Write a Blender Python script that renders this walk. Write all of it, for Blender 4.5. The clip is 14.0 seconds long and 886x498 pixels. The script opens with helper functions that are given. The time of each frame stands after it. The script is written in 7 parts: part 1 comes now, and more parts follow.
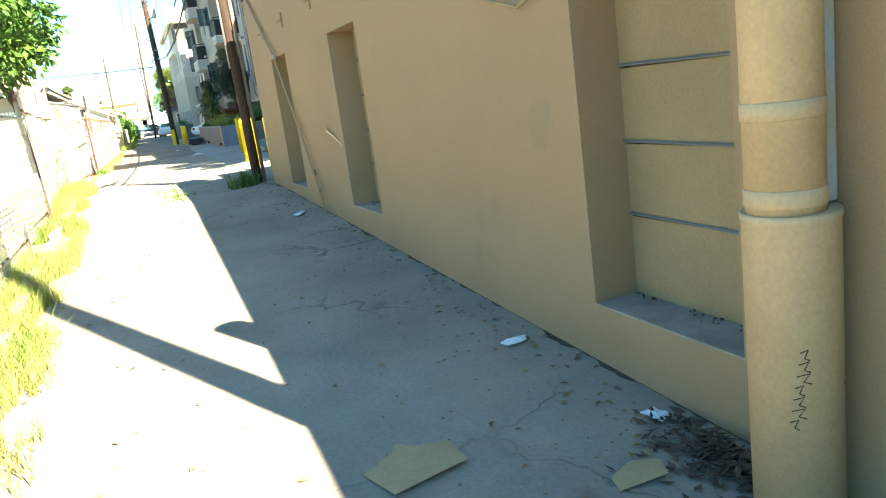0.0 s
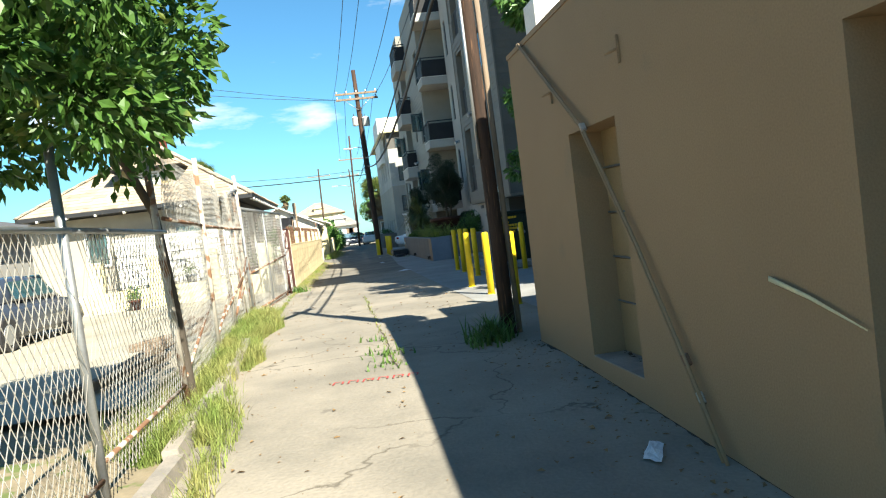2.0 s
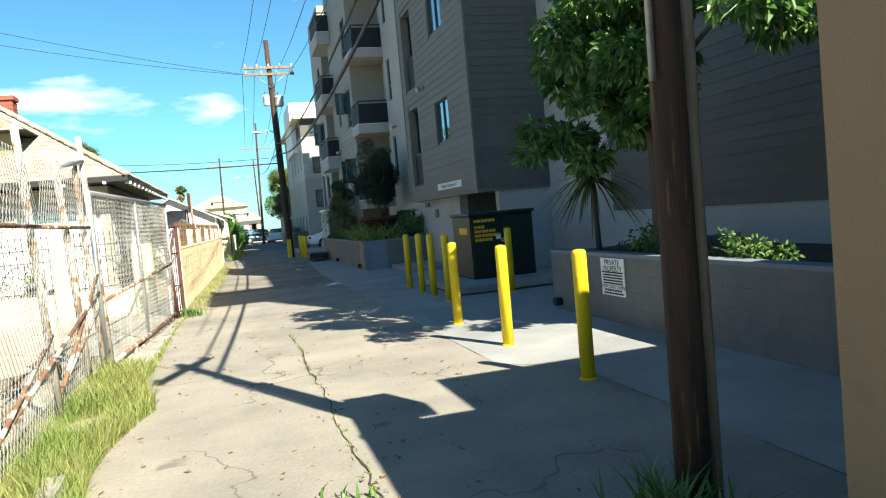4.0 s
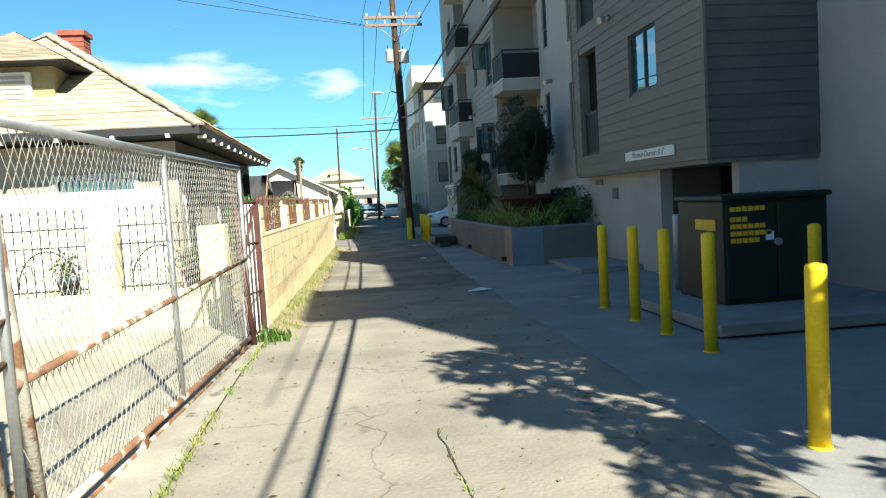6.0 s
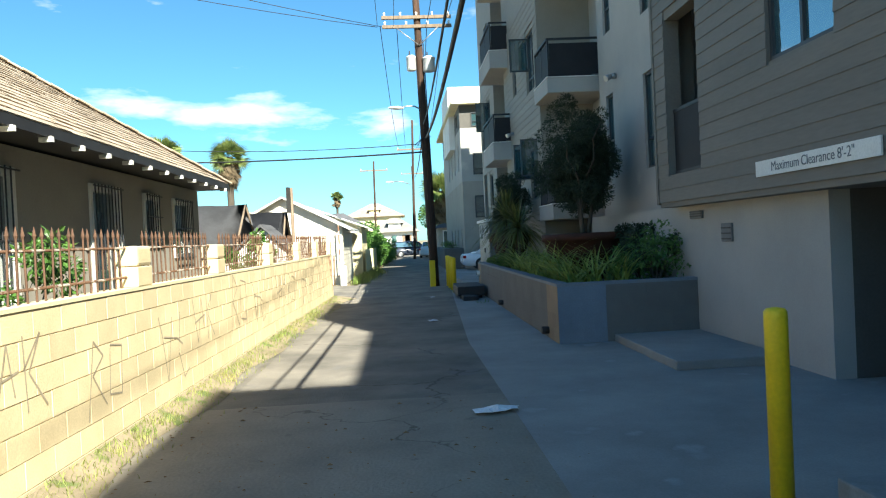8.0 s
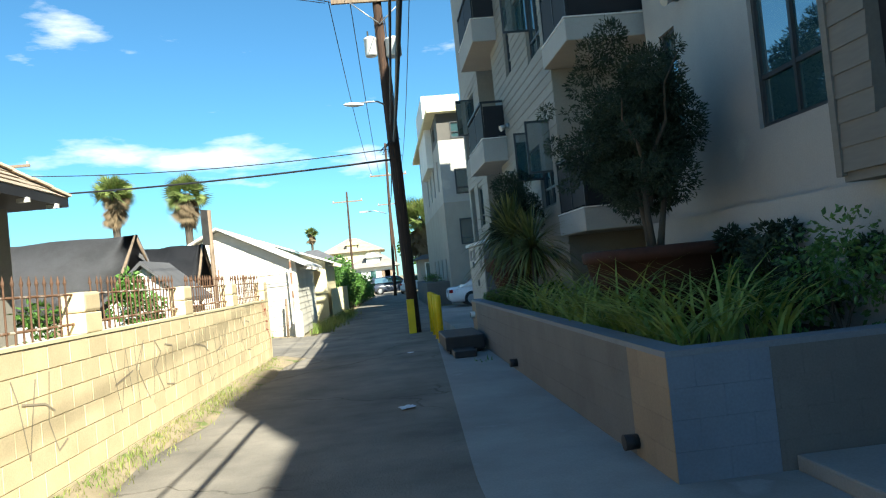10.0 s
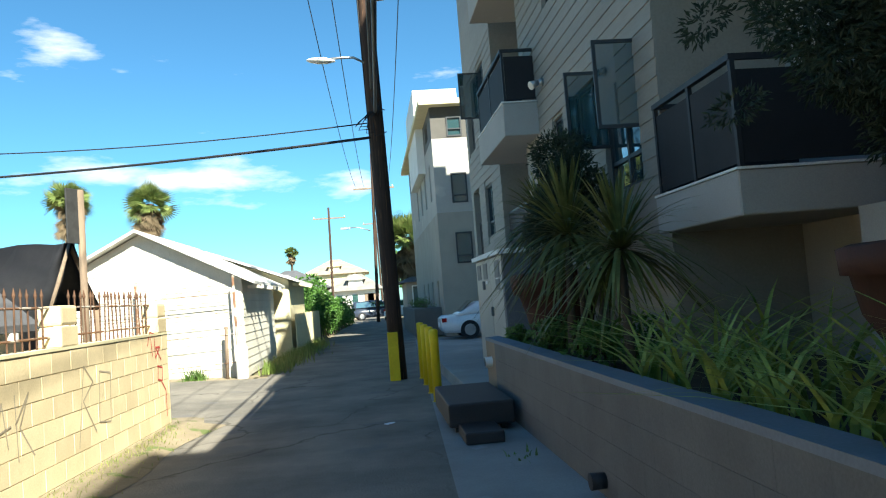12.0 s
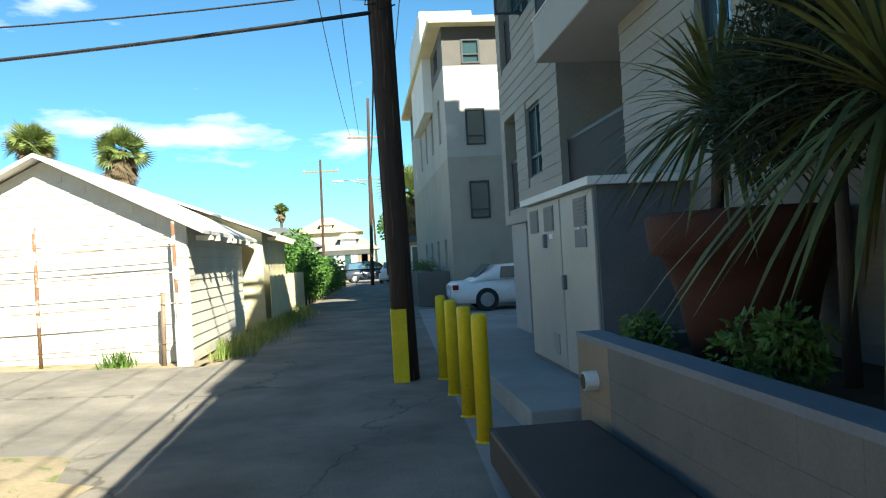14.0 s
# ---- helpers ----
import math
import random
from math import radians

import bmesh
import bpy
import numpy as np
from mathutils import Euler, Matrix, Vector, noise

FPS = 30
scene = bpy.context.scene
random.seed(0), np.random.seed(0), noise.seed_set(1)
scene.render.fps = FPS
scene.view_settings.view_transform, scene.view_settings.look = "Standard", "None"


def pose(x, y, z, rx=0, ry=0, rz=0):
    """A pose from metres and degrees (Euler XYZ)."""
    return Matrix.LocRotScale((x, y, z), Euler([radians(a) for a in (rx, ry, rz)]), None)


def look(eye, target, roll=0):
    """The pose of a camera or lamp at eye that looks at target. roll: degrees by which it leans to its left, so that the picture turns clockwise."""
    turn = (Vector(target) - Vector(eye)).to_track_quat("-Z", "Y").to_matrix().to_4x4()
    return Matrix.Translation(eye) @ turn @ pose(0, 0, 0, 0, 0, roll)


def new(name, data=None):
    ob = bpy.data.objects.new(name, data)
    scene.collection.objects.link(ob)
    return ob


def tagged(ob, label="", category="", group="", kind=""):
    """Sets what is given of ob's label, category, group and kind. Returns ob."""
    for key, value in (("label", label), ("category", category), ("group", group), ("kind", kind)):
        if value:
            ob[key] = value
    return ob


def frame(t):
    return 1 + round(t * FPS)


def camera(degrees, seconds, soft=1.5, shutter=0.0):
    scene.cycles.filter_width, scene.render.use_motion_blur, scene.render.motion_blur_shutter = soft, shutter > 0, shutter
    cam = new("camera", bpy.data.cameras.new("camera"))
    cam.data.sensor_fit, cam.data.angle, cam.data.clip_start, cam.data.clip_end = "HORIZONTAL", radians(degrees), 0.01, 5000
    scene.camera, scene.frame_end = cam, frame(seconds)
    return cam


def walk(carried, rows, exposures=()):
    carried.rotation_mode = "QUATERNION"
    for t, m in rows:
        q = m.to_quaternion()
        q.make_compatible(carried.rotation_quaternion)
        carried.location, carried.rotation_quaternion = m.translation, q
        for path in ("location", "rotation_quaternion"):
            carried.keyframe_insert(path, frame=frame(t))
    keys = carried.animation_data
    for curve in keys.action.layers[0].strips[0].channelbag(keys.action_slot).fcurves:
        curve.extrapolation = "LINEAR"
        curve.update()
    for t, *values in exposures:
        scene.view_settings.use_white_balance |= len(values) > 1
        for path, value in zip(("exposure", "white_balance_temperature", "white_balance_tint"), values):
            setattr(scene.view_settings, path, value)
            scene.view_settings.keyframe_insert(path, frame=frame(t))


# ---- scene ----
cam = camera(62.0, 14.0, soft=1.15)
PATH = [
    (0, (0.319, -1.618, 1.344), (1.032, 0.202, 0.917), -7.8),
    (0.5, (0.444, -0.083, 1.377), (1.006, 1.802, 1.016), -7.1),
    (1, (0.475, 1.379, 1.433), (1.058, 3.282, 1.234), -5.1),
    (1.5, (0.451, 2.79, 1.445), (0.862, 4.744, 1.321), -3.1),
    (2, (0.471, 4.198, 1.487), (0.751, 6.177, 1.415), -7.1),
    (2.5, (0.429, 5.618, 1.518), (0.812, 7.58, 1.458), -6.0),
    (2.7, (0.413, 6.175, 1.528), (0.842, 8.127, 1.463), -5.7),
    (4.8, (0.243, 12.24, 1.712), (0.782, 14.163, 1.599), -5.1),
    (5, (0.26, 12.841, 1.715), (0.741, 14.78, 1.607), -5.1),
    (5.5, (0.314, 14.32, 1.733), (0.649, 16.289, 1.611), -4.5),
    (6, (0.378, 15.818, 1.751), (0.615, 17.799, 1.613), -3.4),
    (6.5, (0.676, 17.385, 1.73), (0.834, 19.376, 1.619), -3.7),
    (7, (1.116, 18.93, 1.728), (1.356, 20.914, 1.652), -2.5),
    (7.5, (1.504, 20.465, 1.713), (1.724, 22.452, 1.686), -2.2),
    (7.7, (1.624, 21.056, 1.731), (1.757, 23.051, 1.702), -2.2),
    (9.8, (2.184, 27.484, 1.666), (2.326, 29.653, 1.704), -5.2),
    (10, (2.235, 28.128, 1.662), (2.413, 30.295, 1.724), -5.7),
    (10.5, (2.301, 29.651, 1.624), (2.546, 31.807, 1.763), -5.5),
    (11, (2.358, 31.074, 1.605), (2.609, 33.226, 1.787), -6.0),
    (11.5, (2.423, 32.544, 1.597), (2.659, 34.695, 1.796), -5.7),
    (12, (2.484, 33.962, 1.612), (2.707, 36.12, 1.746), -4.5),
    (12.5, (2.489, 35.257, 1.601), (2.789, 37.408, 1.686), -3.9),
    (13, (2.448, 36.554, 1.588), (2.727, 38.709, 1.649), -3.7),
    (13.5, (2.414, 37.792, 1.596), (2.613, 39.957, 1.633), -3.7),
    (14, (2.451, 39.002, 1.598), (2.685, 41.163, 1.622), -3.2),
]
EXPOSURES = [(0.0, 3.08, 7450, 6), (0.5, 2.50, 7100, 8), (1.0, 2.17, 6650, 8), (1.5, 1.86, 6550, 7), (2.5, 1.58, 6500, 7), (5.0, 1.75, 6400, 6), (6.5, 1.48, 6350, 6), (7.5, 1.76, 6350, 6), (10.0, 1.66, 6320, 6),
             (12.0, 1.67, 6320, 5), (13.0, 1.87, 6520, 5), (14.0, 1.76, 6570, 5)]
SIZE = 0.92  # one unit of the plan below, in metres
walk(cam, [(t, look(Vector(eye) * SIZE, Vector(target) * SIZE, roll)) for t, eye, target, roll in PATH], EXPOSURES)

# ---- light: clear afternoon sky, one sun behind and to the right ----
TO_SUN = Vector((0.48, -1.14, 1.0)).normalized()
SUN_EL = math.asin(TO_SUN.z)
world = bpy.data.worlds.new("sky")
scene.world = world
world.use_nodes = True
wn = world.node_tree.nodes
wl = world.node_tree.links
wn.clear()
w_out = wn.new("ShaderNodeOutputWorld")
w_bg = wn.new("ShaderNodeBackground")
w_sky = wn.new("ShaderNodeTexSky")
w_sky.sky_type = "NISHITA"
w_sky.sun_disc = False
w_sky.sun_elevation = SUN_EL
w_sky.sun_rotation = math.atan2(TO_SUN.x, TO_SUN.y)
w_sky.air_density, w_sky.dust_density, w_sky.ozone_density = 1.0, 0.3, 3.0
w_bg.inputs["Strength"].default_value = 0.05
w_co = wn.new("ShaderNodeTexCoord")
w_map = wn.new("ShaderNodeMapping")
w_map.inputs["Scale"].default_value = (3.0, 3.0, 11.0)
w_map.inputs["Location"].default_value = (0.35, 0.2, 0.1)
w_noise = wn.new("ShaderNodeTexNoise")
w_noise.inputs["Scale"].default_value = 3.2
w_noise.inputs["Detail"].default_value = 7.0
w_noise.inputs["Roughness"].default_value = 0.56
w_ramp = wn.new("ShaderNodeValToRGB")
w_ramp.color_ramp.elements[0].position = 0.66
w_ramp.color_ramp.elements[1].position = 0.93
w_mix = wn.new("ShaderNodeMix")
w_mix.data_type = "RGBA"
w_mix.inputs["B"].default_value = (8.5, 8.8, 9.2, 1)
w_tint = wn.new("ShaderNodeMix")
w_tint.data_type = "RGBA"
w_tint.blend_type = "MULTIPLY"
w_tint.inputs["Factor"].default_value = 1.0
w_tint.inputs["B"].default_value = (0.57, 1.02, 1.15, 1)
# low wisps of cloud: soft patches broken up by the noise
CLOUDS = [((-0.17, 0.973, 0.166), (9.5, 9.5, 30.0)), ((-0.006, 0.987, 0.157), (20.0, 20.0, 30.0)), ((-0.345, 0.884, 0.318), (15.0, 15.0, 28.0)),
          ((-0.34, 0.925, 0.176), (7.0, 7.0, 42.0)), ((-0.6, 0.78, 0.2), (6.0, 6.0, 22.0)), ((0.55, 0.8, 0.2), (5.0, 5.0, 16.0)), ((-0.2, -0.95, 0.24), (4.0, 4.0, 14.0))]
w_sum = None
for c_dir, c_scale in CLOUDS:
    c_sub = wn.new("ShaderNodeVectorMath")
    c_sub.operation = "SUBTRACT"
    c_sub.inputs[1].default_value = c_dir
    c_mul = wn.new("ShaderNodeVectorMath")
    c_mul.operation = "MULTIPLY"
    c_mul.inputs[1].default_value = c_scale
    c_len = wn.new("ShaderNodeVectorMath")
    c_len.operation = "LENGTH"
    c_map = wn.new("ShaderNodeMapRange")
    c_map.inputs["From Min"].default_value = 0.15
    c_map.inputs["From Max"].default_value = 1.25
    c_map.inputs["To Min"].default_value = 0.3
    c_map.inputs["To Max"].default_value = 0.0
    wl.new(w_co.outputs["Generated"], c_sub.inputs[0])
    wl.new(c_sub.outputs["Vector"], c_mul.inputs[0])
    wl.new(c_mul.outputs["Vector"], c_len.inputs[0])
    wl.new(c_len.outputs["Value"], c_map.inputs["Value"])
    c_add = wn.new("ShaderNodeMath")
    c_add.operation = "ADD"
    wl.new(c_map.outputs["Result"], c_add.inputs[0])
    if w_sum is None:
        wl.new(w_noise.outputs["Fac"], c_add.inputs[1])
    else:
        wl.new(w_sum.outputs["Value"], c_add.inputs[1])
    w_sum = c_add
wl.new(w_co.outputs["Generated"], w_map.inputs["Vector"])
wl.new(w_map.outputs["Vector"], w_noise.inputs["Vector"])
wl.new(w_sum.outputs["Value"], w_ramp.inputs["Fac"])
wl.new(w_ramp.outputs["Color"], w_mix.inputs["Factor"])
wl.new(w_sky.outputs["Color"], w_tint.inputs["A"])
wl.new(w_tint.outputs["Result"], w_mix.inputs["A"])
wl.new(w_mix.outputs["Result"], w_bg.inputs["Color"])
wl.new(w_bg.outputs["Background"], w_out.inputs["Surface"])

sun_data = bpy.data.lights.new("sun", "SUN")
sun_data.energy = 5.0
sun_data.angle = radians(0.5)
sun_data.color = (1.0, 0.945, 0.80)
sun = new("sun", sun_data)
sun.matrix_world = look(TO_SUN * 80, (0, 0, 0))


# ---- materials ----
def mat(name, base, second=None, rough=0.8, metal=0.0, coarse=1.2, fine=40.0, bump=0.2, spread=0.5, spec=0.3,
        third=None, third_scale=6.0, third_cut=0.62, per_piece=0.0, stretch=(1, 1, 1), trans=0.0):
    """A surface with stains at a large scale, grain at a small one, patches of a third colour and bump."""
    m = bpy.data.materials.new(name)
    m.use_nodes = True
    n, l = m.node_tree.nodes, m.node_tree.links
    b = n["Principled BSDF"]
    b.inputs["Roughness"].default_value = rough
    b.inputs["Metallic"].default_value = metal
    b.inputs["Specular IOR Level"].default_value = spec
    second = second or tuple(c * 0.72 for c in base)
    co = n.new("ShaderNodeTexCoord")
    mp = n.new("ShaderNodeMapping")
    mp.inputs["Scale"].default_value = stretch
    geo = n.new("ShaderNodeNewGeometry")
    l.new(geo.outputs["Position"], mp.inputs["Vector"])
    big = n.new("ShaderNodeTexNoise")
    big.inputs["Scale"].default_value = coarse
    big.inputs["Detail"].default_value = 6
    big.inputs["Roughness"].default_value = 0.62
    small = n.new("ShaderNodeTexNoise")
    small.inputs["Scale"].default_value = fine
    small.inputs["Detail"].default_value = 3
    l.new(mp.outputs["Vector"], big.inputs["Vector"])
    l.new(mp.outputs["Vector"], small.inputs["Vector"])
    mr = n.new("ShaderNodeMapRange")
    mr.inputs["From Min"].default_value = 0.5 - 0.5 * spread * 0.6
    mr.inputs["From Max"].default_value = 0.5 + 0.5 * spread * 0.6
    l.new(big.outputs["Fac"], mr.inputs["Value"])
    mix = n.new("ShaderNodeMix")
    mix.data_type = "RGBA"
    mix.inputs["A"].default_value = (*base, 1)
    mix.inputs["B"].default_value = (*second, 1)
    l.new(mr.outputs["Result"], mix.inputs["Factor"])
    last = mix.outputs["Result"]
    if third:
        pn = n.new("ShaderNodeTexNoise")
        pn.inputs["Scale"].default_value = third_scale
        pn.inputs["Detail"].default_value = 5
        l.new(mp.outputs["Vector"], pn.inputs["Vector"])
        pr = n.new("ShaderNodeMapRange")
        pr.inputs["From Min"].default_value = third_cut
        pr.inputs["From Max"].default_value = third_cut + 0.06
        l.new(pn.outputs["Fac"], pr.inputs["Value"])
        m3 = n.new("ShaderNodeMix")
        m3.data_type = "RGBA"
        m3.inputs["B"].default_value = (*third, 1)
        l.new(last, m3.inputs["A"])
        l.new(pr.outputs["Result"], m3.inputs["Factor"])
        last = m3.outputs["Result"]
    grain = n.new("ShaderNodeMapRange")
    grain.inputs["To Min"].default_value = 0.82
    grain.inputs["To Max"].default_value = 1.16
    l.new(small.outputs["Fac"], grain.inputs["Value"])
    hsv = n.new("ShaderNodeHueSaturation")
    l.new(last, hsv.inputs["Color"])
    l.new(grain.outputs["Result"], hsv.inputs["Value"])
    last = hsv.outputs["Color"]
    if per_piece:
        pp = n.new("ShaderNodeMapRange")
        pp.inputs["To Min"].default_value = 1 - abs(per_piece)
        pp.inputs["To Max"].default_value = 1 + abs(per_piece)
        if per_piece > 0:
            info = n.new("ShaderNodeObjectInfo")
            l.new(info.outputs["Random"], pp.inputs["Value"])
        else:
            l.new(geo.outputs["Random Per Island"], pp.inputs["Value"])
        h2 = n.new("ShaderNodeHueSaturation")
        l.new(last, h2.inputs["Color"])
        l.new(pp.outputs["Result"], h2.inputs["Value"])
        last = h2.outputs["Color"]
    l.new(last, b.inputs["Base Color"])
    if bump:
        bp = n.new("ShaderNodeBump")
        bp.inputs["Strength"].default_value = bump
        bp.inputs["Distance"].default_value = 0.01
        l.new(small.outputs["Fac"], bp.inputs["Height"])
        l.new(bp.outputs["Normal"], b.inputs["Normal"])
    if trans:
        b.inputs["Transmission Weight"].default_value = 0.0
        b.inputs["Subsurface Weight"].default_value = 0.0
        td = n.new("ShaderNodeBsdfTranslucent")
        l.new(last, td.inputs["Color"])
        ms = n.new("ShaderNodeMixShader")
        ms.inputs["Fac"].default_value = trans
        out = n["Material Output"]
        l.new(b.outputs["BSDF"], ms.inputs[1])
        l.new(td.outputs["BSDF"], ms.inputs[2])
        l.new(ms.outputs["Shader"], out.inputs["Surface"])
    return m


def cracked(name, base, second, cell, width, **kw):
    """Concrete or asphalt with a net of wandering cracks darkened by dirt."""
    m = mat(name, base, second, **kw)
    n, l = m.node_tree.nodes, m.node_tree.links
    b = n["Principled BSDF"]
    src = b.inputs["Base Color"].links[0].from_socket
    geo = n.new("ShaderNodeNewGeometry")
    wob = n.new("ShaderNodeTexNoise")
    wob.inputs["Scale"].default_value = 1.7
    wob.inputs["Detail"].default_value = 6
    l.new(geo.outputs["Position"], wob.inputs["Vector"])
    add = n.new("ShaderNodeMix")
    add.data_type = "VECTOR"
    add.inputs["Factor"].default_value = 0.45
    l.new(geo.outputs["Position"], add.inputs["A"])
    sc = n.new("ShaderNodeVectorMath")
    sc.operation = "MULTIPLY_ADD"
    sc.inputs[1].default_value = (1.1, 1.1, 0)
    l.new(wob.outputs["Color"], sc.inputs[0])
    l.new(geo.outputs["Position"], sc.inputs[2])
    flat = n.new("ShaderNodeVectorMath")
    flat.operation = "MULTIPLY"
    flat.inputs[1].default_value = (1, 1, 0)
    l.new(sc.outputs["Vector"], flat.inputs[0])
    vor = n.new("ShaderNodeTexVoronoi")
    vor.feature = "DISTANCE_TO_EDGE"
    vor.inputs["Scale"].default_value = 1.0 / cell
    l.new(flat.outputs["Vector"], vor.inputs["Vector"])
    edge = n.new("ShaderNodeMapRange")
    edge.inputs["From Min"].default_value = 0.0
    edge.inputs["From Max"].default_value = width / cell
    edge.inputs["To Min"].default_value = 0.75
    edge.inputs["To Max"].default_value = 0.0
    l.new(vor.outputs["Distance"], edge.inputs["Value"])
    gate = n.new("ShaderNodeTexNoise")
    gate.inputs["Scale"].default_value = 0.55
    l.new(geo.outputs["Position"], gate.inputs["Vector"])
    gr = n.new("ShaderNodeMapRange")
    gr.inputs["From Min"].default_value = 0.42
    gr.inputs["From Max"].default_value = 0.52
    l.new(gate.outputs["Fac"], gr.inputs["Value"])
    mul = n.new("ShaderNodeMath")
    mul.operation = "MULTIPLY"
    l.new(edge.outputs["Result"], mul.inputs[0])
    l.new(gr.outputs["Result"], mul.inputs[1])
    mix = n.new("ShaderNodeMix")
    mix.data_type = "RGBA"
    mix.inputs["B"].default_value = (base[0] * 0.25, base[1] * 0.24, base[2] * 0.22, 1)
    l.new(mul.outputs["Value"], mix.inputs["Factor"])
    l.new(src, mix.inputs["A"])
    l.new(mix.outputs["Result"], b.inputs["Base Color"])
    return m


def glass_mat(name, tint, rough=0.03):
    m = bpy.data.materials.new(name)
    m.use_nodes = True
    b = m.node_tree.nodes["Principled BSDF"]
    b.inputs["Base Color"].default_value = (*tint, 1)
    b.inputs["Roughness"].default_value = rough
    b.inputs["Specular IOR Level"].default_value = 0.9
    b.inputs["IOR"].default_value = 2.3
    b.inputs["Coat Weight"].default_value = 0.6
    b.inputs["Coat Roughness"].default_value = 0.02
    return m


M_CONC = cracked("old_concrete", (0.304, 0.268, 0.220), (0.198, 0.179, 0.150), 2.6, 0.02, rough=0.9, coarse=0.7, fine=34, bump=0.6,
                 third=(0.17, 0.152, 0.128), third_scale=2.2, third_cut=0.66)
M_PAVE = mat("new_concrete", (0.31, 0.307, 0.296), (0.225, 0.222, 0.216), rough=0.85, coarse=0.8, fine=60, bump=0.15,
             third=(0.30, 0.30, 0.30), third_scale=1.6, third_cut=0.64)
M_ASPH = cracked("asphalt", (0.237, 0.213, 0.180), (0.123, 0.113, 0.099), 3.4, 0.03, rough=0.92, coarse=0.8, fine=45, bump=0.7,
                 third=(0.16, 0.15, 0.14), third_scale=1.1, third_cut=0.62)
M_DIRT = mat("dirt", (0.29, 0.235, 0.16), (0.20, 0.165, 0.11), rough=0.95, coarse=1.5, fine=30, bump=0.6, third=(0.12, 0.15, 0.05), third_scale=3.0, third_cut=0.58)
M_DRIVE = mat("driveway_concrete", (0.42, 0.38, 0.30), (0.30, 0.27, 0.215), rough=0.9, coarse=0.6, fine=40, bump=0.2)
M_TAN = mat("tan_stucco", (0.328, 0.226, 0.132), (0.284, 0.194, 0.114), rough=0.85, coarse=0.9, fine=90, bump=0.25, spread=0.9,
            third=(0.265, 0.195, 0.12), third_scale=1.7, third_cut=0.64)
M_TANB = mat("tan_infill", (0.312, 0.230, 0.130), (0.256, 0.190, 0.106), rough=0.8, coarse=2.0, fine=60, bump=0.2)
M_SILLP = mat("weathered_crossover", (0.36, 0.33, 0.28), (0.24, 0.22, 0.185), rough=0.9, coarse=1.2, fine=50, bump=0.4, third=(0.15, 0.14, 0.12), third_scale=3, third_cut=0.6)
M_SILL = mat("sill_concrete", (0.33, 0.29, 0.25), (0.22, 0.2, 0.18), rough=0.9, coarse=4, fine=60, bump=0.3)
M_WHITE = mat("white_paint", (0.78, 0.77, 0.73), (0.70, 0.69, 0.65), rough=0.7, coarse=1.0, fine=50, bump=0.1)
M_BOARDS = mat("weathered_cream_boards", (0.69, 0.65, 0.56), (0.60, 0.56, 0.47), rough=0.75, coarse=1.2, fine=45, bump=0.12)
M_STUC = mat("white_stucco", (0.414, 0.397, 0.368), (0.354, 0.342, 0.322), rough=0.85, coarse=0.7, fine=90, bump=0.2, third=(0.52, 0.49, 0.43), third_scale=0.5, third_cut=0.66)
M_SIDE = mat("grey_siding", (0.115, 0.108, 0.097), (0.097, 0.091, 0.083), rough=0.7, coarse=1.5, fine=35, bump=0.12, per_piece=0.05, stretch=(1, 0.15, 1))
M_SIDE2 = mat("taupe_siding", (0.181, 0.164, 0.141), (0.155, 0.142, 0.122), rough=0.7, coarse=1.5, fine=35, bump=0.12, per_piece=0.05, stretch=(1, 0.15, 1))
M_SIDE3 = mat("pale_taupe_siding", (0.30, 0.275, 0.235), (0.26, 0.238, 0.203), rough=0.7, coarse=1.5, fine=35, bump=0.12, per_piece=0.05, stretch=(1, 0.15, 1))
M_BLOCK = mat("yellow_block", (0.72, 0.59, 0.37), (0.63, 0.51, 0.315), rough=0.85, coarse=2.2, fine=70, bump=0.3, per_piece=0.1,
              third=(0.42, 0.35, 0.23), third_scale=3.0, third_cut=0.70)
M_MORT = mat("pale_mortar", (0.55, 0.46, 0.31), (0.45, 0.38, 0.26), rough=0.95, coarse=3, fine=80, bump=0.3)
M_CREAM = mat("cream_paint", (0.72, 0.65, 0.42), (0.64, 0.57, 0.37), rough=0.8, coarse=2, fine=60, bump=0.15, third=(0.55, 0.42, 0.26), third_scale=2.5, third_cut=0.68)
M_CMU = mat("grey_block", (0.160, 0.156, 0.148), (0.129, 0.125, 0.119), rough=0.9, coarse=1.5, fine=70, bump=0.3, per_piece=0.015)
M_CMUT = mat("tan_block", (0.281, 0.217, 0.153), (0.238, 0.183, 0.132), rough=0.9, coarse=1.5, fine=70, bump=0.3, per_piece=0.06)
M_CAP = mat("blue_grey_cap", (0.187, 0.212, 0.246), (0.153, 0.174, 0.204), rough=0.7, coarse=2, fine=50, bump=0.15)
M_BLUEP = mat("blue_grey_patch", (0.176, 0.216, 0.272), (0.144, 0.180, 0.232), rough=0.8, coarse=2, fine=50, bump=0.15)
M_YEL = mat("yellow_enamel", (0.78, 0.56, 0.02), (0.68, 0.47, 0.015), rough=0.45, coarse=3, fine=40, bump=0.05, third=(0.40, 0.31, 0.05), third_scale=9, third_cut=0.72)
M_WOOD = mat("creosote_wood", (0.075, 0.042, 0.028), (0.035, 0.023, 0.018), rough=0.9, coarse=3.0, fine=40, bump=0.6, stretch=(6, 6, 0.35), third=(0.15, 0.08, 0.045), third_scale=5, third_cut=0.62)
M_WOODL = mat("weathered_wood", (0.27, 0.20, 0.14), (0.17, 0.125, 0.09), rough=0.9, coarse=4, fine=50, bump=0.4, stretch=(4, 4, 0.5))
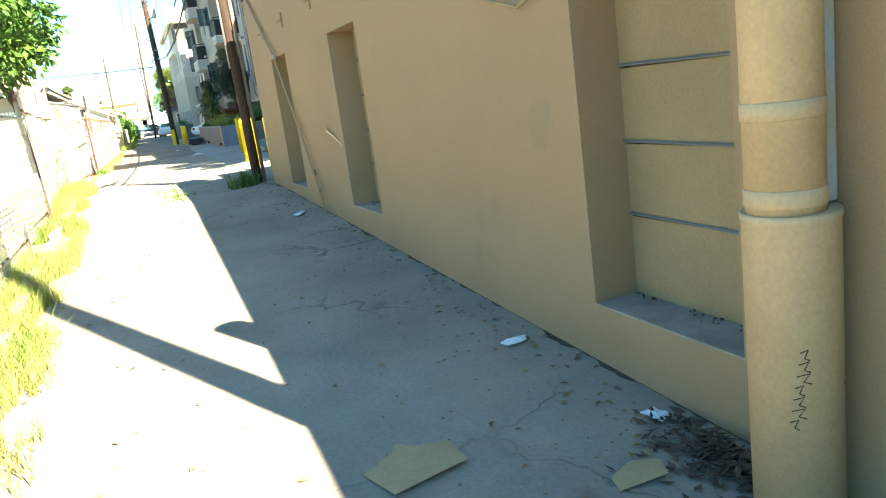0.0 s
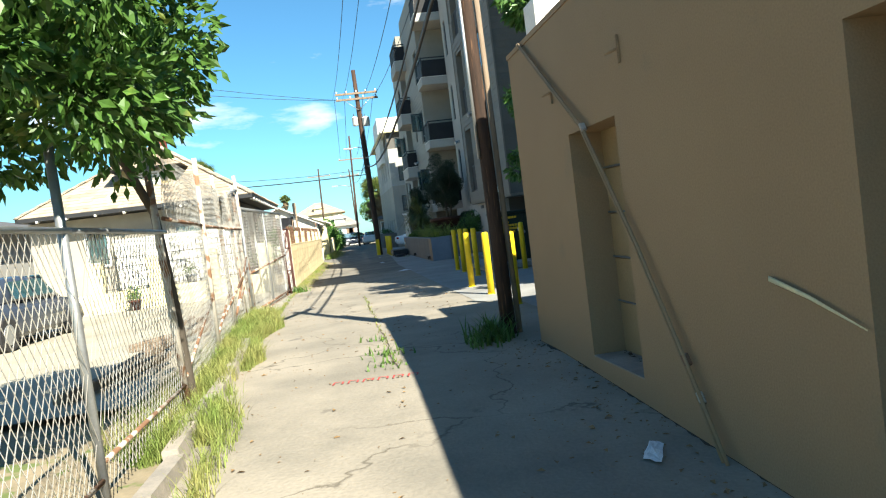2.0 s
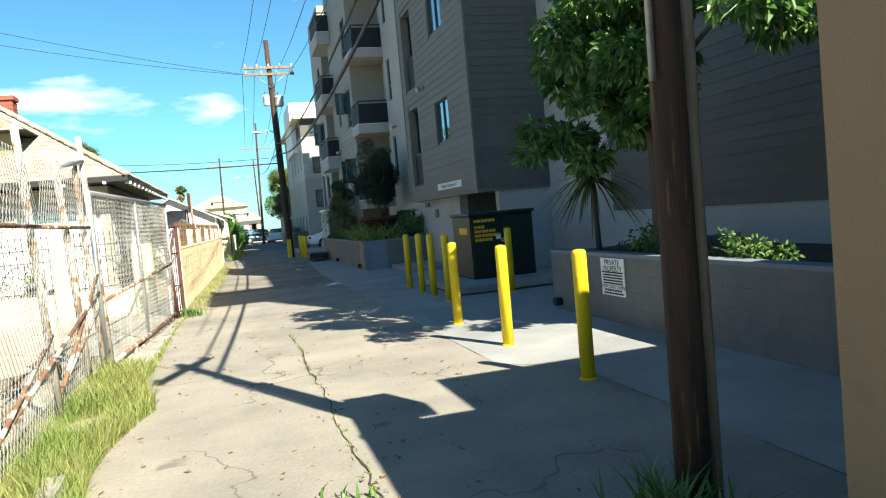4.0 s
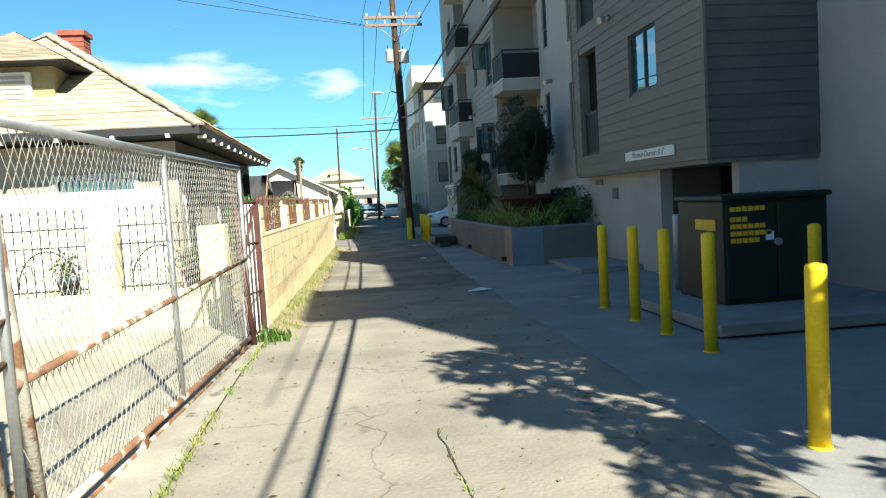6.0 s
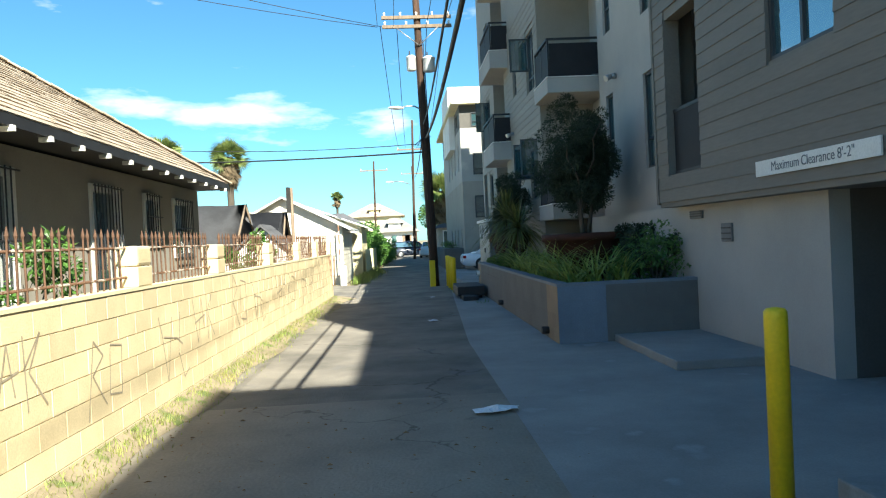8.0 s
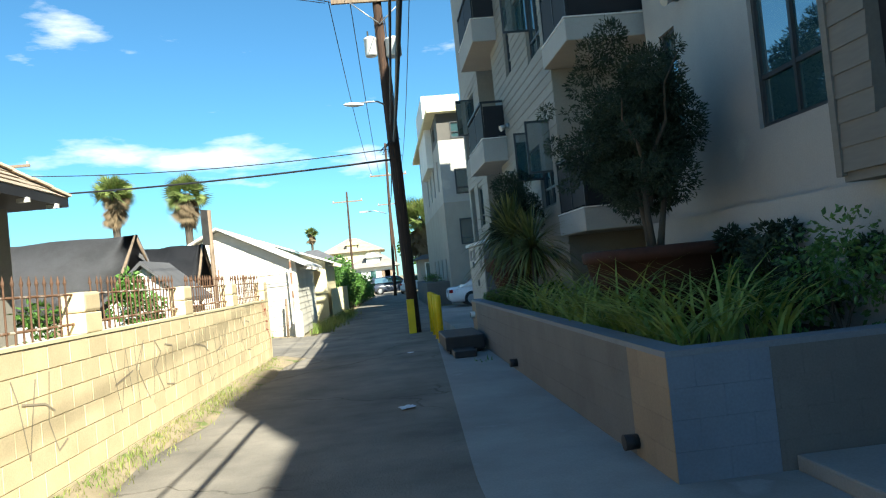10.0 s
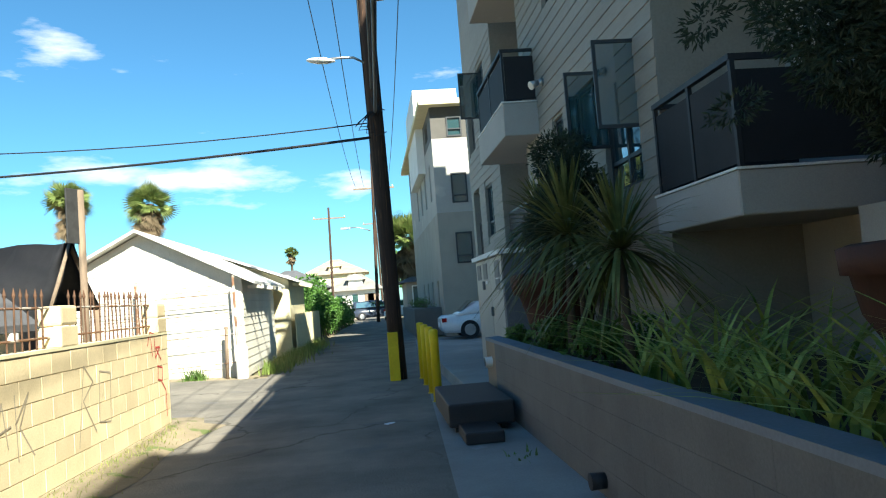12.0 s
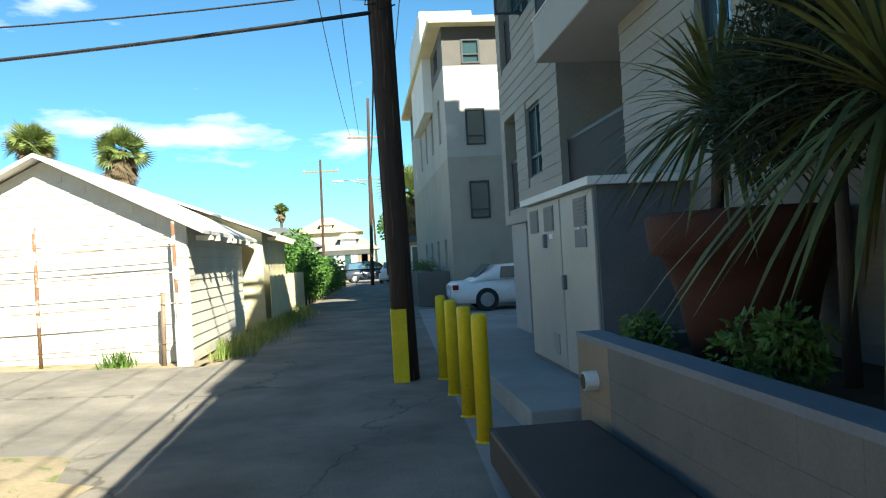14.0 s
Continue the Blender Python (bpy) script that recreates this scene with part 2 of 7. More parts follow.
M_STEEL = mat("galvanised_steel", (0.42, 0.43, 0.44), (0.33, 0.34, 0.35), rough=0.45, metal=0.7, coarse=6, fine=60, bump=0.08)
M_WIRE = mat("fence_wire", (0.60, 0.58, 0.54), (0.42, 0.38, 0.33), rough=0.5, metal=0.15, coarse=3, fine=60, bump=0.0)
M_PICKET = mat("dark_rusty_iron", (0.14, 0.075, 0.045), (0.09, 0.05, 0.032), rough=0.85, metal=0.1, coarse=6, fine=70, bump=0.4)
M_PIPE = mat("cream_painted_pipe", (0.513, 0.380, 0.237), (0.446, 0.328, 0.199), rough=0.7, coarse=3, fine=60, bump=0.1, third=(0.36, 0.23, 0.13), third_scale=14, third_cut=0.72)
M_POST = mat("whitewashed_rusty_steel", (0.50, 0.46, 0.40), (0.40, 0.35, 0.29), rough=0.85, metal=0.1, coarse=6, fine=70, bump=0.4, third=(0.24, 0.13, 0.075), third_scale=6, third_cut=0.53)
M_LITTER = mat("dry_leaves", (0.10, 0.065, 0.035), (0.05, 0.035, 0.022), rough=0.9, coarse=9, fine=60, bump=0.2, per_piece=-0.5)
M_RUST = mat("rusty_steel", (0.25, 0.14, 0.085), (0.16, 0.085, 0.05), rough=0.85, metal=0.2, coarse=6, fine=70, bump=0.4, third=(0.48, 0.43, 0.37), third_scale=5, third_cut=0.5)
M_RED = mat("red_oxide_paint", (0.095, 0.034, 0.026), (0.06, 0.026, 0.02), rough=0.65, coarse=5, fine=60, bump=0.2)
M_BLACK = mat("black_metal", (0.03, 0.031, 0.034), (0.022, 0.022, 0.025), rough=0.5, coarse=3, fine=60, bump=0.05)
M_PANEL = mat("dark_screen", (0.022, 0.022, 0.025), (0.016, 0.016, 0.018), rough=0.7, coarse=2, fine=60, bump=0.03)
M_GREEN = mat("green_enamel", (0.015, 0.025, 0.018), (0.013, 0.020, 0.015), rough=0.5, coarse=2, fine=40, bump=0.05)
M_GREYD = mat("grey_enamel", (0.374, 0.365, 0.332), (0.332, 0.323, 0.293), rough=0.5, coarse=1.5, fine=40, bump=0.04)
M_STEELD = mat("dark_grey_steel", (0.14, 0.15, 0.165), (0.11, 0.12, 0.13), rough=0.55, coarse=2, fine=40, bump=0.05)
M_GLASS = glass_mat("window_glass", (0.035, 0.085, 0.095))
M_FRAME = mat("window_frame_dark", (0.05, 0.055, 0.06), (0.04, 0.045, 0.05), rough=0.45, coarse=3, fine=60, bump=0.0)
# near-black that puts the shade of unlit rooms into the wall colour
M_SHADEIN = mat("interior_painted_shade", (0.05, 0.045, 0.04), (0.035, 0.03, 0.028), rough=0.9, coarse=1, fine=30, bump=0.1)
M_SHIN = mat("tan_shingles", (0.42, 0.345, 0.265), (0.32, 0.26, 0.2), rough=0.9, coarse=1.5, fine=60, bump=0.4, per_piece=-0.2)
M_GROOF = mat("grey_roofing", (0.30, 0.28, 0.25), (0.22, 0.205, 0.185), rough=0.85, coarse=1.2, fine=50, bump=0.3)
M_WROOF = mat("white_roofing", (0.66, 0.65, 0.62), (0.56, 0.55, 0.52), rough=0.85, coarse=1.2, fine=50, bump=0.3)
M_DKROOF = mat("dark_roofing", (0.12, 0.12, 0.13), (0.085, 0.085, 0.09), rough=0.9, coarse=2, fine=50, bump=0.3)
M_BRICK = mat("red_brick", (0.30, 0.09, 0.06), (0.22, 0.07, 0.05), rough=0.9, coarse=6, fine=60, bump=0.4)
M_HOUSE = mat("house_stucco_grey", (0.36, 0.33, 0.28), (0.31, 0.285, 0.245), rough=0.9, coarse=1, fine=60, bump=0.3)
M_SHINGW = mat("mossy_shingle_wall", (0.33, 0.27, 0.15), (0.24, 0.21, 0.11), rough=0.9, coarse=3, fine=40, bump=0.4)
M_TERRA = mat("terracotta", (0.068, 0.024, 0.014), (0.044, 0.017, 0.010), rough=0.8, coarse=3, fine=50, bump=0.15)
M_SOIL = mat("planting_soil", (0.075, 0.055, 0.04), (0.05, 0.038, 0.028), rough=0.95, coarse=4, fine=30, bump=0.7)
M_BARK = mat("grey_bark", (0.102, 0.084, 0.066), (0.066, 0.054, 0.042), rough=0.95, coarse=4, fine=40, bump=0.6, stretch=(4, 4, 0.6))
M_LEAF = mat("citrus_leaf", (0.055, 0.13, 0.025), (0.09, 0.18, 0.035), rough=0.42, coarse=2.5, fine=14, bump=0.0, spec=0.45, trans=0.3, third=(0.20, 0.24, 0.05), third_scale=4, third_cut=0.62, per_piece=-0.35)
M_LEAFB = mat("broad_leaf", (0.06, 0.135, 0.03), (0.11, 0.21, 0.045), rough=0.38, coarse=2.5, fine=14, bump=0.0, spec=0.5, trans=0.25, per_piece=-0.35)
M_OLIVE = mat("olive_leaf", (0.024, 0.04, 0.022), (0.045, 0.062, 0.036), rough=0.55, coarse=3, fine=14, bump=0.0, trans=0.2, per_piece=-0.35)
M_STRAP = mat("strap_leaf", (0.085, 0.15, 0.025), (0.40, 0.44, 0.10), rough=0.45, coarse=4, fine=14, bump=0.0, spec=0.4, trans=0.25, per_piece=-0.35)
M_CORDY = mat("cordyline_leaf", (0.075, 0.095, 0.03), (0.17, 0.175, 0.055), rough=0.5, coarse=4, fine=14, bump=0.0, trans=0.2, per_piece=-0.35)
M_SHRUB = mat("shrub_leaf", (0.07, 0.14, 0.03), (0.12, 0.2, 0.045), rough=0.45, coarse=4, fine=14, bump=0.0, trans=0.25, per_piece=-0.35)
M_HEDGE = mat("hedge_leaf", (0.06, 0.15, 0.025), (0.10, 0.21, 0.04), rough=0.5, coarse=2, fine=14, bump=0.0, trans=0.25, per_piece=-0.35)
M_GRASS = mat("verge_grass", (0.17, 0.25, 0.055), (0.33, 0.31, 0.11), rough=0.7, coarse=1.6, fine=14, bump=0.0, trans=0.3, per_piece=-0.35)
M_PALM = mat("palm_leaf", (0.115, 0.17, 0.045), (0.19, 0.22, 0.07), rough=0.55, coarse=3, fine=14, bump=0.0, trans=0.2, per_piece=-0.35)
M_THATCH = mat("dry_palm_skirt", (0.20, 0.145, 0.085), (0.13, 0.095, 0.055), rough=0.9, coarse=3, fine=30, bump=0.4)
M_TARP = mat("black_tarpaulin", (0.03, 0.031, 0.035), (0.05, 0.05, 0.055), rough=0.4, coarse=2, fine=20, bump=0.2)
M_RUBBER = mat("black_rubber", (0.022, 0.022, 0.024), (0.03, 0.03, 0.033), rough=0.6, coarse=3, fine=60, bump=0.1)
M_CARW = mat("white_car_paint", (0.78, 0.78, 0.79), (0.75, 0.75, 0.76), rough=0.25, coarse=1, fine=20, bump=0.0, spec=0.6)
M_CARB = mat("dark_blue_car_paint", (0.04, 0.05, 0.075), (0.035, 0.045, 0.065), rough=0.25, coarse=1, fine=20, bump=0.0, spec=0.6)
M_REDL = mat("red_lens", (0.4, 0.02, 0.02), (0.3, 0.015, 0.015), rough=0.2, coarse=2, fine=20, bump=0.0)
M_CARD = mat("cardboard", (0.42, 0.31, 0.17), (0.36, 0.26, 0.14), rough=0.9, coarse=5, fine=50, bump=0.1)
M_PAPER = mat("white_paper", (0.75, 0.77, 0.80), (0.62, 0.66, 0.70), rough=0.6, coarse=8, fine=50, bump=0.2)
M_INK = mat("black_ink", (0.03, 0.03, 0.03), (0.045, 0.045, 0.045), rough=0.7, coarse=8, fine=50, bump=0.0)
M_REDINK = mat("red_spray_paint", (0.50, 0.05, 0.05), (0.42, 0.07, 0.06), rough=0.7, coarse=8, fine=50, bump=0.0)
M_GREYINK = mat("grey_spray_paint", (0.33, 0.28, 0.2), (0.40, 0.34, 0.25), rough=0.8, coarse=8, fine=50, bump=0.0)
M_ORANGE = mat("yellow_label", (0.75, 0.46, 0.03), (0.65, 0.38, 0.02), rough=0.5, coarse=8, fine=50, bump=0.0)
M_DUCT = mat("weathered_blue_duct", (0.30, 0.37, 0.40), (0.36, 0.32, 0.24), rough=0.7, coarse=6, fine=60, bump=0.1)
M_CER = mat("white_ceramic", (0.72, 0.72, 0.70), (0.62, 0.62, 0.60), rough=0.35, coarse=4, fine=50, bump=0.03)
M_LITTER = mat("dry_leaf", (0.26, 0.17, 0.08), (0.16, 0.10, 0.05), rough=0.9, coarse=8, fine=50, bump=0.1)


M_DEADLEAF = mat("dead_leaf", (0.10, 0.065, 0.045), (0.055, 0.04, 0.032), rough=0.9, coarse=8, fine=50, bump=0.1, per_piece=-0.4)


# ---- building helpers ----
def box(bm, x0, x1, y0, y1, z0, z1):
    v = [bm.verts.new(p) for p in ((x0, y0, z0), (x1, y0, z0), (x1, y1, z0), (x0, y1, z0), (x0, y0, z1), (x1, y0, z1), (x1, y1, z1), (x0, y1, z1))]
    for f in ((3, 2, 1, 0), (4, 5, 6, 7), (0, 1, 5, 4), (1, 2, 6, 5), (2, 3, 7, 6), (3, 0, 4, 7)):
        bm.faces.new([v[i] for i in f])
    return v


def obox(bm, m, sx, sy, sz):
    """A box of that size centred on the pose m."""
    v = box(bm, -sx / 2, sx / 2, -sy / 2, sy / 2, -sz / 2, sz / 2)
    for q in v:
        q.co = m @ q.co
    return v


def rod(bm, p, q, r, r2=None, n=8, caps=True):
    p, q = Vector(p), Vector(q)
    r2 = r if r2 is None else r2
    d = (q - p).normalized()
    a = d.orthogonal().normalized()
    b = d.cross(a)
    lo, hi = [], []
    for i in range(n):
        t = 2 * math.pi * i / n
        o = a * math.cos(t) + b * math.sin(t)
        lo.append(bm.verts.new(p + o * r))
        hi.append(bm.verts.new(q + o * r2))
    for i in range(n):
        f = bm.faces.new((lo[i], lo[(i + 1) % n], hi[(i + 1) % n], hi[i]))
        f.smooth = n > 6
    if caps:
        bm.faces.new(lo[::-1])
        bm.faces.new(hi)


def sweep(bm, pts, radii, n=8):
    """One closed tube along the points."""
    pts = [Vector(p) for p in pts]
    rings = []
    a = (pts[1] - pts[0]).orthogonal().normalized()
    for k, p in enumerate(pts):
        d = (pts[min(k + 1, len(pts) - 1)] - pts[max(k - 1, 0)]).normalized()
        a = (a - d * a.dot(d)).normalized()
        b = d.cross(a)
        rings.append([bm.verts.new(p + (a * math.cos(2 * math.pi * i / n) + b * math.sin(2 * math.pi * i / n)) * radii[k]) for i in range(n)])
    for lo, hi in zip(rings, rings[1:]):
        for i in range(n):
            f = bm.faces.new((lo[i], lo[(i + 1) % n], hi[(i + 1) % n], hi[i]))
            f.smooth = n > 4
    bm.faces.new(rings[0][::-1])
    bm.faces.new(rings[-1])


def pipe(bm, pts, r, n=6):
    sweep(bm, pts, [r] * len(pts), n)


def lathe(bm, base, prof, n=20):
    """A turned shape from rows of (radius, height)."""
    rings = []
    for r, z in prof:
        rings.append([bm.verts.new((base[0] + r * math.cos(2 * math.pi * i / n), base[1] + r * math.sin(2 * math.pi * i / n), base[2] + z)) for i in range(n)])
    for lo, hi in zip(rings, rings[1:]):
        for i in range(n):
            f = bm.faces.new((lo[i], lo[(i + 1) % n], hi[(i + 1) % n], hi[i]))
            f.smooth = True
    bm.faces.new(rings[0][::-1])
    bm.faces.new(rings[-1])


def bevel(bm, w, seg=2):
    bmesh.ops.bevel(bm, geom=bm.edges[:], offset=w, segments=seg, affect="EDGES", profile=0.6)


def mesh_of(name, bm, material):
    me = bpy.data.meshes.new(name)
    bm.to_mesh(me)
    bm.free()
    me.materials.append(material)
    return me


def part(name, bm, material, parent=None, label="", kind=""):
    ob = new(name, mesh_of(name, bm, material))
    if parent:
        ob.parent = parent
        ob.matrix_parent_inverse = parent.matrix_basis.inverted()
    return tagged(ob, label, kind=kind)


def raw(name, verts, faces, material, parent=None, label="", kind=""):
    me = bpy.data.meshes.new(name)
    me.from_pydata(verts, [], faces)
    me.materials.append(material)
    ob = new(name, me)
    if parent:
        ob.parent = parent
        ob.matrix_parent_inverse = parent.matrix_basis.inverted()
    return tagged(ob, label, kind=kind)


def thing(name, at, label, category, group="", kind=""):
    ob = new(name)
    ob.location = at
    ob.empty_display_size = 0.1
    bpy.context.view_layer.update()
    return tagged(ob, label, category, group, kind)


def piece(name, me, m, parent):
    ob = new(name, me)
    ob.parent = parent
    ob.matrix_parent_inverse = parent.matrix_basis.inverted()
    ob.matrix_basis = m
    return ob


def wall_y(bm, x0, x1, y0, y1, z0, z1, holes=()):
    """A wall along y between x0 and x1, with holes (y0, y1, z0, z1) through it."""
    ys = sorted({y0, y1, *[h[0] for h in holes], *[h[1] for h in holes]})
    for a, b in zip(ys, ys[1:]):
        if a < y0 or b > y1:
            continue
        cuts = sorted((h[2], h[3]) for h in holes if h[0] <= a + 1e-6 and h[1] >= b - 1e-6)
        z = z0
        for c0, c1 in cuts:
            if c0 > z:
                box(bm, x0, x1, a, b, z, c0)
            z = c1
        if z < z1:
            box(bm, x0, x1, a, b, z, z1)
    bmesh.ops.remove_doubles(bm, verts=bm.verts[:], dist=1e-5)


def spans(lo, hi, cuts):
    """What is left of lo..hi outside the cuts."""
    out, at = [], lo
    for a, b in sorted(cuts):
        if a > at:
            out.append((at, min(a, hi)))
        at = max(at, b)
    if at < hi:
        out.append((at, hi))
    return [(a, b) for a, b in out if b - a > 0.02]


def ground_z(y):
    """The alley climbs gently as far as the utility pole, then runs level."""
    if y < 11.5:
        return -0.46 + 0.04 * y
    return 0.0


def left_edge(y):
    return -0.92 if y < 24 else -0.92 + 0.031 * (y - 24)


def seam_x(y):
    return 2.8 if y < 34 else 2.8 + 0.045 * (y - 34)


def strip(name, material, xa, xb, y0, y1, dz, step=0.5, nx=6, label="", rise=0.0, rough=0.0):
    """A sheet of ground between two edges that follows the fall of the alley."""
    verts, faces = [], []
    rows = max(2, int((y1 - y0) / step) + 1)
    for j in range(rows):
        y = y0 + (y1 - y0) * j / (rows - 1)
        a, b = xa(y), xb(y)
        for i in range(nx + 1):
            x = a + (b - a) * i / nx
            verts.append((x, y, ground_z(y) + dz + rise * (1 - i / nx) + rough * noise.noise((x * 1.3, y * 1.3, 2.0))))
    for j in range(rows - 1):
        for i in range(nx):
            k = j * (nx + 1) + i
            faces.append((k, k + 1, k + nx + 2, k + nx + 1))
    ob = raw(name, verts, faces, material, None, label, "structure")
    for p in ob.data.polygons:
        p.use_smooth = True
    return ob


# ---- ground ----
bm = bmesh.new()
for xa, xb, ya, yb in ((-400, 400, 58, 1200), (-400, -12, -300, 58), (14, 400, -300, 58), (-12, 14, -300, -12)):  # around the block
    v = [bm.verts.new(p) for p in ((xa, ya, -0.03), (xb, ya, -0.03), (xb, yb, -0.03), (xa, yb, -0.03))]
    bm.faces.new(v)
v = [bm.verts.new(p) for p in ((-12, -12, -1.02), (14, -12, -1.02), (14, 11.5, -0.06), (-12, 11.5, -0.06))]
bm.faces.new(v)
v = [bm.verts.new(p) for p in ((-12, 11.5, -0.06), (14, 11.5, -0.06), (14, 58, -0.05), (-12, 58, -0.05))]
bm.faces.new(v)
part("ground", bm, M_DIRT, None, "dry bare earth under the whole block", "structure")

strip("road", M_CONC, left_edge, lambda y: 2.62 if y < 12.4 else (3.4 if y < 16.9 else seam_x(y)), -6, 30, 0.0, 0.4, 8, "old cracked pale concrete alley paving", rough=0.006)
strip("road_asphalt", M_ASPH, left_edge, seam_x, 30, 62, 0.0, 0.5, 8, "worn grey asphalt alley paving", rough=0.006)
strip("road_far", M_ASPH, left_edge, lambda y: 4.4, 62, 125, 0.0, 4, 4, "worn grey asphalt alley running on to the street")
strip("road_crossing", M_ASPH, lambda y: -14.0, lambda y: left_edge(y) + 0.02, 45.9, 51.6, 0.002, 0.6, 12, "sunlit grey asphalt side drive", rise=0.6)
strip("verge_drive", M_DIRT, lambda y: -14.0, lambda y: left_edge(y) + 0.35 - 0.25 * (y - 44.6), 44.6, 46.0, 0.006, 0.2, 24, "dry bare earth between the wall end and the side drive", rise=0.6, rough=0.03)
strip("verge_garage", M_DIRT, lambda y: -14.0, lambda y: -0.35, 51.5, 52.5, 0.012, 0.25, 12, "dusty pale earth along the garage front", rise=0.6, rough=0.02)
strip("pavement", M_PAVE, lambda y: seam_x(y) if y > 17 else 3.4, lambda y: 8.3, 12.6, 33.4, 0.004, 0.5, 6, "smooth pale new concrete apron")
strip("pavement_strip", M_PAVE, seam_x, lambda y: 4.2 if y < 45 else 9.0, 33.4, 62, 0.004, 0.5, 4, "smooth pale new concrete gutter strip beside the planter")
strip("pavement_yard", M_DRIVE, lambda y: -12.0, lambda y: -1.35 + 0.02 * max(0, y - 20), 12, 30, 0.03, 1.0, 6, "sunlit pale concrete yard behind the chain-link fence")

# ---- tan stucco building ----
NICHES = [(0.78, 1.93, -0.02, 2.1), (5.88, 6.97, 0.09, 2.11), (9.47, 10.56, 0.12, 2.12), (-3.2, -2.1, -0.02, 2.1)]
AX = 2.62
bm = bmesh.new()
wall_y(bm, AX, AX + 0.36, -9, 12.35, -1.0, 3.2, NICHES)
wall_tan = part("wall_tan", bm, M_TAN, None, "tan painted stucco side wall with blocked-up window niches", "structure")
bm = bmesh.new()
box(bm, AX + 0.36, 7.4, -9, 12.35, -1.0, 2.9)
# set-back upper box, hidden from the alley, sized from the building's cast shadow
box(bm, 3.95, 7.4, -9, 12.35, 2.9, 4.0)
part("wall_tan_core", bm, M_TAN, None, "tan stucco body and roof of the corner building", "structure")
bm = bmesh.new()
box(bm, AX - 0.012, AX + 0.38, -9, 12.37, 3.2, 3.25)
part("trim_parapet", bm, M_TAN, None, "thin tan parapet coping", "structure")
bm = bmesh.new()
box(bm, 2.88, 3.3, 11.98, 12.4, 3.25, 3.78)
bevel(bm, 0.015)
tagged(part("chimney", bm, M_WHITE), "short white painted masonry chimney on the parapet", "chimney")
for y0, y1, z0, z1 in NICHES:
    nd = AX + 0.3
    hs = (z1 - z0) / 5
    for k in range(5):
        bm = bmesh.new()
        box(bm, nd, nd + 0.05, y0, y1, z0 + k * hs + (0.064 if k else 0.004), z0 + (k + 1) * hs + (0.056 if k < 4 else 0))
        part("panel", bm, M_TANB, wall_tan)
    for k in range(1, 5):
        bm = bmesh.new()
        rod(bm, (nd - 0.01, y0, z0 + k * hs + 0.06), (nd - 0.01, y1, z0 + k * hs + 0.075), 0.009, n=6)
        part("security_bar", bm, M_STEELD, wall_tan, "dark horizontal steel bar")
    bm = bmesh.new()
    box(bm, AX - 0.0, nd, y0, y1, z0, z0 + 0.012)
    part("sill", bm, M_SILL, wall_tan, "dirty grey concrete sill")
# wall anchors
for y in (2.9, 4.6, 7.5, 9.25, 10.9):
    bm = bmesh.new()
    obox(bm, pose(AX - 0.012, y, 2.56), 0.02, 0.03, 0.2)
    rod(bm, (AX - 0.02, y, 2.56), (AX - 0.07, y + 0.09, 2.55), 0.012)
    part("wall_anchor", bm, M_TAN, wall_tan, "painted steel tie bracket")

# downspout
dp = thing("downspout", (2.44, 0.34, ground_z(0.3)), "large cream painted drainpipe strapped to the tan wall", "drainpipe")
bm = bmesh.new()
lathe(bm, (2.44, 0.34, -0.5), [(0.168, 0), (0.168, 1.22), (0.172, 1.225), (0.172, 1.25), (0.166, 1.252), (0.13, 1.252)], 28)
part("lower_pipe", bm, M_PIPE, dp)
bm = bmesh.new()
lathe(bm, (2.42, 0.34, 0.7), [(0.137, 0), (0.137, 2.5)], 28)
part("upper_pipe", bm, M_PIPE, dp)
for z in (0.775, 1.08):
    bm = bmesh.new()
    lathe(bm, (2.42, 0.34, z), [(0.138, 0), (0.1425, 0.003), (0.1425, 0.062), (0.138, 0.065)], 28)
    part("strap", bm, M_PIPE, dp)
bm = bmesh.new()
box(bm, 2.545, 2.6, 0.27, 0.36, 0.76, 3.1)
bevel(bm, 0.01)
part("cable_duct", bm, M_DUCT, dp, "weathered blue-grey square duct beside the pipe")
# black disc for the shade of a bolt hole; nothing is cut
bm = bmesh.new()
rod(bm, (2.53, 0.215, 0.1), (2.515, 0.2, 0.1), 0.012, n=10)
part("bolt_hole_shade", bm, M_INK, dp)

# ---- block wall with piers and iron pickets ----
WALL_Y0, WALL_Y1 = 26.05, 44.6


def wall_x(y):
    return -0.87 + (y - 26.05) * 0.0275


SLOPE = math.atan2(0.0275, 1.0)
bm = bmesh.new()
v = box(bm, 0.008, 0.19, WALL_Y0, WALL_Y1, -0.2, 1.37)
for q in v:
    q.co.x = wall_x(q.co.y) - q.co.x
block_wall = part("wall_block", bm, M_MORT, None, "sunlit yellow painted concrete block wall with spray-paint tags", "structure")

# ---- planters ----
def planter(name, x0, x1, y0, y1, h, label):
    bm = bmesh.new()
    t = 0.2
    box(bm, x0 + 0.006, x0 + t, y0 + 0.006, y1, -0.1, h)
    box(bm, x0 + t, x1, y0 + 0.006, y0 + t, -0.1, h)
    box(bm, x0 + t, x1, y1 - t, y1, -0.1, h)
    ob = part(name, bm, M_CMU, None, label, "structure")
    bm = bmesh.new()
    box(bm, x0 + t, x1, y0 + t, y1 - t, -0.1, h - 0.12)
    part("soil", bm, M_SOIL, ob)
    bm = bmesh.new()
    box(bm, x0 - 0.006, x0 + t + 0.006, y0 - 0.006, y1 + 0.006, h, h + 0.045)
    box(bm, x0 + t + 0.006, x1, y0 - 0.006, y0 + t + 0.006, h, h + 0.045)
    part("cap", bm, M_CAP, ob, "smooth blue-grey cement cap")
    return ob


